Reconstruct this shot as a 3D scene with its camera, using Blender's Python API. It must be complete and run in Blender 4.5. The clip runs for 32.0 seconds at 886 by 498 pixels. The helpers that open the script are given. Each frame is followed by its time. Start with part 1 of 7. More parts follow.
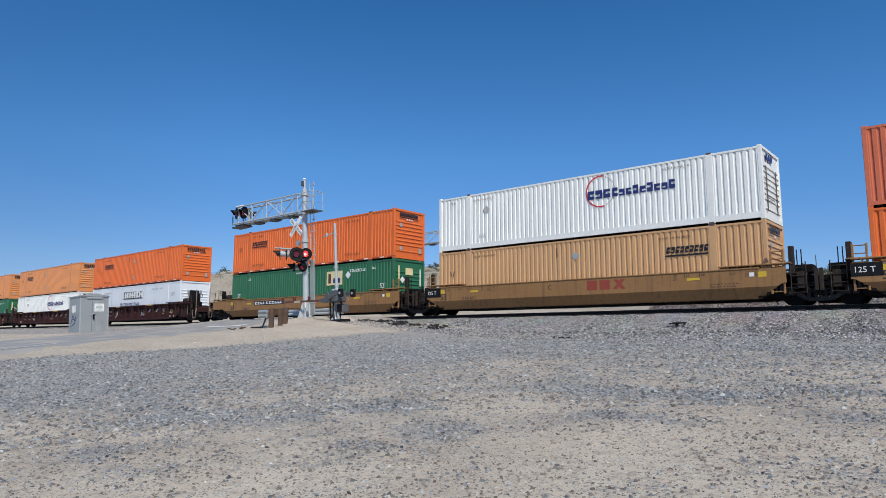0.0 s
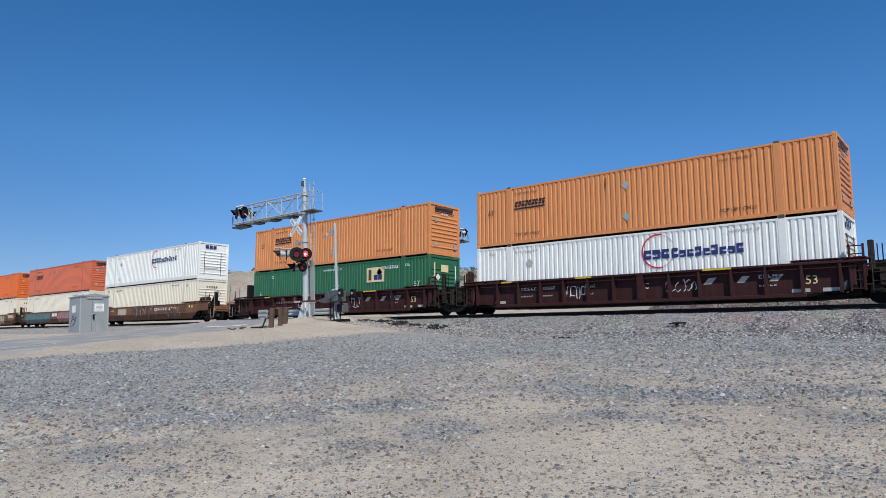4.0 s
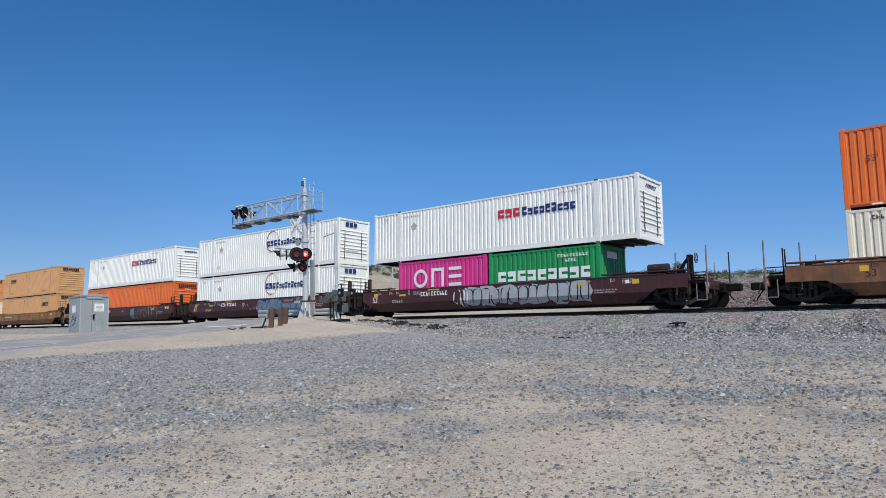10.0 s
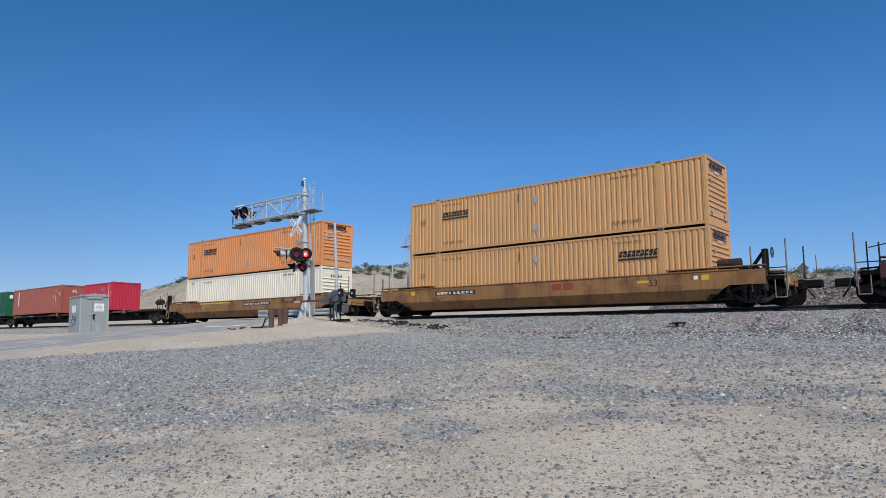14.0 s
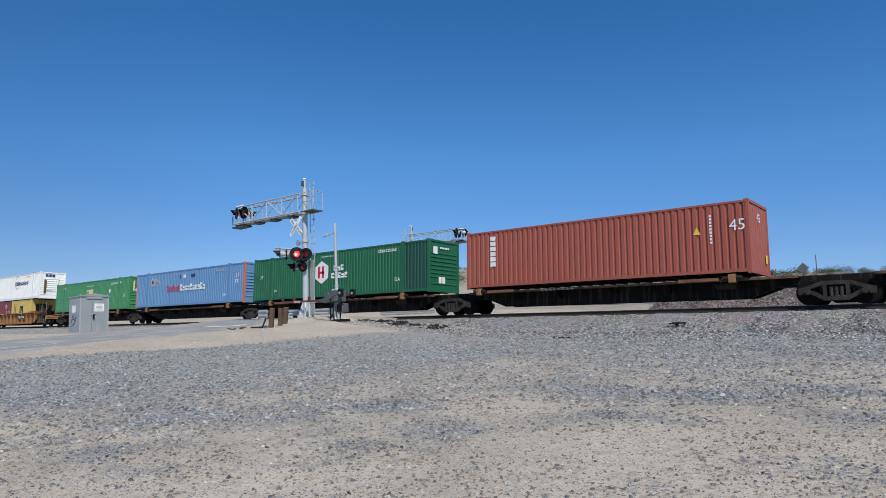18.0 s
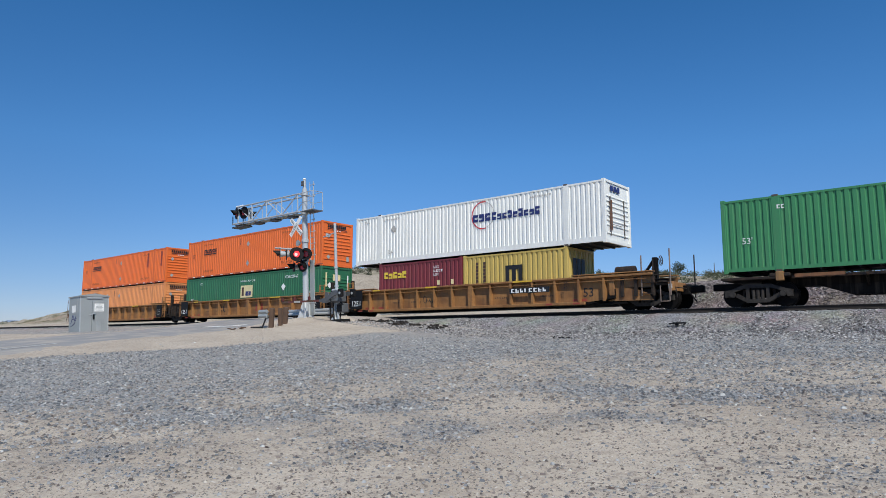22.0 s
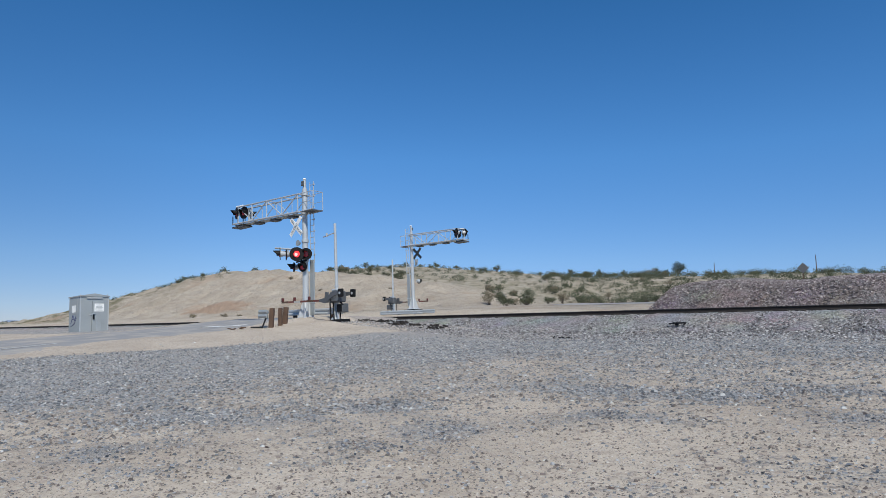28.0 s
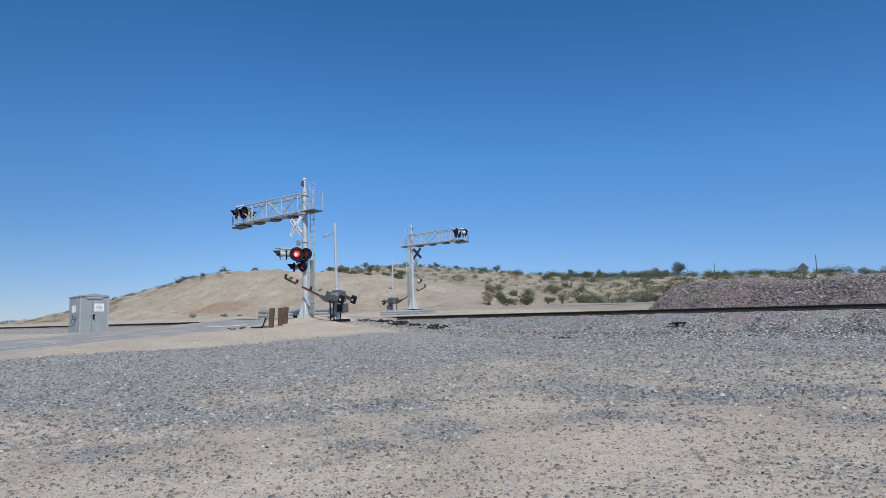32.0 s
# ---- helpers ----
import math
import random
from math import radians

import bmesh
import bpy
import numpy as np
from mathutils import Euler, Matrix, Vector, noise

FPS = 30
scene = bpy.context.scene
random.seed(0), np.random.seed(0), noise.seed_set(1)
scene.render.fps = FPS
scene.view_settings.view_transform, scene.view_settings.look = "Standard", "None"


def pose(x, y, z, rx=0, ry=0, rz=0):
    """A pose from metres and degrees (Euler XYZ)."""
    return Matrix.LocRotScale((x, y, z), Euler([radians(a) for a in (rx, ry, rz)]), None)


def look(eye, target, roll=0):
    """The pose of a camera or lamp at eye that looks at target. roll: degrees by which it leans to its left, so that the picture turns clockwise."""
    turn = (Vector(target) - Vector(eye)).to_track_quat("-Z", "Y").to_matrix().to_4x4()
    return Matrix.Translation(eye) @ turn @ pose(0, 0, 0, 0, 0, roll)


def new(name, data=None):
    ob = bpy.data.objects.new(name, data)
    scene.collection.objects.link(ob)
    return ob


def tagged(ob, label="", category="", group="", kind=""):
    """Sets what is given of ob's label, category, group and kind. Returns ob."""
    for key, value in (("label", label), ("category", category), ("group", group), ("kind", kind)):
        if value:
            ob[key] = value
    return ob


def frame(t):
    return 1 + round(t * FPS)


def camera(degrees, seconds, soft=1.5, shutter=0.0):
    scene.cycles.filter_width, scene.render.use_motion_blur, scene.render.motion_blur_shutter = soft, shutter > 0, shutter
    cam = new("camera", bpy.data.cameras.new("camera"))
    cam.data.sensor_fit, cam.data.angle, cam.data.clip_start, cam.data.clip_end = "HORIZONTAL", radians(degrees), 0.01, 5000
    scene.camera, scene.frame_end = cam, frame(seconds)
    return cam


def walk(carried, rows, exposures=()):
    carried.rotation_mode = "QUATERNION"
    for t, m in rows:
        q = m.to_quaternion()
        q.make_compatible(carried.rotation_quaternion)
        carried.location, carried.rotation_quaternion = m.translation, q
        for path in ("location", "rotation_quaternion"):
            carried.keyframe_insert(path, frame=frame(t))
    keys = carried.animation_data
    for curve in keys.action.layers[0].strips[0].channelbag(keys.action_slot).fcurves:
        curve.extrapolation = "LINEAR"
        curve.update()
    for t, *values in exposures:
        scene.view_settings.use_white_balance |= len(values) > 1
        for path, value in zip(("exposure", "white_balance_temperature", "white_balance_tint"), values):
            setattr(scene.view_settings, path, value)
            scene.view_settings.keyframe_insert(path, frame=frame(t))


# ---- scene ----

# the track runs along x; the camera stands on a tripod south of it
EYE = (0.0, 0.0, 1.5)
HEADING, TILT = radians(-40.07), radians(7.55)
AIM = (EYE[0] + math.sin(HEADING) * math.cos(TILT), EYE[1] + math.cos(HEADING) * math.cos(TILT), EYE[2] + math.sin(TILT))
cam = camera(67.4, 32.0, soft=0.6)
walk(cam, [(0.0, look(EYE, AIM)), (32.0, look(EYE, AIM))], [(0.0, -0.04, 6300, 6), (32.0, -0.04, 6300, 6)])

# ---- daylight ----
SUN_AZ, SUN_EL = radians(-34.0), radians(47.0)   # from +x towards -y, above the horizon
SUN_DIR = Vector((math.cos(SUN_AZ) * math.cos(SUN_EL), math.sin(SUN_AZ) * math.cos(SUN_EL), math.sin(SUN_EL)))
world = bpy.data.worlds.new("desert_sky")
scene.world = world
world.use_nodes = True
wn = world.node_tree.nodes
wl = world.node_tree.links
wn.clear()
sky = wn.new("ShaderNodeTexSky")
sky.sky_type = "NISHITA"
sky.sun_disc = False
sky.sun_elevation = SUN_EL
sky.sun_rotation = math.pi / 2 - SUN_AZ
sky.altitude = 700
sky.air_density, sky.dust_density, sky.ozone_density = 0.9, 0.1, 2.0
bg = wn.new("ShaderNodeBackground")
bg.inputs["Strength"].default_value = 0.108
wo = wn.new("ShaderNodeOutputWorld")
deep = wn.new("ShaderNodeHueSaturation")      # the clear desert air
deep.inputs["Hue"].default_value, deep.inputs["Saturation"].default_value = 0.506, 1.2
wl.new(sky.outputs[0], deep.inputs["Color"])
even = wn.new("ShaderNodeMix")                # fine dust evens the blue out
even.data_type = "RGBA"
even.inputs[0].default_value, even.inputs[7].default_value = 0.3, (0.5, 2.3, 6.4, 1)
wl.new(deep.outputs[0], even.inputs[6])
rise = wn.new("ShaderNodeSeparateXYZ")        # deeper blue with height
at = wn.new("ShaderNodeTexCoord")
wl.new(at.outputs["Generated"], rise.inputs[0])
depth = wn.new("ShaderNodeValToRGB")
depth.color_ramp.elements[0].position, depth.color_ramp.elements[0].color = 0.0, (0.88, 0.82, 0.99, 1)
depth.color_ramp.elements[1].position, depth.color_ramp.elements[1].color = 0.48, (0.60, 0.83, 0.87, 1)
mid = depth.color_ramp.elements.new(0.26)
mid.color = (0.95, 1.10, 1.12, 1)
low_sky = depth.color_ramp.elements.new(0.11)
low_sky.color = (1.0, 1.0, 1.05, 1)
wl.new(rise.outputs[2], depth.inputs[0])
clear = wn.new("ShaderNodeMix")
clear.data_type, clear.blend_type = "RGBA", "MULTIPLY"
clear.inputs[0].default_value = 1.0
wl.new(even.outputs[2], clear.inputs[6])
wl.new(depth.outputs[0], clear.inputs[7])
west = wn.new("ShaderNodeMapRange")           # and deeper away from the sun
west.interpolation_type = "SMOOTHSTEP"
west.inputs[1].default_value, west.inputs[2].default_value, west.inputs[3].default_value, west.inputs[4].default_value = -1.0, -0.78, 0.82, 1.0
wl.new(rise.outputs[0], west.inputs[0])
away = wn.new("ShaderNodeVectorMath")
away.operation = "SCALE"
wl.new(clear.outputs[2], away.inputs[0])
wl.new(west.outputs[0], away.inputs["Scale"])
wl.new(away.outputs[0], bg.inputs[0])
wl.new(bg.outputs[0], wo.inputs[0])
sun = new("sun", bpy.data.lights.new("sun", "SUN"))
sun.data.energy, sun.data.angle, sun.data.color = 4.4, radians(0.53), (1.0, 0.94, 0.85)
sun.matrix_world = look(SUN_DIR * 50, (0, 0, 0))

RAIL, YC = 2.65, 28.0          # height of the rail heads, middle of the track


# ---- materials ----
def mat(name, rgb, rough=0.6, metal=0.0, vary=0.15, scale=3.0, fine=40.0, bump=0.0, second=None, mix_at=0.5, streaks=0.0, dirt=(0.25, 0.2, 0.15), spec=0.5):
    """A surface with blotches and grain; second: another colour in patches; streaks: dirt running down."""
    m = bpy.data.materials.new(name)
    m.use_nodes = True
    n, l = m.node_tree.nodes, m.node_tree.links
    b = n["Principled BSDF"]
    b.inputs["Roughness"].default_value, b.inputs["Metallic"].default_value = rough, metal
    b.inputs["Specular IOR Level"].default_value = spec
    tc = n.new("ShaderNodeTexCoord")
    big, small = n.new("ShaderNodeTexNoise"), n.new("ShaderNodeTexNoise")
    big.inputs["Scale"].default_value, small.inputs["Scale"].default_value = scale, fine
    big.inputs["Detail"].default_value, small.inputs["Detail"].default_value = 6, 3
    l.new(tc.outputs["Object"], big.inputs["Vector"])
    l.new(tc.outputs["Object"], small.inputs["Vector"])
    add = n.new("ShaderNodeMath"); add.operation = "ADD"
    l.new(big.outputs[0], add.inputs[0]); l.new(small.outputs[0], add.inputs[1])
    ramp = n.new("ShaderNodeMapRange")
    ramp.inputs[1].default_value, ramp.inputs[2].default_value = 0.6, 1.4
    ramp.inputs[3].default_value, ramp.inputs[4].default_value = 1 - vary, 1 + vary
    l.new(add.outputs[0], ramp.inputs[0])
    mul = n.new("ShaderNodeVectorMath"); mul.operation = "SCALE"
    mul.inputs[0].default_value = rgb
    l.new(ramp.outputs[0], mul.inputs["Scale"])
    out = mul.outputs[0]
    if second:
        mx = n.new("ShaderNodeMix"); mx.data_type = "RGBA"
        r2 = n.new("ShaderNodeMapRange")
        r2.inputs[1].default_value, r2.inputs[2].default_value = mix_at - 0.08, mix_at + 0.08
        n3 = n.new("ShaderNodeTexNoise"); n3.inputs["Scale"].default_value = scale * 1.7; n3.inputs["Detail"].default_value = 8
        l.new(tc.outputs["Object"], n3.inputs["Vector"])
        l.new(n3.outputs[0], r2.inputs[0]); l.new(r2.outputs[0], mx.inputs[0])
        l.new(out, mx.inputs[6]); mx.inputs[7].default_value = (*second, 1)
        out = mx.outputs[2]
    if streaks:
        mp = n.new("ShaderNodeMapping"); mp.inputs["Scale"].default_value = (3.0, 3.0, 0.22)
        n4 = n.new("ShaderNodeTexNoise"); n4.inputs["Scale"].default_value = 2.2; n4.inputs["Detail"].default_value = 7
        l.new(tc.outputs["Object"], mp.inputs[0]); l.new(mp.outputs[0], n4.inputs["Vector"])
        r3 = n.new("ShaderNodeMapRange")
        r3.inputs[1].default_value, r3.inputs[2].default_value, r3.inputs[4].default_value = 0.5, 0.8, streaks
        l.new(n4.outputs[0], r3.inputs[0])
        mx = n.new("ShaderNodeMix"); mx.data_type = "RGBA"
        l.new(r3.outputs[0], mx.inputs[0]); l.new(out, mx.inputs[6]); mx.inputs[7].default_value = (*dirt, 1)
        out = mx.outputs[2]
    l.new(out, b.inputs["Base Color"])
    if bump:
        bp = n.new("ShaderNodeBump"); bp.inputs["Strength"].default_value, bp.inputs["Distance"].default_value = bump, 0.02
        l.new(small.outputs[0], bp.inputs["Height"]); l.new(bp.outputs[0], b.inputs["Normal"])
    return m


def paint(name, rgb, streaks=0.25, rough=0.5, vary=0.07, dirt=(0.2, 0.16, 0.12), **k):
    return mat(name, rgb, rough, 0, vary, 0.6, 9.0, 0.05, streaks=streaks, dirt=dirt, **k)


def per_piece(name, low, high, rough=0.9, mid=None, late=None):
    """Loose pieces in one mesh, each of its own tone."""
    m = bpy.data.materials.new(name)
    m.use_nodes = True
    n, l = m.node_tree.nodes, m.node_tree.links
    g = n.new("ShaderNodeNewGeometry")
    r = n.new("ShaderNodeValToRGB")
    r.color_ramp.elements[0].color, r.color_ramp.elements[1].color = (*low, 1), (*high, 1)
    if mid:
        e = r.color_ramp.elements.new(0.55); e.color = (*mid, 1)
    if late:
        e = r.color_ramp.elements.new(late[0]); e.color = (*late[1], 1)
    l.new(g.outputs["Random Per Island"], r.inputs[0])
    l.new(r.outputs[0], n["Principled BSDF"].inputs["Base Color"])
    n["Principled BSDF"].inputs["Roughness"].default_value = rough
    return m


M = {
    "white": paint("white_paint", (0.80, 0.80, 0.765), 0.22, dirt=(0.42, 0.40, 0.36)),
    "white_clean": paint("smooth_white_panel", (0.74, 0.76, 0.78), 0.06, 0.35),
    "cream": paint("cream_paint", (0.76, 0.70, 0.57), 0.22, dirt=(0.36, 0.30, 0.22)),
    "orange": paint("orange_paint", (0.70, 0.145, 0.026), 0.16, dirt=(0.30, 0.09, 0.04)),
    "faded_orange": paint("faded_orange_paint", (0.66, 0.26, 0.09), 0.2),
    "red_orange": paint("red_orange_paint", (0.58, 0.14, 0.065), 0.2),
    "tan": paint("tan_paint", (0.58, 0.335, 0.16), 0.2),
    "ochre": paint("ochre_paint", (0.58, 0.31, 0.125), 0.25),
    "green": paint("green_paint", (0.022, 0.13, 0.06), 0.15),
    "light_green": paint("lighter_green_paint", (0.05, 0.22, 0.09), 0.15),
    "bright_green": paint("bright_green_paint", (0.015, 0.25, 0.075), 0.1),
    "deep_green": paint("deep_green_paint", (0.012, 0.115, 0.05), 0.1),
    "teal_green": paint("darker_teal_green_paint", (0.008, 0.062, 0.04), 0.1),
    "magenta": paint("magenta_paint", (0.60, 0.035, 0.24), 0.1),
    "blue": paint("blue_paint", (0.12, 0.25, 0.45), 0.2),
    "red": paint("crimson_paint", (0.46, 0.02, 0.045), 0.15),
    "brick_red": paint("brown_red_paint", (0.33, 0.085, 0.055), 0.2),
    "maroon": paint("maroon_paint", (0.17, 0.025, 0.035), 0.2),
    "mustard": paint("mustard_paint", (0.52, 0.38, 0.10), 0.2),
    "under": mat("container_underside", (0.03, 0.03, 0.03), 0.8),
    "casting": mat("steel_casting", (0.10, 0.08, 0.07), 0.6, 0.3),
    "car_tan": paint("tan_car_paint", (0.28, 0.145, 0.052), 0.6, 0.65, 0.15, (0.10, 0.06, 0.035)),
    "car_ochre": paint("weathered_ochre_car_paint", (0.29, 0.14, 0.046), 0.6, 0.68, 0.18, (0.10, 0.055, 0.03), second=(0.19, 0.085, 0.03), mix_at=0.58),
    "car_brown": paint("rusty_brown_car_paint", (0.20, 0.085, 0.035), 0.7, 0.7, 0.25, (0.07, 0.04, 0.028), second=(0.13, 0.06, 0.03), mix_at=0.55),
    "car_maroon": paint("dark_maroon_car_paint", (0.055, 0.014, 0.015), 0.3, 0.55, 0.15, (0.09, 0.06, 0.05)),
    "car_plum": paint("brown_maroon_car_paint", (0.038, 0.0115, 0.0115), 0.35, 0.7, 0.15, (0.07, 0.042, 0.034), spec=0.25),
    "black_steel": mat("black_running_gear", (0.008, 0.007, 0.007), 0.75, 0.0, 0.3, 4, 30, spec=0.12),
    "grime": mat("greasy_steel", (0.032, 0.025, 0.021), 0.65, 0.15, 0.3, 4, 30, second=(0.085, 0.05, 0.034), mix_at=0.62, spec=0.2),
    "deck_dark": paint("dark_spine_paint", (0.010, 0.008, 0.0075), 0.3, 0.75, 0.2, spec=0.15),
    "yellow": paint("yellow_paint", (0.62, 0.40, 0.03), 0.2),
    "black": mat("black_lettering", (0.012, 0.012, 0.014), 0.5),
    "navy": mat("navy_lettering", (0.02, 0.03, 0.14), 0.5),
    "logo_red": mat("red_lettering", (0.55, 0.03, 0.045), 0.5),
    "logo_white": mat("white_lettering", (0.78, 0.78, 0.76), 0.5),
    "logo_yellow": mat("yellow_lettering", (0.75, 0.55, 0.06), 0.5),
    "logo_cream": mat("cream_square", (0.72, 0.62, 0.34), 0.5),
    "grey_mark": mat("grey_placard", (0.33, 0.36, 0.37), 0.5),
    "dark_mark": mat("faded_dark_lettering", (0.085, 0.045, 0.03), 0.6),
    "pale_mark": mat("pale_lettering", (0.45, 0.43, 0.40), 0.6),
    "brick_mark": mat("brick_red_lettering", (0.28, 0.05, 0.03), 0.6),
    "steel": mat("galvanised_steel", (0.44, 0.46, 0.475), 0.5, 0.2, 0.12, 2, 30),
    "alu": mat("bare_aluminium", (0.47, 0.49, 0.505), 0.45, 0.25, 0.12, 1.5, 25),
    "cabinet": mat("weathered_aluminium_sheet", (0.36, 0.38, 0.38), 0.5, 0.35, 0.10, 1.2, 20),
    "sign_black": mat("matt_black_housing", (0.009, 0.009, 0.010), 0.6, spec=0.2),
    "wood": mat("weathered_timber", (0.10, 0.06, 0.04), 0.9, 0, 0.3, 3, 40, 0.3),
    "side_frame": mat("dusty_cast_steel", (0.045, 0.04, 0.036), 0.75, 0.0, 0.3, 3, 25, second=(0.03, 0.026, 0.024), mix_at=0.5, spec=0.2),
    "machine": mat("dull_grey_machine", (0.10, 0.104, 0.11), 0.55, 0.2, 0.2, 3, 25),
    "rust": mat("rusted_rail", (0.016, 0.012, 0.010), 0.8, 0.0, 0.3, 3, 30),
    "rail_top": mat("worn_rail_head", (0.30, 0.29, 0.28), 0.35, 0.8),
    "tie": mat("creosoted_tie", (0.032, 0.026, 0.022), 0.9, 0, 0.3, 3, 30, 0.3),
    "asphalt": mat("sun_bleached_asphalt", (0.27, 0.26, 0.25), 0.9, 0, 0.12, 0.4, 30, 0.3, second=(0.37, 0.335, 0.29), mix_at=0.55),
    "line": mat("worn_white_line", (0.60, 0.60, 0.58), 0.8, 0, 0.2, 3, 30),
    "bush_leaf": per_piece("creosote_leaves", (0.035, 0.046, 0.024), (0.115, 0.125, 0.066), 0.8),
    "grey_leaf": per_piece("dry_scrub_twigs", (0.13, 0.115, 0.075), (0.26, 0.22, 0.15), 0.9),
    "tree_leaf": per_piece("dull_tree_leaves", (0.022, 0.034, 0.014), (0.07, 0.085, 0.035), 0.8),
    "bark": mat("grey_bark", (0.10, 0.08, 0.06), 0.9, 0, 0.3, 5, 40),
    "stone": per_piece("grey_ballast_stones", (0.10, 0.085, 0.08), (0.52, 0.50, 0.485), 0.85, (0.27, 0.262, 0.262)),
    "pebble": per_piece("mixed_pebbles", (0.065, 0.071, 0.08), (0.54, 0.53, 0.505), 0.9, (0.205, 0.211, 0.22), (0.94, (0.34, 0.343, 0.342))),
    "sand_stone": per_piece("tan_and_brown_pebbles", (0.09, 0.075, 0.068), (0.56, 0.51, 0.44), 0.9, (0.22, 0.188, 0.163), (0.94, (0.35, 0.31, 0.27))),
    "blue_chip": per_piece("blue_grey_stone_chips", (0.04, 0.045, 0.055), (0.30, 0.32, 0.35), 0.9, (0.12, 0.13, 0.15)),
    "dark_stone": per_piece("dark_reddish_stones", (0.09, 0.065, 0.06), (0.26, 0.22, 0.20), 0.9),
    "pile_stone": per_piece("brownish_ballast_stones", (0.15, 0.12, 0.115), (0.48, 0.43, 0.41), 0.9, (0.235, 0.195, 0.188)),
}


def glow(name, rgb, strength):
    m = bpy.data.materials.new(name)
    m.use_nodes = True
    b = m.node_tree.nodes["Principled BSDF"]
    b.inputs["Base Color"].default_value = (*rgb, 1)
    b.inputs["Emission Color"].default_value = (*rgb, 1)
    b.inputs["Emission Strength"].default_value = strength
    return m


M["red_lamp"] = glow("lit_red_lens", (1.0, 0.05, 0.06), 1.6)
M["red_dim"] = mat("unlit_red_lens", (0.50, 0.05, 0.06), 0.2)
M["red_core"] = glow("lit_red_hotspot", (1.0, 0.30, 0.28), 2.6)


# ---- mesh helpers ----
def mesh_of(bm, name, material):
    bmesh.ops.recalc_face_normals(bm, faces=bm.faces)
    me = bpy.data.meshes.new(name)
    bm.to_mesh(me)
    bm.free()
    me.materials.append(material)
    return me


def part(name, bm, material, parent, label=""):
    ob = new(name, mesh_of(bm, name, material) if isinstance(bm, bmesh.types.BMesh) else bm)
    ob.parent = parent
    if label:
        ob["label"] = label
    return ob


def thing(name, label, category, group="", at=None):
    ob = tagged(new(name), label, category, group)
    if at is not None:
        ob.matrix_basis = at
    return ob


def box(bm, x0, x1, y0, y1, z0, z1):
    v = [bm.verts.new((x, y, z)) for x in (x0, x1) for y in (y0, y1) for z in (z0, z1)]
    for f in ((0, 1, 3, 2), (4, 6, 7, 5), (0, 4, 5, 1), (2, 3, 7, 6), (0, 2, 6, 4), (1, 5, 7, 3)):
        bm.faces.new([v[i] for i in f])
    return bm


def boxed(*a):
    return box(bmesh.new(), *a)


def soft_box(x0, x1, y0, y1, z0, z1, r=0.01):
    bm = boxed(x0, x1, y0, y1, z0, z1)
    bmesh.ops.bevel(bm, geom=bm.edges[:], offset=r, segments=1, affect="EDGES")
    return bm


def prism(bm, outline, axis, a, b):
    """An outline of (u, v) pairs drawn out from a to b along axis; u, v are the other two axes in order."""
    def at(u, v, w):
        return {"x": (w, u, v), "y": (u, w, v), "z": (u, v, w)}[axis]
    p = [bm.verts.new(at(u, v, a)) for u, v in outline]
    q = [bm.verts.new(at(u, v, b)) for u, v in outline]
    bm.faces.new(p)
    bm.faces.new(q[::-1])
    k = len(p)
    for i in range(k):
        bm.faces.new((p[i], q[i], q[(i + 1) % k], p[(i + 1) % k]))
    return bm


def tube(bm, a, b, r, seg=8, r2=None):
    a, b = Vector(a), Vector(b)
    d = b - a
    m = Matrix.Translation((a + b) / 2) @ d.to_track_quat("Z", "Y").to_matrix().to_4x4()
    bmesh.ops.create_cone(bm, cap_ends=True, segments=seg, radius1=r, radius2=r if r2 is None else r2, depth=d.length, matrix=m)
    return bm


def tubed(*a, **k):
    return tube(bmesh.new(), *a, **k)


TEXTS = {}


def text_mesh(words, size, material):
    """Letters as a flat mesh in the x-z plane, read from -y, starting at x = 0."""
    key = (words, size, material.name)
    if key not in TEXTS:
        cu = bpy.data.curves.new("letters", "FONT")
        cu.body, cu.size, cu.extrude = words, size, 0.001
        cu.resolution_u = 2
        ob = new("letters", cu)
        me = bpy.data.meshes.new_from_object(ob.evaluated_get(bpy.context.evaluated_depsgraph_get()))
        bpy.data.objects.remove(ob)
        me.transform(Matrix.Rotation(math.pi / 2, 4, "X"))
        me.materials.clear()
        me.materials.append(material)
        TEXTS[key] = me
    return TEXTS[key]


def lettering(parent, words, x, y, z, size, material, stretch=1.0, name="marking"):
    ob = part(name, text_mesh(words, size, material), None, parent)
    ob.matrix_basis = Matrix.Translation((x, y, z)) @ Matrix.Diagonal((stretch, 1, 1, 1))
    return ob


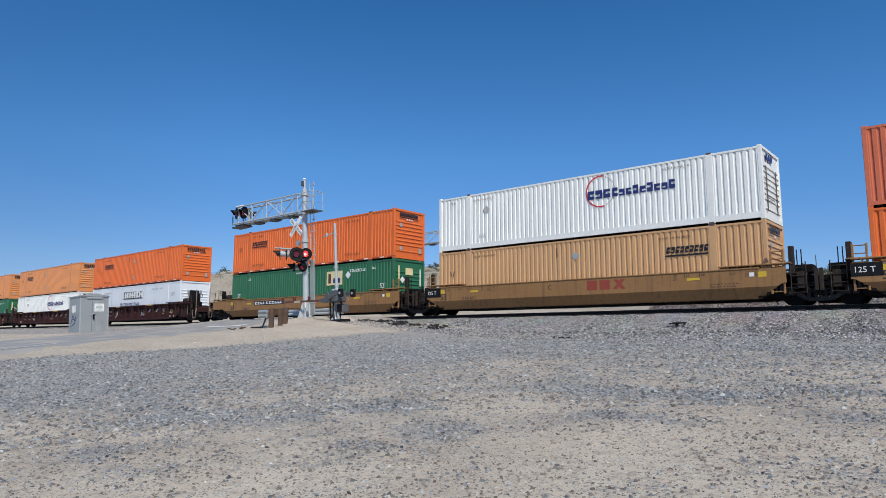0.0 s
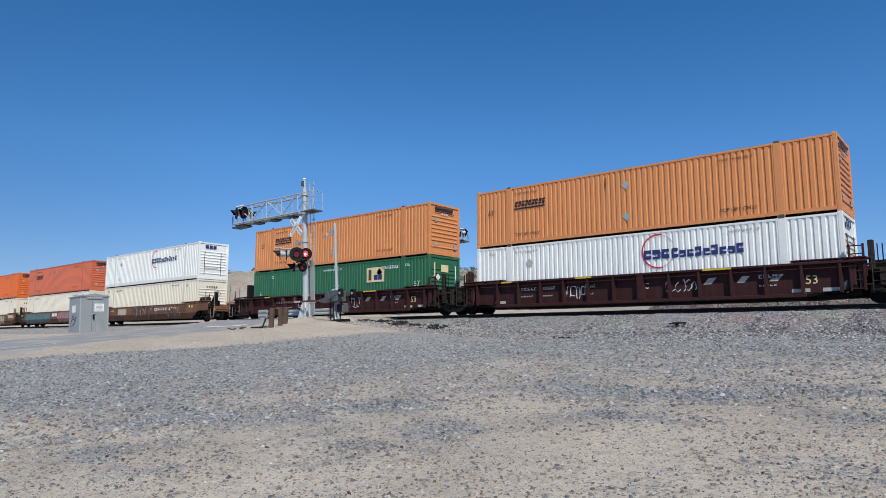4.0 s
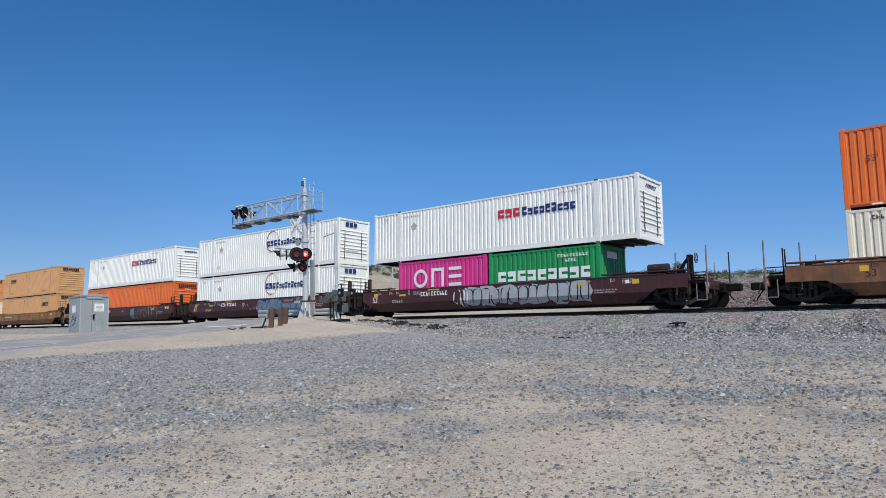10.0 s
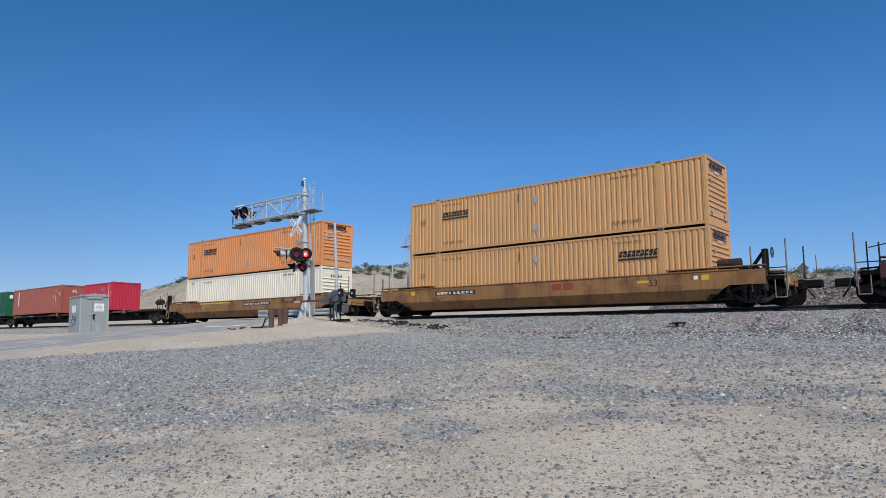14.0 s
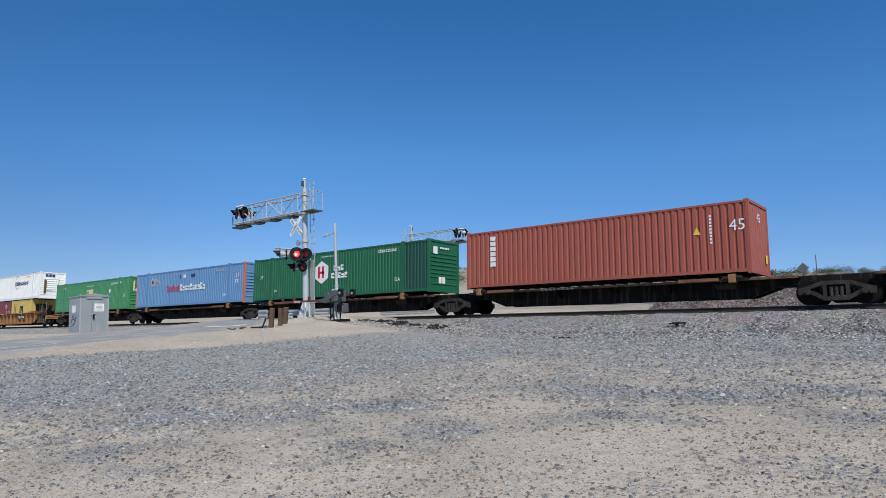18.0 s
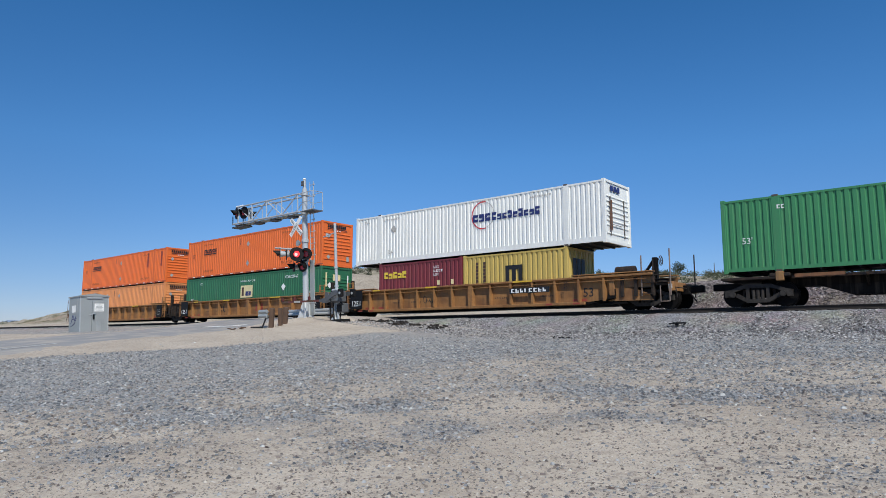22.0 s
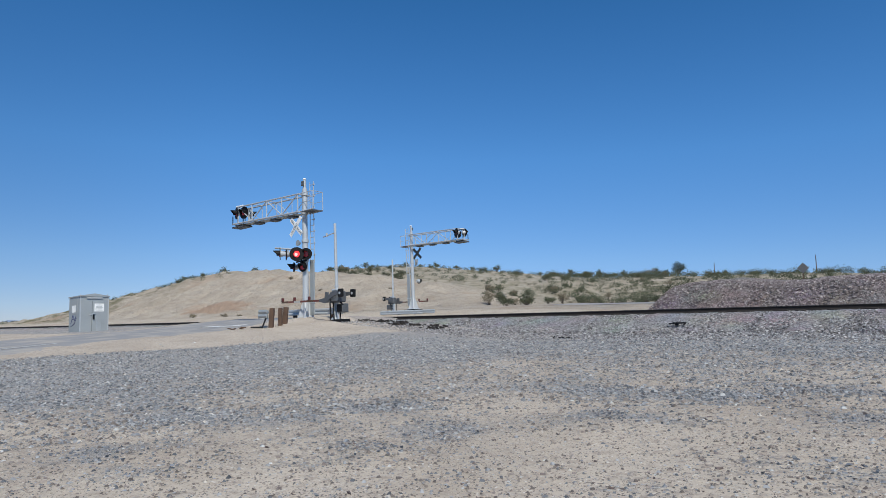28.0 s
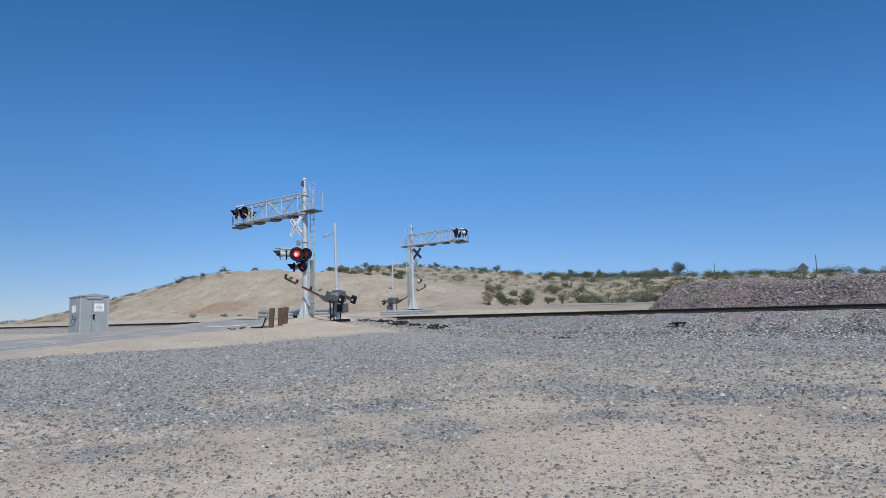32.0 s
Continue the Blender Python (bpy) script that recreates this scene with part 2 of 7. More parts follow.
def bars(parent, x, y, z, w, h, n, material, slant=0.0, gap=0.18, name="logo", upright=False, heights=None):
    """A row (or column) of n plain blocks in the place of a word, on a wall that faces -y."""
    word = name in ("marking", "number_bar")       # small writing: one piece of many thin strokes
    kind = "logo_block" if name == "logo" else name
    bm = bmesh.new()
    step = (h if upright else w) / n
    for i in range(n):
        if i and not word:
            part(kind, bm, material, parent)
            bm = bmesh.new()
        if upright:
            k = 0.3 if word else gap
            prism(bm, [(x, z - i * step), (x + w, z - i * step), (x + w, z - (i + 1 - k) * step), (x, z - (i + 1 - k) * step)], "y", y, y + 0.002)
        elif word:
            a, v = x + i * step, (1.0, 0.55, 1.0, 1.0, 0.45)[(i * 3 + n) % 5]
            box(bm, a, a + step * 0.3, y, y + 0.002, z, z + h)
            if i != 3 or n < 6:
                box(bm, a + step * 0.3, a + step * 0.72, y, y + 0.002, z + h * (v - 0.25), z + h * v)
                box(bm, a + step * 0.3, a + step * 0.72, y, y + 0.002, z, z + h * 0.2)
        else:
            a, b = x + i * step, x + (i + 1 - gap) * step
            t = h * (heights[i % len(heights)] if heights else 1)
            if name == "logo" and n > 2:
                # a block with two slits from its sides
                c = (0.52, 0.40, 0.60)[i % 3]
                e, o = (a, b) if i % 2 else (b, a)
                q = o + (e - o) * 0.34
                prism(bm, [(u + slant * t * v, z + t * v) for u, v in ((o, 0), (e, 0), (e, c - 0.15), (q, c - 0.15), (q, c + 0.1), (e, c + 0.1), (e, 1), (o, 1))], "y", y, y + 0.002)
            else:
                prism(bm, [(a, z), (b, z), (b + slant * t, z + t), (a + slant * t, z + t)], "y", y, y + 0.002)
    made = part(kind, bm, material, parent)
    if word:
        tagged(made, kind="stuff")
    return made


def end_bars(parent, y, x, z, w, h, n, material, gap=0.18, name="logo"):
    """The same on a wall that faces +x."""
    bm = bmesh.new()
    step = w / n
    for i in range(n):
        if i:
            part("logo_block" if name == "logo" else name, bm, material, parent)
            bm = bmesh.new()
        box(bm, x, x + 0.002, y + i * step, y + (i + 1 - gap) * step, z, z + h)
    return part("logo_block" if name == "logo" else name, bm, material, parent)


def disc(x, y, z, r, seg=20):
    return prism(bmesh.new(), [(x + r * math.cos(i * math.tau / seg), z + r * math.sin(i * math.tau / seg)) for i in range(seg)], "y", y, y + 0.002)


def ring(x, y, z, r, w, a0, a1, seg=26):
    bm = bmesh.new()
    pts = []
    for i in range(seg + 1):
        a = a0 + (a1 - a0) * i / seg
        pts.append([bm.verts.new((x + q * math.cos(a), y, z + q * math.sin(a))) for q in (r - w, r)])
    for p, q in zip(pts, pts[1:]):
        bm.faces.new((p[0], p[1], q[1], q[0]))
    return bm


def diamond(x, y, z, r):
    return prism(bmesh.new(), [(x - r, z), (x, z - r), (x + r, z), (x, z + r)], "y", y, y + 0.002)


# ---- ground ----
def smooth(a, b, v):
    t = np.clip((np.asarray(v, float) - a) / (b - a), 0, 1)
    return t * t * (3 - 2 * t)


ROAD_L, ROAD_R = -38.6, -27.2
RIDGE_X = (-330, -230, -174, -160, -146, -134, -121, -111, -98, -89, -79, -69, -61, -56, -46, -35, -20, 60)
RIDGE_Z = (0.0, 0.0, 4.8, 6.8, 8.0, 9.2, 10.4, 10.5, 9.2, 8.5, 7.3, 6.2, 4.7, 3.7, 1.8, 1.6, 1.8, 2.0)
BACK_X = (-420, -300, -220, -170, -136, -115, -96, -80, -65, -53, -41, -16, 60, 300)
BACK_Z = (0.5, 1.5, 7.0, 15.0, 16.8, 16.2, 13.8, 11.6, 10.6, 10.4, 9.7, 9.5, 9.3, 9.0)


def height(x, y):
    """The lie of the land."""
    x, y = np.asarray(x, float), np.asarray(y, float)
    z = 0.068 * np.clip(y, -6, 24)
    z = z + 0.62 * smooth(-13, -25, x) * smooth(-6, 16, y)
    z = z + 0.28 * np.exp(-((x + 25.6) ** 2 / 11 + (y - 20.6) ** 2 / 6))
    road = smooth(ROAD_L - 2.2, ROAD_L - 0.6, x) * smooth(ROAD_R + 2.0, ROAD_R + 0.5, x)
    z = z + 0.36 * road * smooth(16, 25.5, y) * (1 - 0.9 * smooth(33, 42, y))
    z = z + (1.35 + 0.35 * smooth(-20, -45, x) - 1.3 * smooth(-150, -230, x)) * smooth(33, 46, y)
    z = z + np.interp(x, RIDGE_X, RIDGE_Z) * smooth(46, 76, y) * (1 - smooth(90, 140, y))
    z = z + np.interp(x, BACK_X, BACK_Z) * smooth(84, 140, y) * (1 - 0.55 * smooth(200, 900, y))
    z = z + 0.024 * np.clip(np.hypot(x, y) - 300, 0, 900) * smooth(-150, -420, x) * smooth(20, 90, y)
    z = z - 0.02 * np.clip(-y - 6, 0, 60)
    return z


DRIFTS = ((-8.0, 3.3, 0.7), (-6.5, 3.05, 0.4), (-9.2, 5.0, 1.2), (-7.4, 5.65, 0.7), (-7.6, 6.65, 0.6), (-7.2, 7.2, 0.7), (-5.04, 5.85, 0.35), (-5.3, 6.4, 0.4), (-5.2, 4.95, 0.35),
          (-15.2, 5.6, 1.6), (-13.3, 4.35, 0.9), (-5.2, 9.75, 0.9), (-3.7, 7.75, 0.5), (-3.4, 9.85, 0.8), (-2.1, 11.0, 0.9), (-1.4, 8.75, 0.5), (-1.0, 6.3, 0.6))
BARE = ((-15.2, 8.75, 0.7), (-9.3, 13.5, 1.2), (-5.4, 7.9, 0.8), (-3.6, 6.25, 0.9), (-2.24, 7.35, 0.8), (-4.56, 10.7, 0.7))


def gravel_at(x, y):
    """How thickly gravel lies on the sand, 0 to 1."""
    x, y = np.asarray(x, float), np.asarray(y, float)
    g = 0.1 + (0.42 * smooth(5.0, 13.0, y - 0.6 * x) + 0.3 * smooth(13.0, 20.0, y - 0.6 * x)) * (1 - 0.42 * smooth(-15, -7, x) * (1 - smooth(14, 20, y)))
    for k, spots in ((0.40, DRIFTS), (-0.28, BARE)):
        for a, b, r_ in spots:
            g = g + k * np.exp(-(((x - a) / (1.25 * r_)) ** 2 + ((y - b) / (0.65 * r_)) ** 2))
    g = g + 0.5 * smooth(-12, -18, x)
    flat = [noise.noise((a * 0.3, b * 0.45, 0)) * 0.22 + noise.noise((a * 1.1, b * 1.6, 4)) * 0.28 for a, b in zip(x.ravel(), y.ravel())]
    g = g + np.array(flat).reshape(x.shape)
    shoulder = np.interp(y, (4, 8.7, 10.6, 12, 14.6, 16.8, 19.1, 21.2, 22.6, 24), (-23.1, -21.7, -20.4, -19.6, -19.8, -19.3, -19.4, -19.0, -21.5, -27.5))
    g = g * smooth(-0.9, 0.7, x - shoulder)
    g = np.maximum(g, 1.0 * smooth(ROAD_L + 0.2, ROAD_L - 0.8, x) * smooth(14.8, 16.8, y))
    g = g * (1 - smooth(31, 35, y))
    return np.clip(g, 0, 1)


def spread(*runs):
    """Grid lines: runs of (start, end, step)."""
    out = []
    for a, b, s in runs:
        out += list(np.arange(a, b, s))
    return np.array(out)


def ground_sheet():
    xs = spread((-3600, -900, 300), (-900, -300, 50), (-300, -180, 5), (-180, -42, 1.4), (-42, 6, 0.4), (6, 30, 1.5), (30, 300, 15), (300, 3700, 340))
    ys = spread((-400, -30, 40), (-30, -4, 2), (-4, 50, 0.45), (50, 84, 1.0), (84, 150, 2.2), (150, 400, 12), (400, 1000, 60), (1000, 4300, 400))
    gx, gy = np.meshgrid(xs, ys, indexing="ij")
    gz = height(gx, gy)
    near = (np.abs(gx + 15) < 60) & (gy < 50)
    for i, j in zip(*np.nonzero((np.abs(gx) < 330) & (gy > -30) & (gy < 400))):
        x, y = gx[i, j], gy[i, j]
        on_road = ROAD_L - 0.5 < x < ROAD_R + 0.5 and y < 60
        if near[i, j]:
            a = 0.0 if on_road else 0.035
            gz[i, j] += a * noise.noise((x * 0.9, y * 0.9, 0)) + (0 if on_road else 0.05 * noise.noise((x * 0.25, y * 0.25, 3)))
        elif not (-44 < x < -10 and 58 < y < 76):
            slope = min(1, max(0, (y - 46) / 8)) * min(1, max(0, (86 - y) / 10)) * min(1, max(0, (-44 - x) / 12))
            rill = 1 - abs(noise.noise((x * 0.17 + 0.06 * y, y * 0.035, 31))) * 2
            gz[i, j] += slope * (0.55 * (rill - 0.6) + 0.5 * (0.5 - abs(noise.noise((x * 0.42 + 0.16 * y, y * 0.06, 37))) * 2) + 0.45 * noise.noise((x * 0.33, y * 0.33, 12)) + 0.22 * noise.noise((x * 0.8, y * 0.8, 14)))
            gz[i, j] += 0.5 * noise.noise((x * 0.05, y * 0.05, 5)) * min(1, max(0, (y - 46) / 30)) + 0.18 * noise.noise((x * 0.25, y * 0.25, 9)) * min(1, max(0, (y - 44) / 10))
    nx, ny = len(xs), len(ys)
    idx = np.arange(nx * ny).reshape(nx, ny)
    faces = np.stack([idx[:-1, :-1], idx[1:, :-1], idx[1:, 1:], idx[:-1, 1:]], -1).reshape(-1, 4)
    me = bpy.data.meshes.new("ground")
    me.from_pydata(np.stack([gx, gy, gz], -1).reshape(-1, 3).tolist(), [], faces.tolist())
    lay = np.zeros(gx.shape)
    spot = (gx > -110) & (gx < 30) & (gy > -6) & (gy < 36)
    lay[spot] = gravel_at(gx[spot], gy[spot])
    me.attributes.new("gravel", "FLOAT", "POINT").data.foreach_set("value", lay.ravel())
    me.shade_smooth()
    return me


def ground_material():
    m = bpy.data.materials.new("sand_and_gravel")
    m.use_nodes = True
    n, l = m.node_tree.nodes, m.node_tree.links
    b = n["Principled BSDF"]
    b.inputs["Roughness"].default_value = 0.95
    b.inputs["Specular IOR Level"].default_value = 0.15
    geo = n.new("ShaderNodeNewGeometry")
    sep = n.new("ShaderNodeSeparateXYZ")
    l.new(geo.outputs["Position"], sep.inputs[0])

    def noise_at(scale, detail=6, rough=0.55):
        t = n.new("ShaderNodeTexNoise")
        t.inputs["Scale"].default_value, t.inputs["Detail"].default_value, t.inputs["Roughness"].default_value = scale, detail, rough
        l.new(geo.outputs["Position"], t.inputs["Vector"])
        return t.outputs[0]

    def span(v, a, b, c=0.0, d=1.0):
        t = n.new("ShaderNodeMapRange")
        t.inputs[1].default_value, t.inputs[2].default_value, t.inputs[3].default_value, t.inputs[4].default_value = a, b, c, d
        l.new(v, t.inputs[0])
        return t.outputs[0]

    def calc(op, a, b):
        t = n.new("ShaderNodeMath"); t.operation = op
        for k, v in enumerate((a, b)):
            if isinstance(v, (int, float)):
                t.inputs[k].default_value = v
            else:
                l.new(v, t.inputs[k])
        return t.outputs[0]

    def mix(f, a, b):
        t = n.new("ShaderNodeMix"); t.data_type = "RGBA"
        l.new(f, t.inputs[0])
        for k, v in ((6, a), (7, b)):
            if isinstance(v, tuple):
                t.inputs[k].default_value = (*v, 1)
            else:
                l.new(v, t.inputs[k])
        return t.outputs[2]

    def vor(scale):
        t = n.new("ShaderNodeTexVoronoi"); t.inputs["Scale"].default_value = scale
        l.new(geo.outputs["Position"], t.inputs["Vector"])
        return t

    x, y = sep.outputs[0], sep.outputs[1]
    # sand with damp and pale blotches
    sand = mix(span(noise_at(0.5, 8), 0.35, 0.7), (0.435, 0.366, 0.29), (0.55, 0.472, 0.38))
    sand = mix(span(noise_at(7, 8, 0.7), 0.5, 0.72), sand, (0.31, 0.25, 0.205))
    sand = mix(span(noise_at(48, 4, 0.7), 0.55, 0.72), sand, (0.33, 0.275, 0.23))
    # gravel: single stones of several greys
    def chips(v, *tones):
        one = n.new("ShaderNodeSeparateColor")
        l.new(v.outputs["Color"], one.inputs[0])
        ramp = n.new("ShaderNodeValToRGB")
        ramp.color_ramp.interpolation = "CONSTANT"
        while len(ramp.color_ramp.elements) < len(tones):
            ramp.color_ramp.elements.new(0.5)
        for e, (at, rgb) in zip(ramp.color_ramp.elements, tones):
            e.position, e.color = at, (*rgb, 1)
        l.new(one.outputs[0], ramp.inputs[0])
        return ramp.outputs[0], one.outputs[1]

    v1 = vor(24.0)
    grey, _ = chips(v1, (0.0, (0.09, 0.096, 0.105)), (0.16, (0.19, 0.202, 0.218)), (0.4, (0.285, 0.30, 0.315)), (0.7, (0.37, 0.375, 0.38)), (0.95, (0.60, 0.59, 0.56)))
    vs = vor(62.0)
    specks, pick = chips(vs, (0.0, (0.15, 0.125, 0.11)), (0.25, (0.27, 0.225, 0.19)), (0.6, (0.35, 0.33, 0.31)), (0.88, (0.62, 0.58, 0.52)))
    sand = mix(span(pick, 0.86, 0.88), sand, specks)
    v2 = vor(60.0)
    fine, _ = chips(v2, (0.0, (0.10, 0.105, 0.11)), (0.22, (0.225, 0.235, 0.25)), (0.6, (0.34, 0.345, 0.35)), (0.92, (0.52, 0.51, 0.49)))
    grey = mix(span(noise_at(3, 4), 0.45, 0.62), grey, fine)
    # where gravel lies: thickly between the sand and the track, in drifts nearer
    lay = n.new("ShaderNodeAttribute"); lay.attribute_name = "gravel"
    drift = calc("ADD", calc("MULTIPLY", calc("SUBTRACT", noise_at(2.6, 8, 0.75), 0.5), 1.7), calc("MULTIPLY", calc("SUBTRACT", noise_at(11, 4, 0.7), 0.5), 1.5))
    cover = span(calc("ADD", lay.outputs["Fac"], drift), 0.32, 0.72)
    toe = mix(span(pick, 0.3, 0.7), (0.17, 0.145, 0.135), (0.47, 0.42, 0.39))
    grey = mix(span(calc("ADD", y, calc("MULTIPLY", noise_at(1.2, 5), 4.0)), 21.0, 24.5, 0.0, 0.8), grey, toe)
    near = mix(calc("MULTIPLY", cover, 0.66), sand, grey)
    # the far side: pale cut earth, scrub-covered flats
    earth = mix(span(noise_at(0.22, 9, 0.65), 0.35, 0.7), (0.40, 0.335, 0.262), (0.52, 0.453, 0.367))
    earth = mix(span(noise_at(0.07, 4, 0.6), 0.56, 0.72), earth, (0.40, 0.29, 0.20))
    earth = mix(span(noise_at(1.3, 9, 0.8), 0.5, 0.7), earth, (0.31, 0.255, 0.20))
    earth = mix(span(noise_at(4.5, 5, 0.8), 0.56, 0.66), earth, (0.22, 0.185, 0.145))
    earth = mix(calc("MULTIPLY", span(noise_at(0.3, 8, 0.7), 0.45, 0.6), span(calc("ADD", x, calc("MULTIPLY", y, -0.8)), -158.0, -190.0)), earth, (0.16, 0.15, 0.085))
    out_x, out_y = calc("MULTIPLY", calc("ADD", x, 90.0), 0.11), calc("MULTIPLY", calc("ADD", y, -54.5), 0.28)
    outcrop = calc("SUBTRACT", calc("ADD", calc("MULTIPLY", out_x, out_x), calc("MULTIPLY", out_y, out_y)), calc("MULTIPLY", noise_at(0.5, 6, 0.7), 2.2))
    earth = mix(span(outcrop, -0.1, -0.8, 0.0, 0.7), earth, (0.36, 0.235, 0.155))
    scrub = mix(span(noise_at(0.35, 8, 0.7), 0.42, 0.66), (0.43, 0.375, 0.295), (0.23, 0.205, 0.135))
    wild = mix(calc("MULTIPLY", span(y, 74.0, 88.0), 1.0), earth, scrub)
    out = mix(span(y, 34.0, 40.0), near, wild)
    rough_land = calc("MULTIPLY", calc("ADD", noise_at(0.55, 9, 0.68), calc("MULTIPLY", noise_at(2.4, 6, 0.7), 0.35)), span(y, 40.0, 50.0, 0.0, 26.0))
    l.new(out, b.inputs["Base Color"])
    bp = n.new("ShaderNodeBump")
    bp.inputs["Strength"].default_value, bp.inputs["Distance"].default_value = 0.85, 0.035
    l.new(calc("ADD", calc("MULTIPLY", v1.outputs["Distance"], cover), calc("ADD", calc("MULTIPLY", noise_at(14, 6, 0.7), 0.8), rough_land)), bp.inputs["Height"])
    l.new(bp.outputs[0], b.inputs["Normal"])
    return m


M["ground"] = ground_material()
ground = tagged(new("ground", ground_sheet()), "pale desert sand with drifts of grey gravel", "ground", kind="structure")
ground.data.materials.append(M["ground"])


def strip(name, x0, x1, y0, y1, lift, material, nx=4, step=0.5, label="", category="", turn=0.0, flare=0.0):
    """A sheet that lies on the ground between x0..x1, y0..y1, with a thickness."""
    bm = bmesh.new()
    ys = np.arange(y0, y1 + 0.01, step)
    rows = []
    for y in ys:
        r = []
        for i in range(nx + 1):
            x = x0 + (x1 - x0) * i / nx + turn * max(0, y - 46) ** 2 + flare * (i / nx if nx > 1 else 1) * float(1 - smooth(6, 20, y))
            r.append(bm.verts.new((x, y, float(height(x, y)) + (lift if 0 < i < nx or nx == 1 else -0.01))))
        rows.append(r)
    for p, q in zip(rows, rows[1:]):
        for i in range(nx):
            bm.faces.new((p[i], p[i + 1], q[i + 1], q[i]))
    ob = new(name, mesh_of(bm, name, material))
    return tagged(ob, label, category, kind="structure")


road = strip("road", ROAD_L, ROAD_R, -60, 25.9, 0.03, M["asphalt"], 8, 0.45, "sun-bleached grey asphalt road up to the crossing", "road", flare=2.7)
road_far = strip("road", ROAD_L, ROAD_R, 30.1, 33.6, 0.03, M["asphalt"], 8, 0.45, "sun-bleached asphalt road beyond the crossing", "road")
edge_line = strip("road_edge_line", -28.16, -27.98, -60, 10.2, 0.05, M["line"], 1, 0.45, "worn white edge line on the asphalt", "road marking")
stop_line = strip("road_stop_line", ROAD_L + 5.6, ROAD_R - 0.9, 18.6, 19.1, 0.045, M["line"], 6, 0.25, "worn white stop line on the asphalt", "road marking")
service_road = strip("service_road", -39, -16, 63, 71, 0.045, M["asphalt"], 30, 0.5, "pale dusty side road behind the track", "road")


# ---- track ----
def bed(x0, x1):
    bm = bmesh.new()
    prof = ((YC - 4.6, -1.4), (YC - 4.3, -0.95), (YC - 2.1, -0.25), (YC - 1.0, -0.20), (YC + 1.7, -0.17), (YC + 2.1, -0.2), (YC + 4.6, -1.1), (YC + 5.0, -1.4))
    cols = []
    for x in np.arange(x0, x1 + 0.01, 0.5 if x1 - x0 < 90 else 6):
        cols.append([bm.verts.new((x, y + 0.08 * noise.noise((x, y, 1)), RAIL + z + 0.07 * noise.noise((x * 1.3, y * 1.3, 2)))) for y, z in prof])
    for p, q in zip(cols, cols[1:]):
        for i in range(len(prof) - 1):
            bm.faces.new((p[i], q[i], q[i + 1], p[i + 1]))
    return bm


def ballast_material(name, low, high):
    m = bpy.data.materials.new(name)
    m.use_nodes = True
    n, l = m.node_tree.nodes, m.node_tree.links
    geo = n.new("ShaderNodeNewGeometry")
    v = n.new("ShaderNodeTexVoronoi"); v.inputs["Scale"].default_value = 17
    r = n.new("ShaderNodeValToRGB")
    r.color_ramp.elements[0].color, r.color_ramp.elements[1].color = low, high
    n1 = n.new("ShaderNodeTexNoise"); n1.inputs["Scale"].default_value = 0.5
    mx = n.new("ShaderNodeMix"); mx.data_type = "RGBA"; mx.blend_type = "MULTIPLY"; mx.inputs[0].default_value = 0.5
    bp = n.new("ShaderNodeBump"); bp.inputs["Strength"].default_value, bp.inputs["Distance"].default_value = 1.0, 0.06
    for a, c in ((geo.outputs["Position"], v.inputs["Vector"]), (geo.outputs["Position"], n1.inputs["Vector"]), (v.outputs["Color"], r.inputs[0]),
                 (r.outputs[0], mx.inputs[6]), (n1.outputs["Color"], mx.inputs[7]), (mx.outputs[2], n["Principled BSDF"].inputs["Base Color"]),
                 (v.outputs["Distance"], bp.inputs["Height"]), (bp.outputs[0], n["Principled BSDF"].inputs["Normal"])):
        l.new(a, c)
    n["Principled BSDF"].inputs["Roughness"].default_value = 0.9
    return m


M["ballast"] = ballast_material("grey_ballast", (0.12, 0.108, 0.104, 1), (0.57, 0.53, 0.50, 1))
M["heap"] = ballast_material("brownish_heap_stone", (0.10, 0.08, 0.08, 1), (0.42, 0.355, 0.34, 1))
for a, b in ((ROAD_R + 0.6, 12.0), (12.0, 640.0), (-90.0, ROAD_L - 0.6), (-700.0, -90.0)):
    bd = new("ballast_bed", mesh_of(bed(a, b), "ballast_bed", M["ballast"]))
    tagged(bd, "crushed grey stone ballast under the rails", "ballast", kind="structure")

rails = tagged(new("railway_track"), "dark rusted steel rails on ties in ballast", "railway track", kind="structure")
for s in (-1, 1):
    y = YC + s * 0.755
    prof = [(y - 0.075, -0.172), (y + 0.075, -0.172), (y + 0.075, -0.155), (y + 0.012, -0.13), (y + 0.012, -0.05), (y + 0.036, -0.035), (y + 0.036, -0.004),
            (y - 0.036, -0.004), (y - 0.036, -0.035), (y - 0.012, -0.05), (y - 0.012, -0.13), (y - 0.075, -0.155)]
    part("rail", prism(bmesh.new(), [(u, RAIL + v) for u, v in prof], "x", -700, 640), M["rust"], rails)
    part("rail_head", boxed(-700, 640, y - 0.03, y + 0.03, RAIL - 0.004, RAIL), M["rail_top"], rails, "bright worn running surface")
tie_mesh = mesh_of(soft_box(-0.115, 0.115, -1.3, 1.3, -0.20, 0.0, 0.015), "tie", M["tie"])
for i in range(150):
    x = 14 - i * 0.56
    if ROAD_L - 0.3 < x < ROAD_R + 0.3:
        continue
    t = part("tie", tie_mesh, None, rails)
    t.location = (x, YC, RAIL - 0.165 + 0.012 * noise.noise((x * 3, 0, 0)))
crossing = tagged(new("crossing_panels"), "grey timber and asphalt crossing deck between the rails", "level crossing", kind="structure")
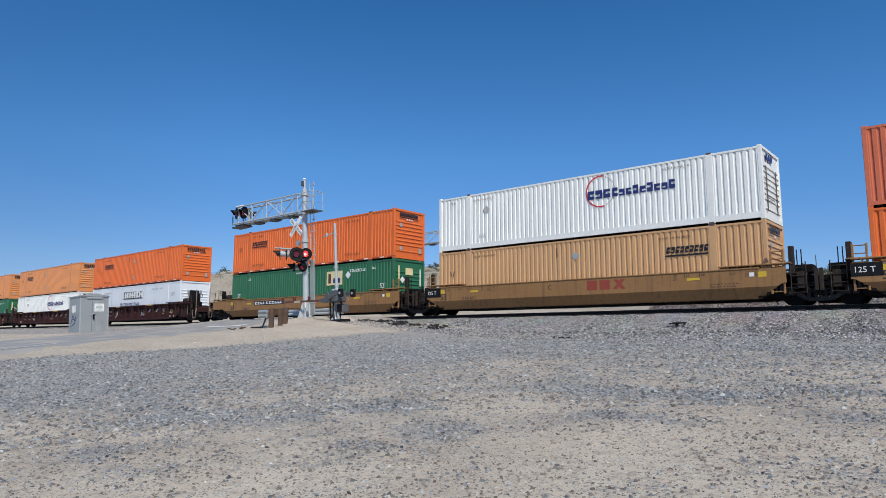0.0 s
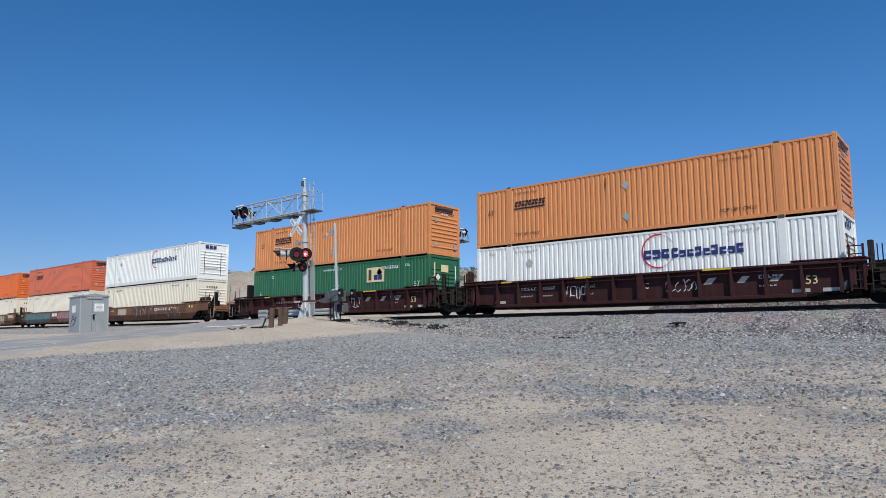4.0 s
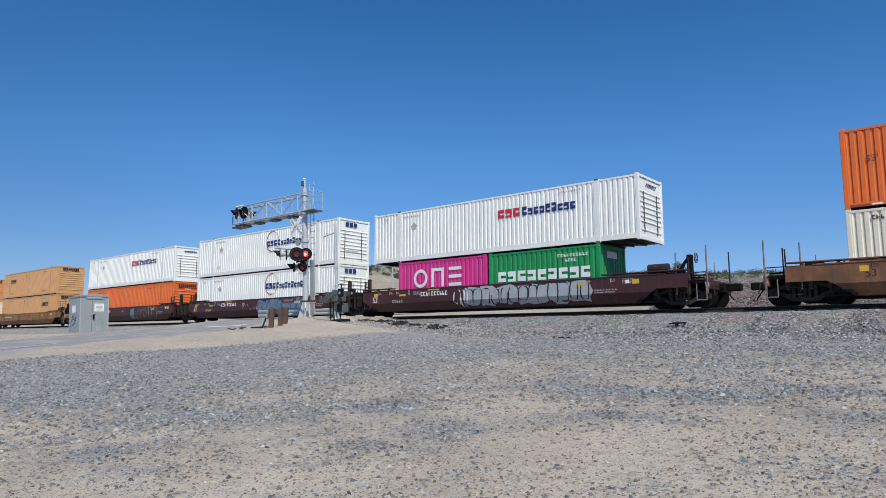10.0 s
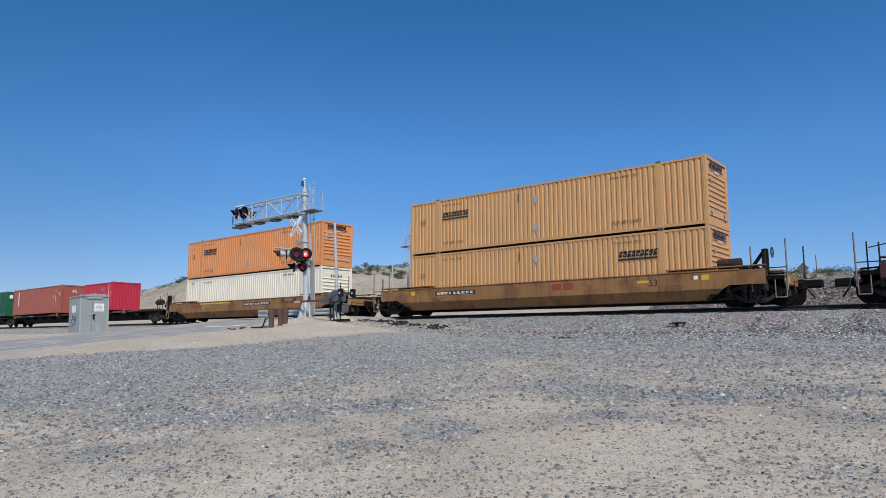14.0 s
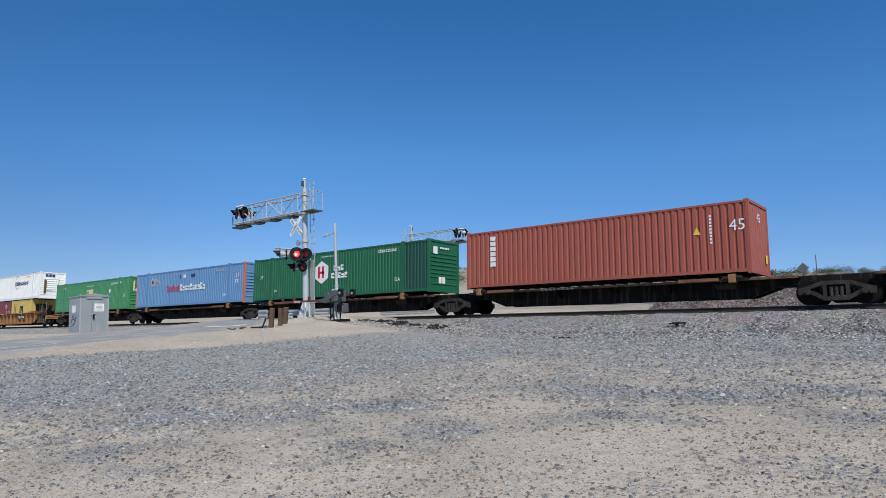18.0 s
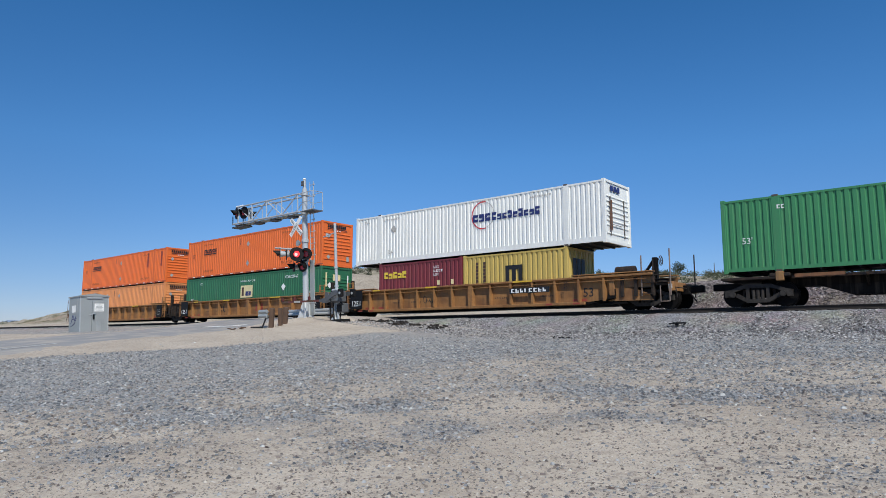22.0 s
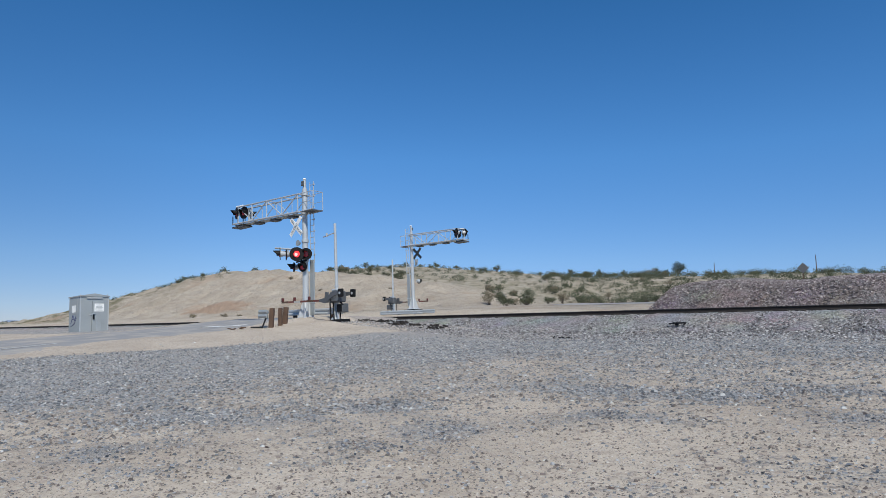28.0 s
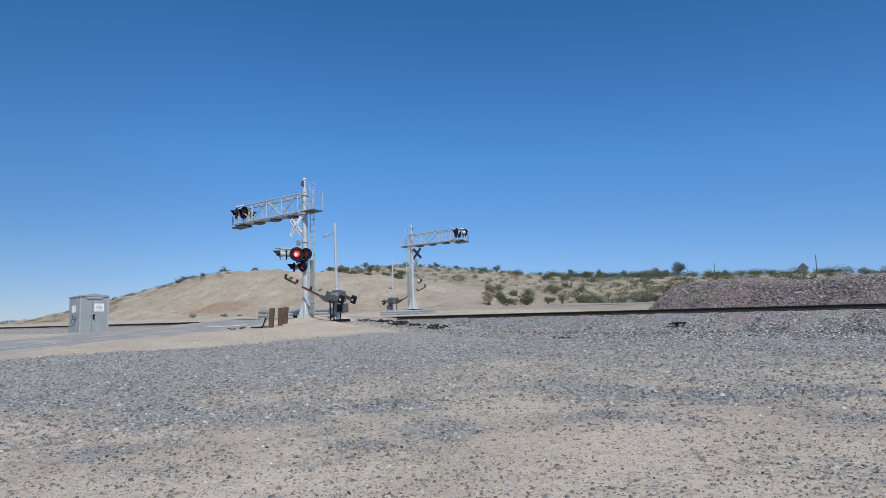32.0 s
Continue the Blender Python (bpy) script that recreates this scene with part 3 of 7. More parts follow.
for y0, y1 in ((YC - 2.1, YC - 0.84), (YC - 0.66, YC + 0.66), (YC + 0.84, YC + 2.1)):
    for k in range(5):
        a = ROAD_L + k * 2.2
        part("panel", soft_box(a + 0.01, a + 2.19, y0, y1, RAIL - 0.2, RAIL - 0.015, 0.01), M["asphalt"], crossing)


# ---- loose stones ----

def hull(points):
    bm = bmesh.new()
    for p in points:
        bm.verts.new(p)
    r = bmesh.ops.convex_hull(bm, input=bm.verts[:])
    bmesh.ops.delete(bm, geom=[v for v in bm.verts if not v.link_faces], context="VERTS")
    bmesh.ops.triangulate(bm, faces=bm.faces[:])
    bm.verts.index_update()
    v = np.array([v.co[:] for v in bm.verts])
    f = np.array([[w.index for w in g.verts] for g in bm.faces])
    bm.free()
    return v, f


def stones(name, xy, z, size, shapes, material, label, category, seed):
    """Many stones in one mesh: each a shape, turned and squashed."""
    rng = np.random.default_rng(seed)
    verts, faces, base = [], [], 0
    which = rng.integers(0, len(shapes), len(xy))
    for k, (v, f) in enumerate(shapes):
        sel = np.nonzero(which == k)[0]
        if not len(sel):
            continue
        a = rng.uniform(0, math.tau, len(sel))
        s = size[sel][:, None] * rng.uniform(0.65, 1.25, (len(sel), 3)) * np.array((1, 1, 0.8))
        p = v[None] * s[:, None, :]
        c, sn = np.cos(a)[:, None], np.sin(a)[:, None]
        q = np.stack([p[..., 0] * c - p[..., 1] * sn, p[..., 0] * sn + p[..., 1] * c, p[..., 2]], -1)
        q[..., 0] += xy[sel, 0][:, None]; q[..., 1] += xy[sel, 1][:, None]
        q[..., 2] += (z[sel] + size[sel] * 0.2)[:, None]
        verts.append(q.reshape(-1, 3))
        faces.append((f[None] + base + (np.arange(len(sel)) * len(v))[:, None, None]).reshape(-1, 3))
        base += len(sel) * len(v)
    me = bpy.data.meshes.new(name)
    me.from_pydata(np.concatenate(verts).tolist(), [], np.concatenate(faces).tolist())
    me.materials.append(material)
    return tagged(new(name, me), label, category, kind="stuff")


rs = random.Random(5)
SHARP = [hull([Vector((rs.uniform(-1, 1), rs.uniform(-1, 1), rs.uniform(-1, 1))).normalized() for _ in range(6)]) for _ in range(8)]
rng = np.random.default_rng(11)


def field(count, d0, d1, a0, a1, power):
    """Places spread over a fan of ground, thinner with distance."""
    d = d0 * (d1 / d0) ** (rng.random(count) ** power)
    a = np.radians(rng.uniform(a0, a1, count))
    return np.stack([np.sin(a) * d, np.cos(a) * d], -1), d


def lie_z(xy):
    """The height of the uneven sand under loose stones."""
    z = height(xy[:, 0], xy[:, 1])
    return z + np.array([0.035 * noise.noise((x * 0.9, y * 0.9, 0)) + 0.05 * noise.noise((x * 0.25, y * 0.25, 3)) for x, y in xy.tolist()])


def lie(xy, d, least, most=1.0):
    """Those places where stones lie; least: the share that lies on bare sand, most: where gravel is thick."""
    ok = (xy[:, 1] > 1) & (xy[:, 1] < 24.2) & (xy[:, 0] > ROAD_R + 0.9)
    g = gravel_at(xy[:, 0], xy[:, 1])
    ok &= np.where((xy[:, 0] < -18.0) & (g < 0.1), 0.02, least + (most - least) * np.clip(1.5 * g, 0, 1)) > rng.random(len(xy))
    return xy[ok], d[ok]


def half_sunk():
    """A stone half sunk in the ground: four uneven corners and a short, low ridge."""
    c = [(u * rs.uniform(0.6, 1.0), v * rs.uniform(0.5, 0.9), -0.25) for u, v in ((-1, -1), (1, -1), (1, 1), (-1, 1))]
    top = [(u * rs.uniform(0.25, 0.7), rs.uniform(-0.35, 0.35), rs.uniform(0.42, 0.8)) for u in (-1, 1)]
    return np.array(c + top), np.array([(0, 1, 5), (0, 5, 4), (1, 2, 5), (2, 3, 4), (2, 4, 5), (3, 0, 4)])


SUNK = [half_sunk() for _ in range(14)]
xy, d = lie(*field(120000, 4.5, 11, -80, 4, 0.85), 0.16, 0.42)
tan = rng.random(len(xy)) < np.clip(0.75 - 0.9 * gravel_at(xy[:, 0], xy[:, 1]), 0.2, 0.75)
for sel, mt, nm, lb in ((tan, "sand_stone", "pebbles", "small tan and brown pebbles on sand"), (~tan, "pebble", "pebbles", "small blue-grey pebbles on sand")):
    q = xy[sel]
    stones(nm, q, lie_z(q), rng.gamma(2.0, 0.0036, len(q)).clip(0.004, 0.024) * (0.8 + d[sel] / 18), SUNK, M[mt], lb, "pebbles", 1)
xy, d = lie(*field(3000, 4.6, 15, -80, 4, 1.0), 0.7)
stones("larger_stones", xy, lie_z(xy), rng.gamma(2.2, 0.0052, len(xy)).clip(0.008, 0.034), SHARP, M["dark_stone"], "scattered dark reddish and grey stones on sand", "stones", 8)
far = 230000
a, d = np.radians(rng.uniform(-82, 6, far)), np.sqrt(rng.uniform(10.0 ** 2, 27.0 ** 2, far) * rng.uniform(0.72, 1.0, far)).clip(9.5, 27)
xy, d = lie(np.stack([np.sin(a) * d, np.cos(a) * d], -1), d, 0.12, 0.70)
tan = rng.random(len(xy)) < np.clip(0.6 - 0.6 * gravel_at(xy[:, 0], xy[:, 1]), 0.15, 0.6)
for sel, mt, lb in ((tan, "sand_stone", "brownish gravel strewn over the ground before the track"), (~tan, "pebble", "grey gravel strewn over the ground before the track")):
    q = xy[sel]
    stones("gravel", q, lie_z(q), rng.gamma(2.6, 0.0062, len(q)).clip(0.008, 0.045), SUNK, M[mt], lb, "gravel", 2)
# drifts of darker chips
cx = np.concatenate([rng.normal((x, y), (r_ * 0.8, r_ * 0.4), (int(400 * r_), 2)) for x, y, r_ in DRIFTS])
stones("stone_chips", cx, lie_z(cx), rng.gamma(2.0, 0.0055, len(cx)).clip(0.006, 0.035), SHARP, M["blue_chip"], "small drifts of dark blue-grey stone chips", "gravel", 9)
n_b = 45000
bx, by = -27 + 31 * rng.random(n_b) ** 0.8, YC - 4.6 + 3.1 * rng.random(n_b)
bz = RAIL + np.interp(by, (YC - 4.6, YC - 4.3, YC - 2.1, YC - 1.7), (-1.05, -0.95, -0.28, -0.27))
stones("ballast_stones", np.stack([bx, by], -1), bz, rng.gamma(3.0, 0.0105, n_b).clip(0.015, 0.06), SHARP, M["stone"], "loose crushed grey ballast stones on the shoulder", "ballast", 3)
n_b = 20000
bx, by = -24 + 29 * rng.random(n_b), YC - 4.5 - 3.0 * rng.random(n_b) ** 1.6
stones("strewn_ballast", np.stack([bx, by], -1), lie_z(np.stack([bx, by], -1)) + 0.005, rng.gamma(3.0, 0.0095, n_b).clip(0.012, 0.055), SHARP, M["stone"], "ballast stones strewn past the foot of the shoulder", "ballast", 13)
n_b = 5000
bx, by = -85 + 46 * rng.random(n_b), YC - 4.6 + 2.9 * rng.random(n_b)
bz = RAIL + np.interp(by, (YC - 4.6, YC - 4.3, YC - 2.1, YC - 1.7), (-1.05, -0.95, -0.28, -0.27))
stones("ballast_stones", np.stack([bx, by], -1), bz, rng.uniform(0.035, 0.08, n_b), SHARP, M["stone"], "loose crushed grey ballast stones on the shoulder", "ballast", 4)


# heap of spare ballast behind the track
def heap_z(x, y):
    crest = smooth(-17.2, -14.0, x) * (2.38 + 0.09 * np.sin(x * 0.9) - 0.08 * smooth(-12, -6, x))
    return crest * smooth(33.2, 37.6, y) * (1 - smooth(40.5, 45, y))


def heap():
    bm = bmesh.new()
    xs, ys = np.arange(-18, 46, 0.6), np.arange(33.4, 45.4, 0.4)
    g = [[bm.verts.new((x, y, float(height(x, y) + heap_z(x, y)) - 0.05 + 0.12 * noise.noise((x, y, 7)))) for y in ys] for x in xs]
    for p, q in zip(g, g[1:]):
        for i in range(len(ys) - 1):
            bm.faces.new((p[i], p[i + 1], q[i + 1], q[i]))
    return bm


hp = new("gravel_heap", mesh_of(heap(), "gravel_heap", M["heap"]))
tagged(hp, "long heap of brownish ballast stone behind the track", "gravel heap", kind="stuff")
n_b = 22000
bx, by = -17.4 + 25 * rng.random(n_b) ** 0.8, 33.4 + 5.6 * rng.random(n_b)
stones("heap_stones", np.stack([bx, by], -1), height(bx, by) + heap_z(bx, by) - 0.02, rng.uniform(0.035, 0.085, n_b), SHARP, M["pile_stone"], "brownish crushed stones of the heap", "gravel", 6)


# ---- crossing signals ----
def lamp_head(parent, at, yaw, r=0.27):
    """A round black target with a hooded red lens, facing the way yaw points (degrees, 0 is -y). Returns its pose."""
    m = Matrix.Translation(at) @ Matrix.Rotation(radians(yaw), 4, "Z")

    def put(bm):
        bmesh.ops.transform(bm, matrix=m, verts=bm.verts)
        return bm
    head = part("lamp_target", put(tubed((0, 0.02, 0), (0, -0.02, 0), r, 20)), M["sign_black"], parent)
    part("lamp_housing", put(tubed((0, 0.26, 0), (0, 0.02, 0), 0.1, 12, 0.17)), M["alu"], head, "bare metal lamp back")
    part("lens", put(tubed((0, -0.02, 0), (0, -0.045, 0), 0.15, 16)), M["red_dim"], head, "dark red lens")
    hood = bmesh.new()
    pts = []
    for i in range(13):
        a = math.radians(-30 + 240 * i / 12)
        c, s = math.cos(a), math.sin(a)
        pts.append([hood.verts.new((q * c, w, q * s)) for q, w in ((0.165, -0.02), (0.165, -0.34 + 0.18 * (1 - max(0, s))), (0.155, -0.34 + 0.18 * (1 - max(0, s))), (0.155, -0.02))])
    for p, q in zip(pts, pts[1:]):
        for i in range(4):
            hood.faces.new((p[i], p[(i + 1) % 4], q[(i + 1) % 4], q[i]))
    part("hood", put(hood), M["sign_black"], head)
    return m


LENSES = {}


def crossing_signal(name, side_lamps=True, face="logo_white", rise=0.029):
    """A mast with a lattice arm over the road along -x; base at the origin. rise: how much the arm climbs a metre."""
    s = thing(name, "tall bare aluminium cantilever mast with red flashing lights and crossbuck", "railroad signal", "crossing signals")
    part("base_plate", soft_box(-0.42, 0.42, -0.42, 0.42, 0, 0.06), M["steel"], s)
    part("base_foot", soft_box(-0.62, 0.7, -0.5, 0.5, -0.14, 0.0), M["sign_black"], s, "dark concrete footing")
    for a in range(4):
        g = prism(bmesh.new(), [(0.12, 0.06), (0.46, 0.06), (0.42, 0.14), (0.15, 1.0), (0.12, 1.0)], "y", -0.02, 0.02)
        bmesh.ops.transform(g, matrix=Matrix.Rotation(math.pi / 2 * a + math.pi / 4, 4, "Z"), verts=g.verts)
        part("base_gusset", g, M["steel"], s)
    part("mast", tubed((0, 0, 0.06), (0, 0, 6.72), 0.155, 20, 0.125), M["alu"], s)
    part("mast_tip", tubed((0, 0, 6.72), (0, 0, 7.2), 0.085, 16, 0.08), M["alu"], s)
    part("mast_cap", tubed((0, 0, 7.2), (0, 0, 7.28), 0.10, 16, 0.05), M["logo_white"], s)
    part("junction_box", soft_box(-0.09, 0.09, -0.16, -0.085, 6.86, 7.1, 0.01), M["machine"], s)
    for z in (6.36, 5.4, 3.95, 3.0):
        part("mast_collar", tubed((0, 0, z), (0, 0, z + 0.16), 0.175, 20), M["steel"], s)

    def on(x, y, z):
        return (x, y, z - rise * min(x, 0))
    tip = -6.0
    for y in (-0.33, 0.33):
        part("chord", tubed(on(0, y, 5.5), on(tip, y, 5.5), 0.05, 8), M["alu"], s)
        part("chord", tubed(on(0, y, 6.42), on(tip + 0.55, y, 6.42), 0.042, 8), M["alu"], s)
        for i in range(5):
            a = -0.15 - i * 1.32
            part("lattice_upright", tubed(on(a, y, 5.5), on(a, y, 6.42), 0.034 if y < 0 else 0.022, 6), M["alu"], s)
            if i < 4:
                up = i % 2
                part("lattice_brace", tubed(on(a, y, 6.42 if up == 0 else 5.5), on(a - 1.32, y, 5.5 if up == 0 else 6.42), 0.032 if y < 0 else 0.02, 6), M["alu"], s)
        part("chord", tubed((0.05, y, 5.5), (1.0, y, 5.5), 0.03, 8), M["alu"], s)
        part("handrail", tubed((0.05, y, 6.42), (1.0, y, 6.42), 0.018, 6), M["alu"], s)
        part("handrail", tubed((0.05, y, 5.95), (1.0, y, 5.95), 0.014, 6), M["alu"], s)
        part("handrail", tubed((1.0, y, 5.5), (1.0, y, 6.42), 0.018, 6), M["alu"], s)
        part("end_post", tubed(on(tip + 0.05, y, 5.5), on(tip + 0.05, y, 5.95), 0.03, 6), M["sign_black"], s)
    part("handrail", tubed((1.0, -0.33, 6.42), (1.0, 0.33, 6.42), 0.018, 6), M["alu"], s)
    for i in range(5):
        a = -0.15 - i * 1.32
        for z in (5.5, 6.42):
            part("cross_member", tubed(on(a, -0.33, z), on(a, 0.33, z), 0.028, 6), M["alu"], s)
    for i in range(8):
        a = -0.3 - i * 0.7
        z = 5.42 - rise * (a - 0.3)
        part("walkway_grate", boxed(a - 0.67, a, -0.27, 0.27, z, z + 0.03), M["cabinet"], s)
    part("walkway_grate", boxed(0.2, 1.0, -0.36, 0.36, 5.45, 5.49), M["machine"], s)
    for i in range(4):
        a = -1.0 - i * 1.45
        z = 5.35 - rise * a
        part("walkway_hanger", boxed(a - 0.25, a + 0.25, -0.2, 0.2, z - 0.03, z + 0.05), M["machine"], s)
    part("drop_frame", soft_box(-6.1, -5.0, -0.30, 0.30, 5.28 - rise * tip, 5.36 - rise * tip), M["machine"], s)
    part("conduit", tubed(on(-5.6, -0.3, 6.46), on(-5.0, -0.3, 6.46), 0.05, 8), M["logo_white"], s)
    for x, y in ((-5.67, -0.2), (-4.95, -0.2), (-5.44, 0.4)):
        part("lamp_hanger", tubed(on(x, y, 5.5), on(x, y, 6.44), 0.03), M["alu"], s)
    lamp_head(s, (-5.67, -0.27, 6.11 - rise * -5.67), -18, 0.34)
    lamp_head(s, (-4.95, -0.27, 6.05 - rise * -4.95), 6, 0.34)
    lamp_head(s, (-5.44, 0.5, 6.11 - rise * -5.67), 150, 0.32)
    # ladder and the sheet over its foot
    for x in (0.17, 0.46):
        part("ladder_rail", tubed((x, 0.2, 2.9), (x, 0.2, 7.05), 0.022, 6), M["alu"], s)
    for i in range(14):
        part("ladder_rung", tubed((0.17, 0.2, 3.0 + i * 0.3), (0.46, 0.2, 3.0 + i * 0.3), 0.016, 6), M["alu"], s)
        if i % 2:
            part("ladder_bracket", boxed(0.46, 0.52, 0.17, 0.23, 2.97 + i * 0.3, 3.04 + i * 0.3), M["steel"], s)
    part("ladder_guard", soft_box(0.16, 0.48, 0.14, 0.2, 0.3, 3.05), M["cabinet"], s, "grey sheet guard over the ladder")
    part("guard_clamp", boxed(0.12, 0.52, 0.12, 0.22, 0.9, 1.0), M["steel"], s)
    # crossbuck
    for k, a in enumerate((45, -45)):
        b = boxed(-0.61, 0.61, -0.012, 0.012, -0.115, 0.115)
        bmesh.ops.transform(b, matrix=Matrix.Translation((-0.4, -0.24 - k * 0.028, 4.80)) @ Matrix.Rotation(radians(a), 4, "Y"), verts=b.verts)
        blade = part("crossbuck_blade", b, M[face], s, "white reflective board with black words")
        for word, u in (("RAIL", -0.52), ("ROAD", 0.14)) if k == 0 else (("CROSSING", -0.5),):
            t = lettering(blade, word, 0, 0, 0, 0.17, M["black"])
            t.matrix_basis = Matrix.Translation((-0.4, -0.256 - k * 0.028, 4.80)) @ Matrix.Rotation(radians(a), 4, "Y") @ Matrix.Translation((u, 0, -0.06)) @ Matrix.Diagonal((0.85 if k else 0.95, 1, 1, 1))
    part("bell", tubed((-0.21, -0.30, 3.93), (-0.21, -0.14, 3.93), 0.16, 14, 0.05), M["cabinet"], s)
    if side_lamps:
        # lamp cluster half way up
        part("cross_arm", tubed((0.1, -0.1, 3.55), (-0.1, -1.75, 3.55), 0.04, 8), M["alu"], s)
        part("cross_arm", tubed((-0.45, -0.2, 3.0), (0.35, -0.2, 3.0), 0.04, 8), M["sign_black"], s)
        part("cross_arm", tubed((0.05, -0.3, 2.75), (0.05, -0.3, 3.3), 0.05, 8), M["sign_black"], s)
        for q in (-0.72, -1.02, -1.5):
            part("lamp_hanger", tubed((-0.02, q, 3.3), (-0.02, q, 3.6), 0.03, 8), M["alu"], s)
        LENSES["one"] = lamp_head(s, (0.24, -0.72, 3.29), 52, 0.35)
        LENSES["other"] = lamp_head(s, (0.36, -0.24, 3.32), 38, 0.30)
        lamp_head(s, (-0.175, -1.02, 3.31), -32, 0.29)
        lamp_head(s, (-0.04, -1.50, 3.28), -36, 0.29)
        lamp_head(s, (-0.36, -0.43, 2.72), -25, 0.24)
        lamp_head(s, (0.12, -0.25, 2.70), 12, 0.25)
        lit = part("lit_light", tubed((0, -0.046, 0), (0, -0.056, 0), 0.15, 20), M["red_lamp"], s, "glowing red light that flashes from side to side")
        # small brighter disc added for the pink highlight on the glowing lens
        part("lens_hotspot", tubed((-0.03, -0.057, -0.02), (-0.03, -0.062, -0.02), 0.075, 14), M["red_core"], lit, "hot pink core")
        LENSES["lit"] = lit
    else:
        lamp_head(s, (-0.55, -0.2, 2.4), 0, 0.22)
        part("junction_box", soft_box(-0.42, -0.2, -0.3, -0.12, 4.0, 4.3), M["cabinet"], s)
    return s


def gate_post(name):
    """A gate machine with its pole; the arm is a part that turns about the shaft."""
    g = thing(name, "dark crossing gate machine on a post with striped arm", "crossing gate", "crossing gates")
    part("base", soft_box(-0.5, 0.72, -0.3, 0.3, -0.1, 0.05), M["sign_black"], g, "dark footing")
    part("pedestal", tubed((0, 0, 0.05), (0, 0, 0.85), 0.10, 14), M["steel"], g)
    part("pedestal", tubed((0.34, -0.1, 0.05), (0.3, -0.1, 0.85), 0.05, 10), M["steel"], g)
    part("base_flange", tubed((0, 0, 0.05), (0, 0, 0.16), 0.24, 12, 0.14), M["steel"], g)
    part("machine_box", soft_box(-0.1, 0.62, -0.24, 0.2, 0.84, 1.38, 0.05), M["machine"], g)
    part("machine_cover", soft_box(0.05, 0.55, -0.29, -0.24, 0.92, 1.30, 0.02), M["cabinet"], g)
    part("cover_bolt", tubed((0.3, -0.31, 1.1), (0.3, -0.29, 1.1), 0.05, 10), M["steel"], g)
    part("machine_lid", soft_box(-0.02, 0.4, -0.2, 0.16, 1.38, 1.5, 0.04), M["steel"], g)
    part("side_box", soft_box(0.28, 0.70, -0.15, 0.25, 0.36, 0.78, 0.03), M["machine"], g)
    part("side_box_door", soft_box(0.32, 0.66, -0.175, -0.15, 0.4, 0.74, 0.01), M["sign_black"], g)
    part("side_box_bracket", boxed(0.08, 0.54, -0.03, 0.03, 0.5, 0.56), M["steel"], g)
    part("pole", tubed((0.02, 0.12, 1.3), (0.02, 0.12, 4.7), 0.075, 12, 0.065), M["alu"], g)
    part("pole_collar", tubed((0.02, 0.12, 2.5), (0.02, 0.12, 2.6), 0.1, 12), M["steel"], g)
    part("pole_collar", tubed((0.02, 0.12, 1.62), (0.02, 0.12, 1.7), 0.1, 12), M["steel"], g)
    part("pole_bracket", tubed((0.02, 0.12, 4.25), (-0.85, 0.12, 4.15), 0.03, 8), M["alu"], g)
    part("pole_stub", tubed((-0.6, 0.12, 4.12), (-0.6, 0.12, 4.3), 0.05, 8), M["alu"], g)
    for p, q in (((-0.1, -0.2, 0.0), (-0.12, -0.2, 0.9)), ((0.15, -0.2, 0.0), (0.1, -0.2, 0.9)), ((0.4, -0.05, 0.0), (0.45, -0.05, 0.4)), ((0.5, -0.2, 0.95), (0.7, -0.1, 0.7))):
        part("cable_hose", tubed(p, q, 0.032, 7), M["sign_black"], g)
    arm = part("gate_arm", prism(bmesh.new(), [(-0.66, -0.09), (-0.25, -0.16), (0.1, -0.12), (0.1, 0.12), (-0.06, 0.36), (-0.22, 0.36), (-0.26, 0.08), (-0.66, 0.03)], "y", -0.42, -0.34), M["machine"], g)
    arm.location = (0, 0, 1.0)
    for i in range(6):
        a = -0.62 - i * 0.5
        part("arm_stripe", boxed(a - 0.5, a, -0.395, -0.36, -0.075, 0.02), M["logo_red_old" if i % 2 == 0 else "pale_mark" if i == 3 else "wood"], arm, "faded red band" if i % 2 == 0 else "dull grey band")
    for u in (-1.45, -2.6, -3.55):
        part("arm_lamp", soft_box(u - 0.06, u + 0.06, -0.42, -0.33, 0.02, 0.2), M["red_old"], arm)
    for y in (-0.46, 0.3):
        part("counterweight", soft_box(0.72, 1.02, y, y + 0.14, 0.10, 0.48, 0.03), M["sign_black"], arm)
        part("counterweight_arm", prism(bmesh.new(), [(-0.1, -0.1), (0.4, 0.16), (0.74, 0.2), (0.74, 0.36), (0.35, 0.34), (-0.1, 0.14)], "y", y + 0.02, y + 0.08), M["machine"], arm)
        part("weight_bolt", tubed((0.87, y - 0.02, 0.28), (0.87, y + 0.16, 0.28), 0.06, 10), M["steel"], arm)
    return g, arm


M["red_old"] = mat("grimy_red_lamp", (0.10, 0.022, 0.02), 0.5)
M["logo_red_old"] = mat("faded_red_stripe", (0.13, 0.04, 0.032), 0.7, 0, 0.25, 6, 40)


def lean(x, y, z, turn, degrees):
    """A pose on soft ground: turned, and leaning towards the west."""
    return Matrix.Translation((x, y, z)) @ Matrix.Rotation(radians(degrees), 4, Vector((0.644, -0.765, 0))) @ Matrix.Rotation(radians(turn), 4, "Z")


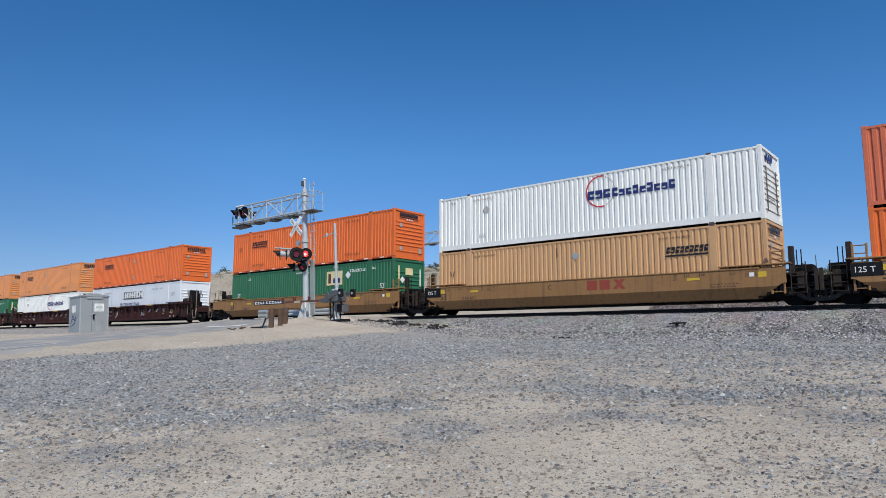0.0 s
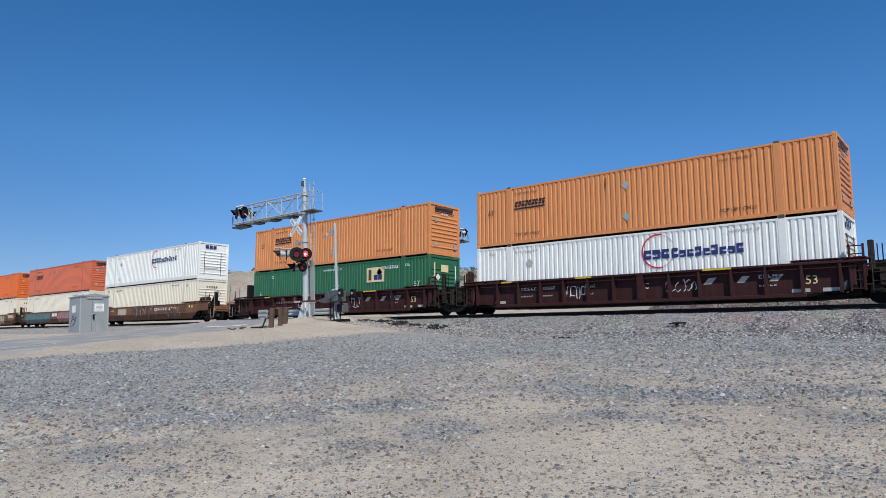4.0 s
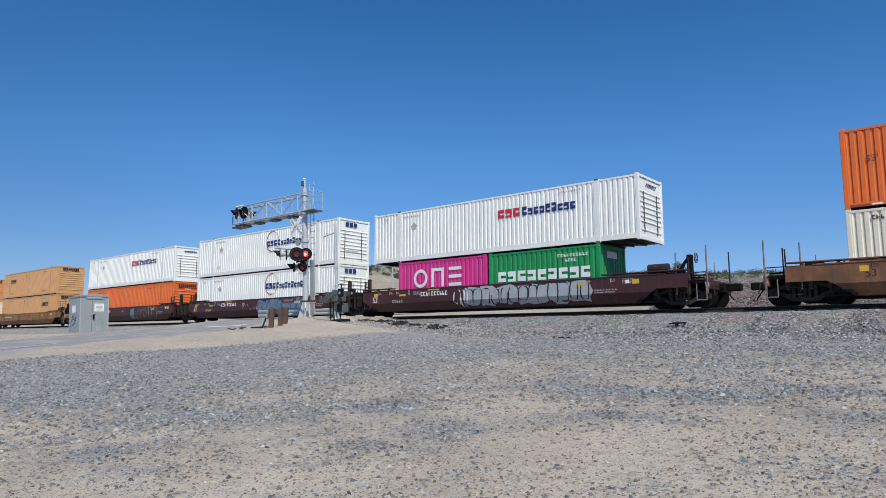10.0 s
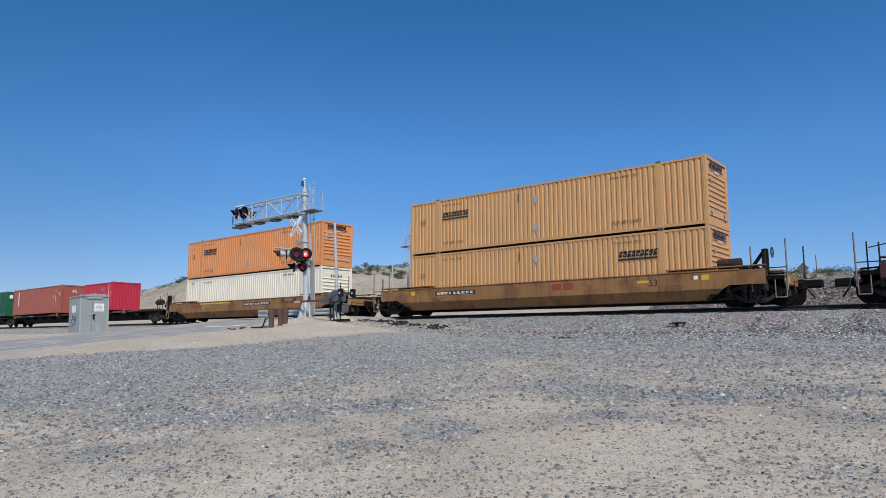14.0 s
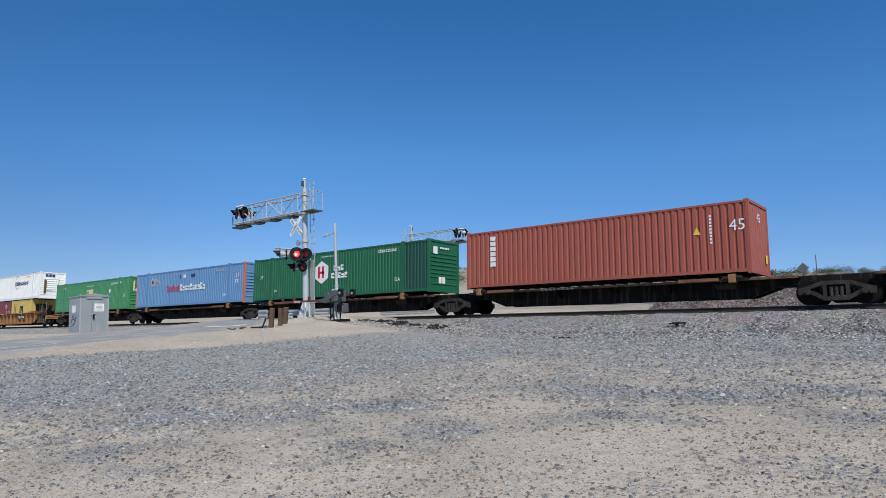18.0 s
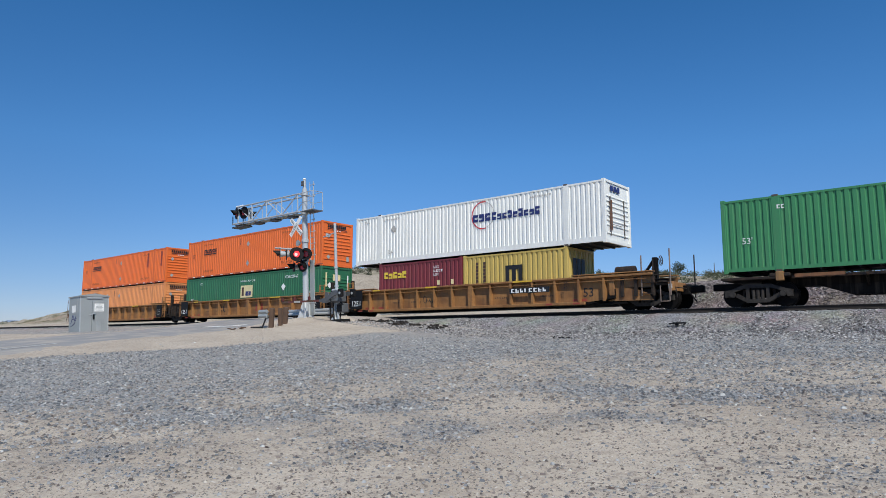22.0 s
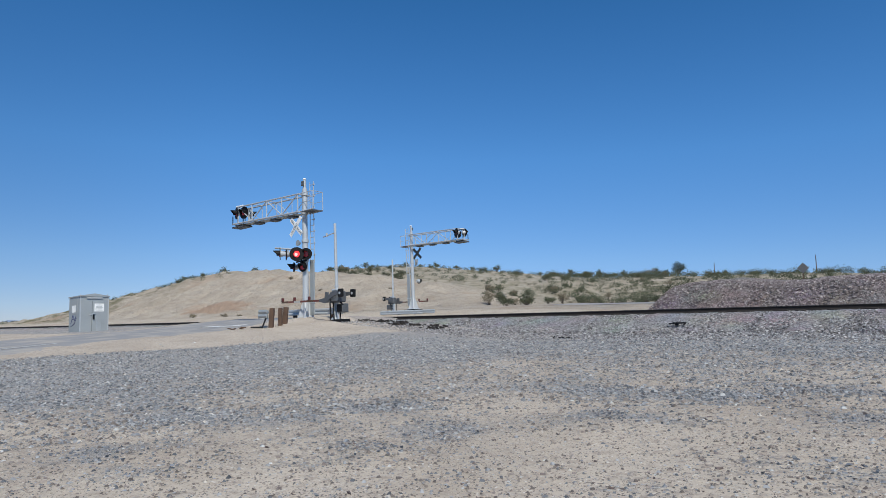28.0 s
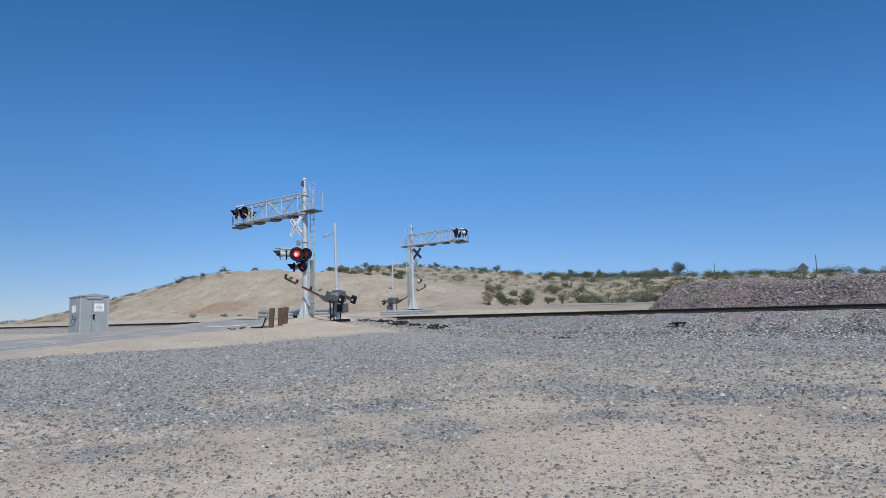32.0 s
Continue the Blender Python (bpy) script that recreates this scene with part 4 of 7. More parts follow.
signal = crossing_signal("crossing_signal")
signal.matrix_basis = lean(-26.55, 21.0, 2.27, 0, 2.2)
far_signal = crossing_signal("crossing_signal", False, "machine", -0.03)
far_signal.matrix_basis = lean(-38.62, 42.0, 3.84, 180, 2.2)
gate, gate_arm = gate_post("crossing_gate")
gate.matrix_basis = lean(-24.35, 21.0, 2.27, 0, 2.8)
far_gate, far_gate_arm = gate_post("crossing_gate")
far_gate.matrix_basis = lean(-40.9, 42.0, 3.55, 180, 1.5)


def guard_rail(name, x0, x1, y, z, posts, n=2):
    """A corrugated steel rail bolted to short posts."""
    g = thing(name, "galvanised corrugated guard rail on weathered posts", "guard rail", "guard rails")
    prof = [(0.0, -0.155), (-0.05, -0.12), (-0.05, -0.06), (0.0, -0.02), (0.0, 0.02), (-0.05, 0.06), (-0.05, 0.12), (0.0, 0.155), (0.012, 0.155), (-0.035, 0.12), (-0.035, 0.06), (0.012, 0.02),
            (0.012, -0.02), (-0.035, -0.06), (-0.035, -0.12), (0.012, -0.155)]
    part("rail", prism(bmesh.new(), [(y + u, z + 0.55 + v) for u, v in prof], "x", x0, x1), M["steel"], g)
    for p in posts:
        part("post", soft_box(p - 0.08, p + 0.08, y + 0.015, y + 0.19, z - 0.1, z + 0.71, 0.012), M["wood"], g)
    return g


guard_rail("guard_rail", -29.4, -25.0, 22.1, 2.24, (-29.0, -26.0))
end_rail = thing("guard_rail", "curled galvanised guard rail end on leaning timber posts", "guard rail", "guard rails")
curl = bmesh.new()
prev = None
for i in range(13):
    a = math.radians(-90 + 22 * i)
    row = [curl.verts.new((-25.45 + 0.24 * math.cos(a) * k, 17.7 + 0.24 * math.sin(a) * k, 2.32 + v)) for v, k in ((0, 0.92), (0.09, 1.08), (0.19, 0.94), (0.29, 1.08), (0.38, 0.92))]
    if prev:
        for k in range(4):
            curl.faces.new((prev[k], prev[k + 1], row[k + 1], row[k]))
    prev = row
part("rail_end", curl, M["cabinet"], end_rail, "curled pale steel end piece")
part("rail", prism(bmesh.new(), [(17.50, 2.32), (17.44, 2.41), (17.50, 2.51), (17.44, 2.61), (17.50, 2.70), (17.52, 2.70), (17.52, 2.32)], "x", -25.45, -24.85), M["cabinet"], end_rail)
for x, y, t, w, top in ((-24.92, 17.78, 2, 0.095, 0.88), (-25.22, 18.5, -2, 0.08, 0.80), (-25.5, 18.95, 3, 0.10, 0.78)):
    p = part("post", soft_box(-w, w, -0.1, 0.1, -0.2, top, 0.02), M["wood"], end_rail)
    p.matrix_basis = pose(x, y, float(height(x, y)), 0, t, 32)
part("bent_strap", tubed((-26.0, 17.5, 1.93), (-25.1, 17.45, 1.92), 0.035, 7), M["rust"], end_rail, "bent rusty steel strap on the sand")
part("bent_strap", tubed((-25.1, 17.45, 1.92), (-24.98, 17.6, 2.45), 0.035, 7), M["rust"], end_rail)
for i in range(2):
    guard_rail("guard_rail", -41.5 + i * 0.5, -36.6 + i * 0.9, 40.9 + i * 0.5, 3.0 + i * 0.06, (-41.2, -39.4, -37.5))


# ---- equipment cabinet ----
cab = thing("signal_cabinet", "weathered grey aluminium signal equipment cabinet beside the road", "equipment cabinet")
cab.matrix_basis = lean(-45.45, 18.38, 1.54, 0, 2.4) @ Matrix.Diagonal((1, 0.92, 1.1, 1))
part("body", soft_box(-0.85, 0.85, -0.95, 0.95, 0.06, 2.30, 0.015), M["cabinet"], cab)
part("corner_strip", boxed(0.80, 0.862, -0.962, -0.90, 0.08, 2.28), M["steel"], cab)
part("corner_strip", boxed(0.80, 0.862, 0.90, 0.962, 0.08, 2.28), M["steel"], cab)
part("door_seam", boxed(0.853, 0.858, -0.17, -0.15, 0.14, 2.02), M["machine"], cab)
part("latch", soft_box(0.87, 0.9, -0.34, -0.12, 1.22, 1.27, 0.008), M["steel"], cab)
part("plinth", boxed(-0.8, 0.8, -0.9, 0.9, -0.1, 0.06), M["steel"], cab)
roof = prism(bmesh.new(), [(-1.0, 2.28), (1.0, 2.28), (1.0, 2.34), (0.0, 2.47), (-1.0, 2.34)], "x", -0.9, 0.92)
part("roof", roof, M["cabinet"], cab)
part("roof_vent", soft_box(0.87, 0.93, -0.55, 0.5, 2.16, 2.24, 0.01), M["steel"], cab)
door = part("door", soft_box(0.852, 0.885, -0.15, 0.72, 0.14, 2.02, 0.012), M["cabinet"], cab)
part("handle", soft_box(0.885, 0.95, -0.13, -0.02, 0.95, 1.25, 0.01), M["sign_black"], door, "black door handle")
part("louvre", boxed(0.886, 0.892, 0.12, 0.42, 0.3, 0.85), M["steel"], door)
for i in range(9):
    part("louvre_slat", boxed(0.892, 0.905, 0.13, 0.41, 0.33 + i * 0.06, 0.36 + i * 0.06), M["cabinet"], door)
notice = part("notice", boxed(0.887, 0.892, -0.02, 0.62, 1.42, 1.88), M["logo_white"], door, "white notice with unreadable lines")
for i in range(5):
    part("notice_line", boxed(0.8925, 0.894, 0.06, 0.54 - 0.06 * (i % 2), 1.78 - i * 0.075, 1.81 - i * 0.075), M["grey_mark"], notice)
part("hasp", soft_box(0.886, 0.93, -0.2, 0.1, 1.28, 1.32, 0.005), M["steel"], door)
part("side_notice", boxed(-0.35, 0.2, -0.970, -0.963, 1.4, 1.8), M["logo_white"], cab)
part("side_panel", soft_box(-0.6, 0.45, -0.962, -0.945, 1.28, 1.95, 0.004), M["cabinet"], cab)
scrawl = bmesh.new()
for a, b in (((-0.5, 0.75), (-0.2, 1.25)), ((-0.2, 1.25), (0.05, 0.9)), ((0.05, 0.9), (0.3, 1.2)), ((-0.3, 1.0), (0.35, 1.05)), ((0.0, 0.7), (0.25, 0.95)), ((-0.5, 0.6), (0.1, 0.75))):
    tube(scrawl, (a[0], -0.952, a[1]), (b[0], -0.952, b[1]), 0.02, 5)
part("scrawl", scrawl, M["navy"], cab, "dark sprayed scribble")
for y in (-0.9, 0.9):
    part("lifting_lug", tubed((0.8, y, 2.3), (0.8, y, 2.44), 0.025), M["steel"], cab)


# ---- scraps on the ground ----
def scrap(name, label, category, x, y, n, size, material, seed, zoff=0.0, bit=1.0):
    r = random.Random(seed)
    bm = bmesh.new()
    for i in range(n):
        a = Matrix.Translation((r.gauss(0, size), r.gauss(0, size * 0.5), r.uniform(0.02, 0.09))) @ Euler((r.uniform(-0.4, 0.4), r.uniform(-0.4, 0.4), r.uniform(0, 3))).to_matrix().to_4x4()
        g = soft_box(-bit * r.uniform(0.1, 0.3), bit * r.uniform(0.1, 0.3), -0.06 * bit, 0.06 * bit, -0.03 * bit, 0.04 * bit, 0.012 * bit)
        bmesh.ops.transform(g, matrix=a, verts=g.verts)
        me = bpy.data.meshes.new("bit"); g.to_mesh(me); g.free(); bm.from_mesh(me)
    ob = tagged(new(name, mesh_of(bm, name, material)), label, category, kind="stuff")
    ob.location = (x, y, float(height(x, y)) + zoff)
    return ob


scrap("tyre_scrap", "torn black tyre pieces on the gravel", "debris", -9.25, 24.2, 14, 0.17, M["sign_black"], 1, 0.30, 0.5)
scrap("tyre_scrap", "small black rubber scrap on the gravel", "debris", -11.95, 20.9, 8, 0.12, M["sign_black"], 2, 0.0, 0.4)
for i in range(7):
    scrap("broken_tie", "broken dark timber and ballast lumps beside the track", "debris", -23.6 + i * 0.75, 22.2 + 0.45 * (i % 3), 14, 0.3, M["tie"], 20 + i, 0.02, 0.6)
scrap("scrap_wood", "grey splintered timber pieces on sand", "debris", -26.3, 17.0, 6, 0.35, M["wood"], 9, 0.02, 0.55)
scrap("dead_branch", "dark dead branches beyond the track", "debris", -35.0, 73.5, 9, 0.9, M["bark"], 12, 0.1)


# ---- the train ----
TRAIN = []          # (thing, place along the train at the start, height over the rail)
WIDE, BIG, SMALL = 2.591, 2.896, 2.591
CACHE = {}


def cached(key, build, material):
    k = (*key, material.name)
    if k not in CACHE:
        CACHE[k] = mesh_of(build(), key[0], material)
    return CACHE[k]


def corrugated(x0, x1, z0, z1, y, s, pitch=0.335, deep=0.036):
    """An upright trapezoid sheet that faces s * y."""
    bm = bmesh.new()
    n = max(1, round((x1 - x0) / pitch))
    p = (x1 - x0) / n
    line = [(x0, 0)]
    for i in range(n):
        a = x0 + i * p
        line += [(a + 0.26 * p, 0), (a + 0.38 * p, deep), (a + 0.62 * p, deep), (a + 0.74 * p, 0)]
    line.append((x1, 0))
    v = [(bm.verts.new((x, y - s * d, z0)), bm.verts.new((x, y - s * d, z1))) for x, d in line]
    for a, b in zip(v, v[1:]):
        bm.faces.new((a[0], b[0], b[1], a[1]))
    return bm


def container(label, colour, L=16.154, H=BIG, style="domestic", sides="ribbed", group="freight containers", post_colour=None, rail=0.2, last=None):
    """A freight container, base centre at the origin. style: domestic (lifting posts at 40 feet, level ribs on its doors) or sea."""
    c = thing("freight_container", label, "freight container", group)
    m, w, h = M[colour], WIDE / 2, L / 2
    pm = M[post_colour or colour]
    dom = style == "domestic" and L > 13
    top = H - 0.11
    cuts = [-h + 0.13] + ([-6.096 - 0.13, -6.096 + 0.13, 6.096 - 0.13, 6.096 + 0.13] if dom else []) + [h - 0.13]
    for s in (-1, 1):
        for i, (a, b) in enumerate(zip(cuts[::2], cuts[1::2])):
            key = ("side_wall", a, b, H, s, sides, rail, style)
            if sides == "ribbed":
                part("side_wall", cached(key, lambda: corrugated(a, b, rail, top, s * (w - 0.012), s, 0.243 if dom else 0.28, 0.036 if dom else 0.05), M[last] if last and i == 2 else m), None, c)
            else:
                part("side_wall", cached(key, lambda: soft_box(a, b, s * (w - 0.05), s * (w - 0.02), rail, top, 0.004), m), None, c)
        y0, y1 = sorted((s * (w - 0.09), s * w))
        part("top_rail", cached(("top_rail", L, H, s), lambda: boxed(-h + 0.12, h - 0.12, y0, y1, H - 0.13, H - 0.05), m), None, c)
        part("bottom_rail", cached(("bottom_rail", L, H, s, rail), lambda: boxed(-h + 0.12, h - 0.12, *sorted((s * (w - 0.1), s * (w - 0.006))), 0.065, rail + 0.005), m), None, c)
        for e in (-1, 1):
            x0, x1 = sorted((e * h, e * (h - 0.15)))
            part("corner_post", cached(("corner_post", L, H, s, e), lambda: soft_box(x0, x1, *sorted((s * w, s * (w - 0.13))), 0.1, H - 0.1, 0.012), pm), None, c)
            for z in (0.0, H - 0.12):
                part("corner_casting", cached(("corner_casting", L, H, s, e, z), lambda: soft_box(*sorted((e * (h + 0.003), e * (h - 0.17))), *sorted((s * (w + 0.003), s * (w - 0.16))), z, z + 0.12, 0.014), pm), None, c)
            if dom:
                part("lifting_post", cached(("lifting_post", H, s, e), lambda: soft_box(e * 6.096 - 0.14, e * 6.096 + 0.14, *sorted((s * (w + 0.002), s * (w - 0.1))), 0.02, H - 0.02, 0.01), m), None, c)
                part("lifting_pad", cached(("lifting_pad", H, s, e), lambda: soft_box(e * 6.096 - 0.11, e * 6.096 + 0.11, *sorted((s * (w + 0.006), s * (w - 0.12))), H - 0.075, H + 0.006, 0.01), M["casting"]), None, c)
                part("lifting_pad", cached(("lifting_pad", H, s, e, 0), lambda: soft_box(e * 6.096 - 0.11, e * 6.096 + 0.11, *sorted((s * (w + 0.006), s * (w - 0.12))), -0.006, 0.09, 0.01), M["casting"]), None, c)
    part("roof", cached(("roof", L, H), lambda: boxed(-h + 0.1, h - 0.1, -w + 0.05, w - 0.05, H - 0.09, H - 0.04), m), None, c)
    def under():
        o = [(h - 0.1, 0.16), (-h + 0.1, 0.16), (-h + 0.1, 0.11)]
        for i in range(int(L / 0.6)):
            a = -h + 0.3 + i * 0.6
            o += [(a, 0.11), (a, 0.02), (a + 0.06, 0.02), (a + 0.06, 0.11)]
        return prism(bmesh.new(), o + [(h - 0.1, 0.11)], "y", -w + 0.06, w - 0.06)
    part("floor", cached(("floor", L), under, M["under"]), None, c)
    for e in (-1, 1):
        part("end_header", cached(("end_header", L, H, e), lambda: boxed(*sorted((e * (h - 0.002), e * (h - 0.1))), -w + 0.12, w - 0.12, H - 0.13, H - 0.02), m), None, c)
        part("end_sill", cached(("end_sill", L, H, e), lambda: boxed(*sorted((e * (h - 0.002), e * (h - 0.1))), -w + 0.12, w - 0.12, 0.02, 0.17), m), None, c)
        if style == "domestic":
            part("end_wall", cached(("end_wall", L, H, e), lambda: boxed(*sorted((e * (h - 0.05), e * (h - 0.08))), -w + 0.12, w - 0.12, 0.17, H - 0.13), m), None, c)
        else:
            def wavy():
                bm = corrugated(-w + 0.12, w - 0.12, 0.16, H - 0.12, -0.03, -1, 0.25, 0.035)
                bmesh.ops.transform(bm, matrix=Matrix.Translation((e * h - e * 0.06, 0, 0)) @ Matrix.Rotation(math.pi / 2, 4, "Z"), verts=bm.verts)
                return bm
            part("end_wall", cached(("end_wall", L, H, e, "sea"), wavy, m), None, c)
    if style == "domestic":
        for i in range(8):
            z = (0.42, 0.78, 1.0, 1.22, 1.44, 1.66, 1.88, 2.1)[i]
            part("door_rib", cached(("door_rib", L, i, H), lambda: prism(bmesh.new(), [(h - 0.05, z), (h - 0.012, z + 0.02), (h - 0.012, z + 0.06), (h - 0.05, z + 0.10)], "y", -w + 0.2, w - 0.2), m), None, c)
    return c


FACE = -WIDE / 2 - 0.006


def small_marks(c, ink, L=16.154, H=BIG):
    """Owner codes and warnings too small to read, as bars; the lengths and words that can be read."""
    h = L / 2
    bars(c, -5.75, FACE, H - 0.42, 1.3, 0.10, 9, ink, name="marking")
    bars(c, h - 3.9, FACE, H - 0.40, 1.2, 0.09, 9, ink, name="marking")
    bars(c, -7.3, FACE, H - 0.42, 0.4, 0.14, 3, ink, name="marking")


def carrier_a(c, ink="black", low=False, mirrored=False, diamonds=2, faded=False):
    """A slanted black company word, underlined, with grey diamonds and lifting notes."""
    k = M[ink]
    x = 4.2 if mirrored else -5.75
    bars(c, x, FACE, 1.86, 1.72, 0.26, 9, k, 0.22, 0.2)
    part("logo_underline", prism(bmesh.new(), [(x - 0.05, 1.72), (x + 1.7, 1.72), (x + 1.72, 1.79), (x - 0.03, 1.79)], "y", FACE, FACE + 0.002), k, c)
    for z in (2.1, 0.72)[:diamonds]:
        part("diamond_placard", diamond(0.03, FACE, z, 0.2), M["grey_mark"], c)
    part("placard_bar", boxed(-0.95, -0.9, FACE, FACE + 0.002, 2.1, 2.55), M["dark_mark"], c)
    lettering(c, "53'", -7.35, FACE, 1.6, 0.34, M["dark_mark"])
    lettering(c, "STACK 3 HIGH ONLY", -5.75, FACE, 2.45, 0.14, M["dark_mark"])
    lettering(c, "STACK 3 HIGH ONLY", 3.9, FACE, 2.45, 0.14, M["dark_mark"])
    if not low:
        lettering(c, "TOP LIFT ONLY", -5.75, FACE, 0.42, 0.2, M["dark_mark"])
        lettering(c, "TOP LIFT ONLY", 3.9, FACE, 0.42, 0.2, M["dark_mark"])
    e = 16.154 / 2
    end_bars(c, -0.85, e + 0.004, 2.48, 1.55, 0.2, 9, k)
    part("logo_underline", boxed(e + 0.004, e + 0.006, -0.85, 0.75, 2.38, 2.43), k, c)
    end_bars(c, -0.3, e + 0.004, 2.28, 0.6, 0.07, 3, M["logo_white"], 0.4)
    for y, z in ((-0.75, 1.95), (-0.75, 0.6)):
        bm = diamond(0, 0, 0, 0.15)
        bmesh.ops.transform(bm, matrix=Matrix.Translation((e + 0.006, y, z)) @ Matrix.Rotation(math.pi / 2, 4, "Z"), verts=bm.verts)
        part("diamond_placard", bm, M["grey_mark"], c)
    part("latch_box", boxed(e - 0.01, e + 0.02, 0.75, 0.95, 0.42, 0.72), M["grey_mark"], c)


def dashes(c):
    """Reflective tape along the lower rail."""
    bm, bm2 = bmesh.new(), bmesh.new()
    for i in range(25):
        a = -7.9 + i * 0.645
        box(bm if i % 2 else bm2, a, a + (0.32 if i % 2 else 0.6), FACE + 0.004, FACE + 0.008, 0.08, 0.14)
    tagged(part("reflective_tape", bm, M["logo_white"], c, "white reflective dashes"), kind="stuff")
    tagged(part("reflective_tape", bm2, M["brick_mark"], c, "dull red reflective dashes"), kind="stuff")


def carrier_b(c, ring_full=True, low=False):
    """A navy company word broken by a thin red ring."""
    part("logo_ring", ring(1.35, FACE + 0.001, 2.0, 0.72, 0.06, radians(75), radians(285)), M["logo_red"], c, "thin red arc")
    if ring_full:
        part("logo_ring", ring(1.35, FACE + 0.001, 2.0, 0.70, 0.03, radians(-70), radians(70)), M["pale_mark"], c, "pale dotted arc")
    bars(c, 0.72, FACE, 1.68, 1.15, 0.38, 3, M["navy"], 0, 0.14)
    bars(c, 1.92, FACE, 1.68, 2.85, 0.30, 9, M["navy"], 0, 0.2, heights=(1.3, 0.95, 0.95, 1.25, 0.95))
    small_marks(c, M["pale_mark"])
    part("diamond_placard", diamond(-4.95, FACE, 1.95, 0.22), M["pale_mark"], c)
    lettering(c, "DA", -5.4, FACE, 0.55, 0.3, M["pale_mark"])
    e = 16.154 / 2
    end_bars(c, -0.75, e + 0.004, 2.4, 1.0, 0.26, 3, M["navy"])
    end_bars(c, -0.8, e + 0.014, 0.86, 1.4, 0.03, 1, M["casting"], name="lock_rod")
    for y in (-0.78, 0.62):
        part("lock_rod", tubed((e - 0.005, y, 0.35), (e - 0.005, y, 2.15), 0.025, 6), M["casting"], c)


def carrier_c(c):
    """A red and navy company word."""
    bars(c, 0.72, FACE, 1.7, 1.35, 0.42, 3, M["logo_red"], 0, 0.16)
    bars(c, 2.15, FACE, 1.7, 2.95, 0.34, 9, M["navy"], 0, 0.2, heights=(1.25, 0.95, 1.0, 1.0, 1.2))
    small_marks(c, M["pale_mark"])
    part("diamond_placard", diamond(-4.95, FACE, 1.95, 0.22), M["pale_mark"], c)
    e = 16.154 / 2
    end_bars(c, -0.5, e + 0.004, 2.45, 1.1, 0.1, 7, M["navy"])
    for y in (-0.78, 0.62):
        part("lock_rod", tubed((e - 0.005, y, 0.35), (e - 0.005, y, 2.15), 0.025, 6), M["casting"], c)


def carrier_d(c, x=-0.68, z=1.2, code=True):
    """A cream square with a dark sign, white notes and diamonds."""
    sq = part("logo_square", boxed(x, x + 1.45, FACE, FACE + 0.002, z, z + 0.85), M["logo_cream"], c, "cream square")
    part("logo_shape", boxed(x + 0.16, x + 0.4, FACE - 0.003, FACE - 0.001, z + 0.12, z + 0.72), M["dark_mark"], sq)
    bars(sq, x + 0.62, FACE - 0.003, z + 0.12, 0.68, 0.3, 2, M["navy"], 0, 0.12, name="logo_shape")
    part("diamond_placard", diamond(4.25, FACE, z + 0.55, 0.24), M["logo_white"], c)
    if code:
        lettering(c, "WARNING HIGH CUBE", -0.72, FACE, z + 1.1 if z < 1.5 else 2.48, 0.17, M["logo_white"])
    lettering(c, "53'", 6.95, FACE, 0.75 + z * 0.3, 0.4, M["logo_white"])
    lettering(c, "53'", -7.35, FACE, 0.75 + z * 0.3, 0.34, M["logo_white"])
    bars(c, 4.45, FACE, 2.3, 1.35, 0.17, 10, M["logo_white"], name="marking")
    bars(c, 6.3, FACE, 2.35, 0.35, 0.15, 3, M["logo_white"], name="marking")
    bars(c, -6.05, FACE, 2.35, 0.3, 0.15, 2, M["logo_white"], name="marking")
    e = 16.154 / 2
    end_bars(c, -0.35, e + 0.004, 2.0, 0.62, 0.4, 1, M["logo_cream"], 0.0)
    end_bars(c, -0.95, e + 0.004, 1.6, 0.12, 0.9, 1, M["logo_cream"], 0.0, name="marking")
    end_bars(c, 0.85, e + 0.004, 1.4, 0.1, 1.0, 1, M["logo_white"], 0.0, name="marking")
    bm = diamond(0, 0, 0, 0.2)
    bmesh.ops.transform(bm, matrix=Matrix.Translation((e + 0.006, -0.6, 1.7)) @ Matrix.Rotation(math.pi / 2, 4, "Z"), verts=bm.verts)
    part("diamond_placard", bm, M["logo_white"], c)


def cream_marks(c):
    small_marks(c, M["dark_mark"])
    bars(c, 6.5, FACE, 2.35, 0.3, 0.2, 2, M["dark_mark"], name="marking")
    end_bars(c, -0.5, 16.154 / 2 + 0.004, 2.25, 1.0, 0.14, 5, M["dark_mark"], 0.5, name="marking")


# ---- running gear ----
M["rust_pole"] = mat("dusty_rusted_pole", (0.20, 0.15, 0.125), 0.8, 0, 0.3, 4, 30)
WHEELS = []


def wheel_pair():
    bm = tubed((0, -0.78, 0), (0, 0.78, 0), 0.09, 10)
    for s in (-1, 1):
        tube(bm, (0, s * 0.70, 0), (0, s * 0.83, 0), 0.455, 24, 0.44)
        tube(bm, (0, s * 0.66, 0), (0, s * 0.70, 0), 0.485, 24)
        tube(bm, (0, s * 0.83, 0), (0, s * 0.86, 0), 0.16, 12)
    return bm


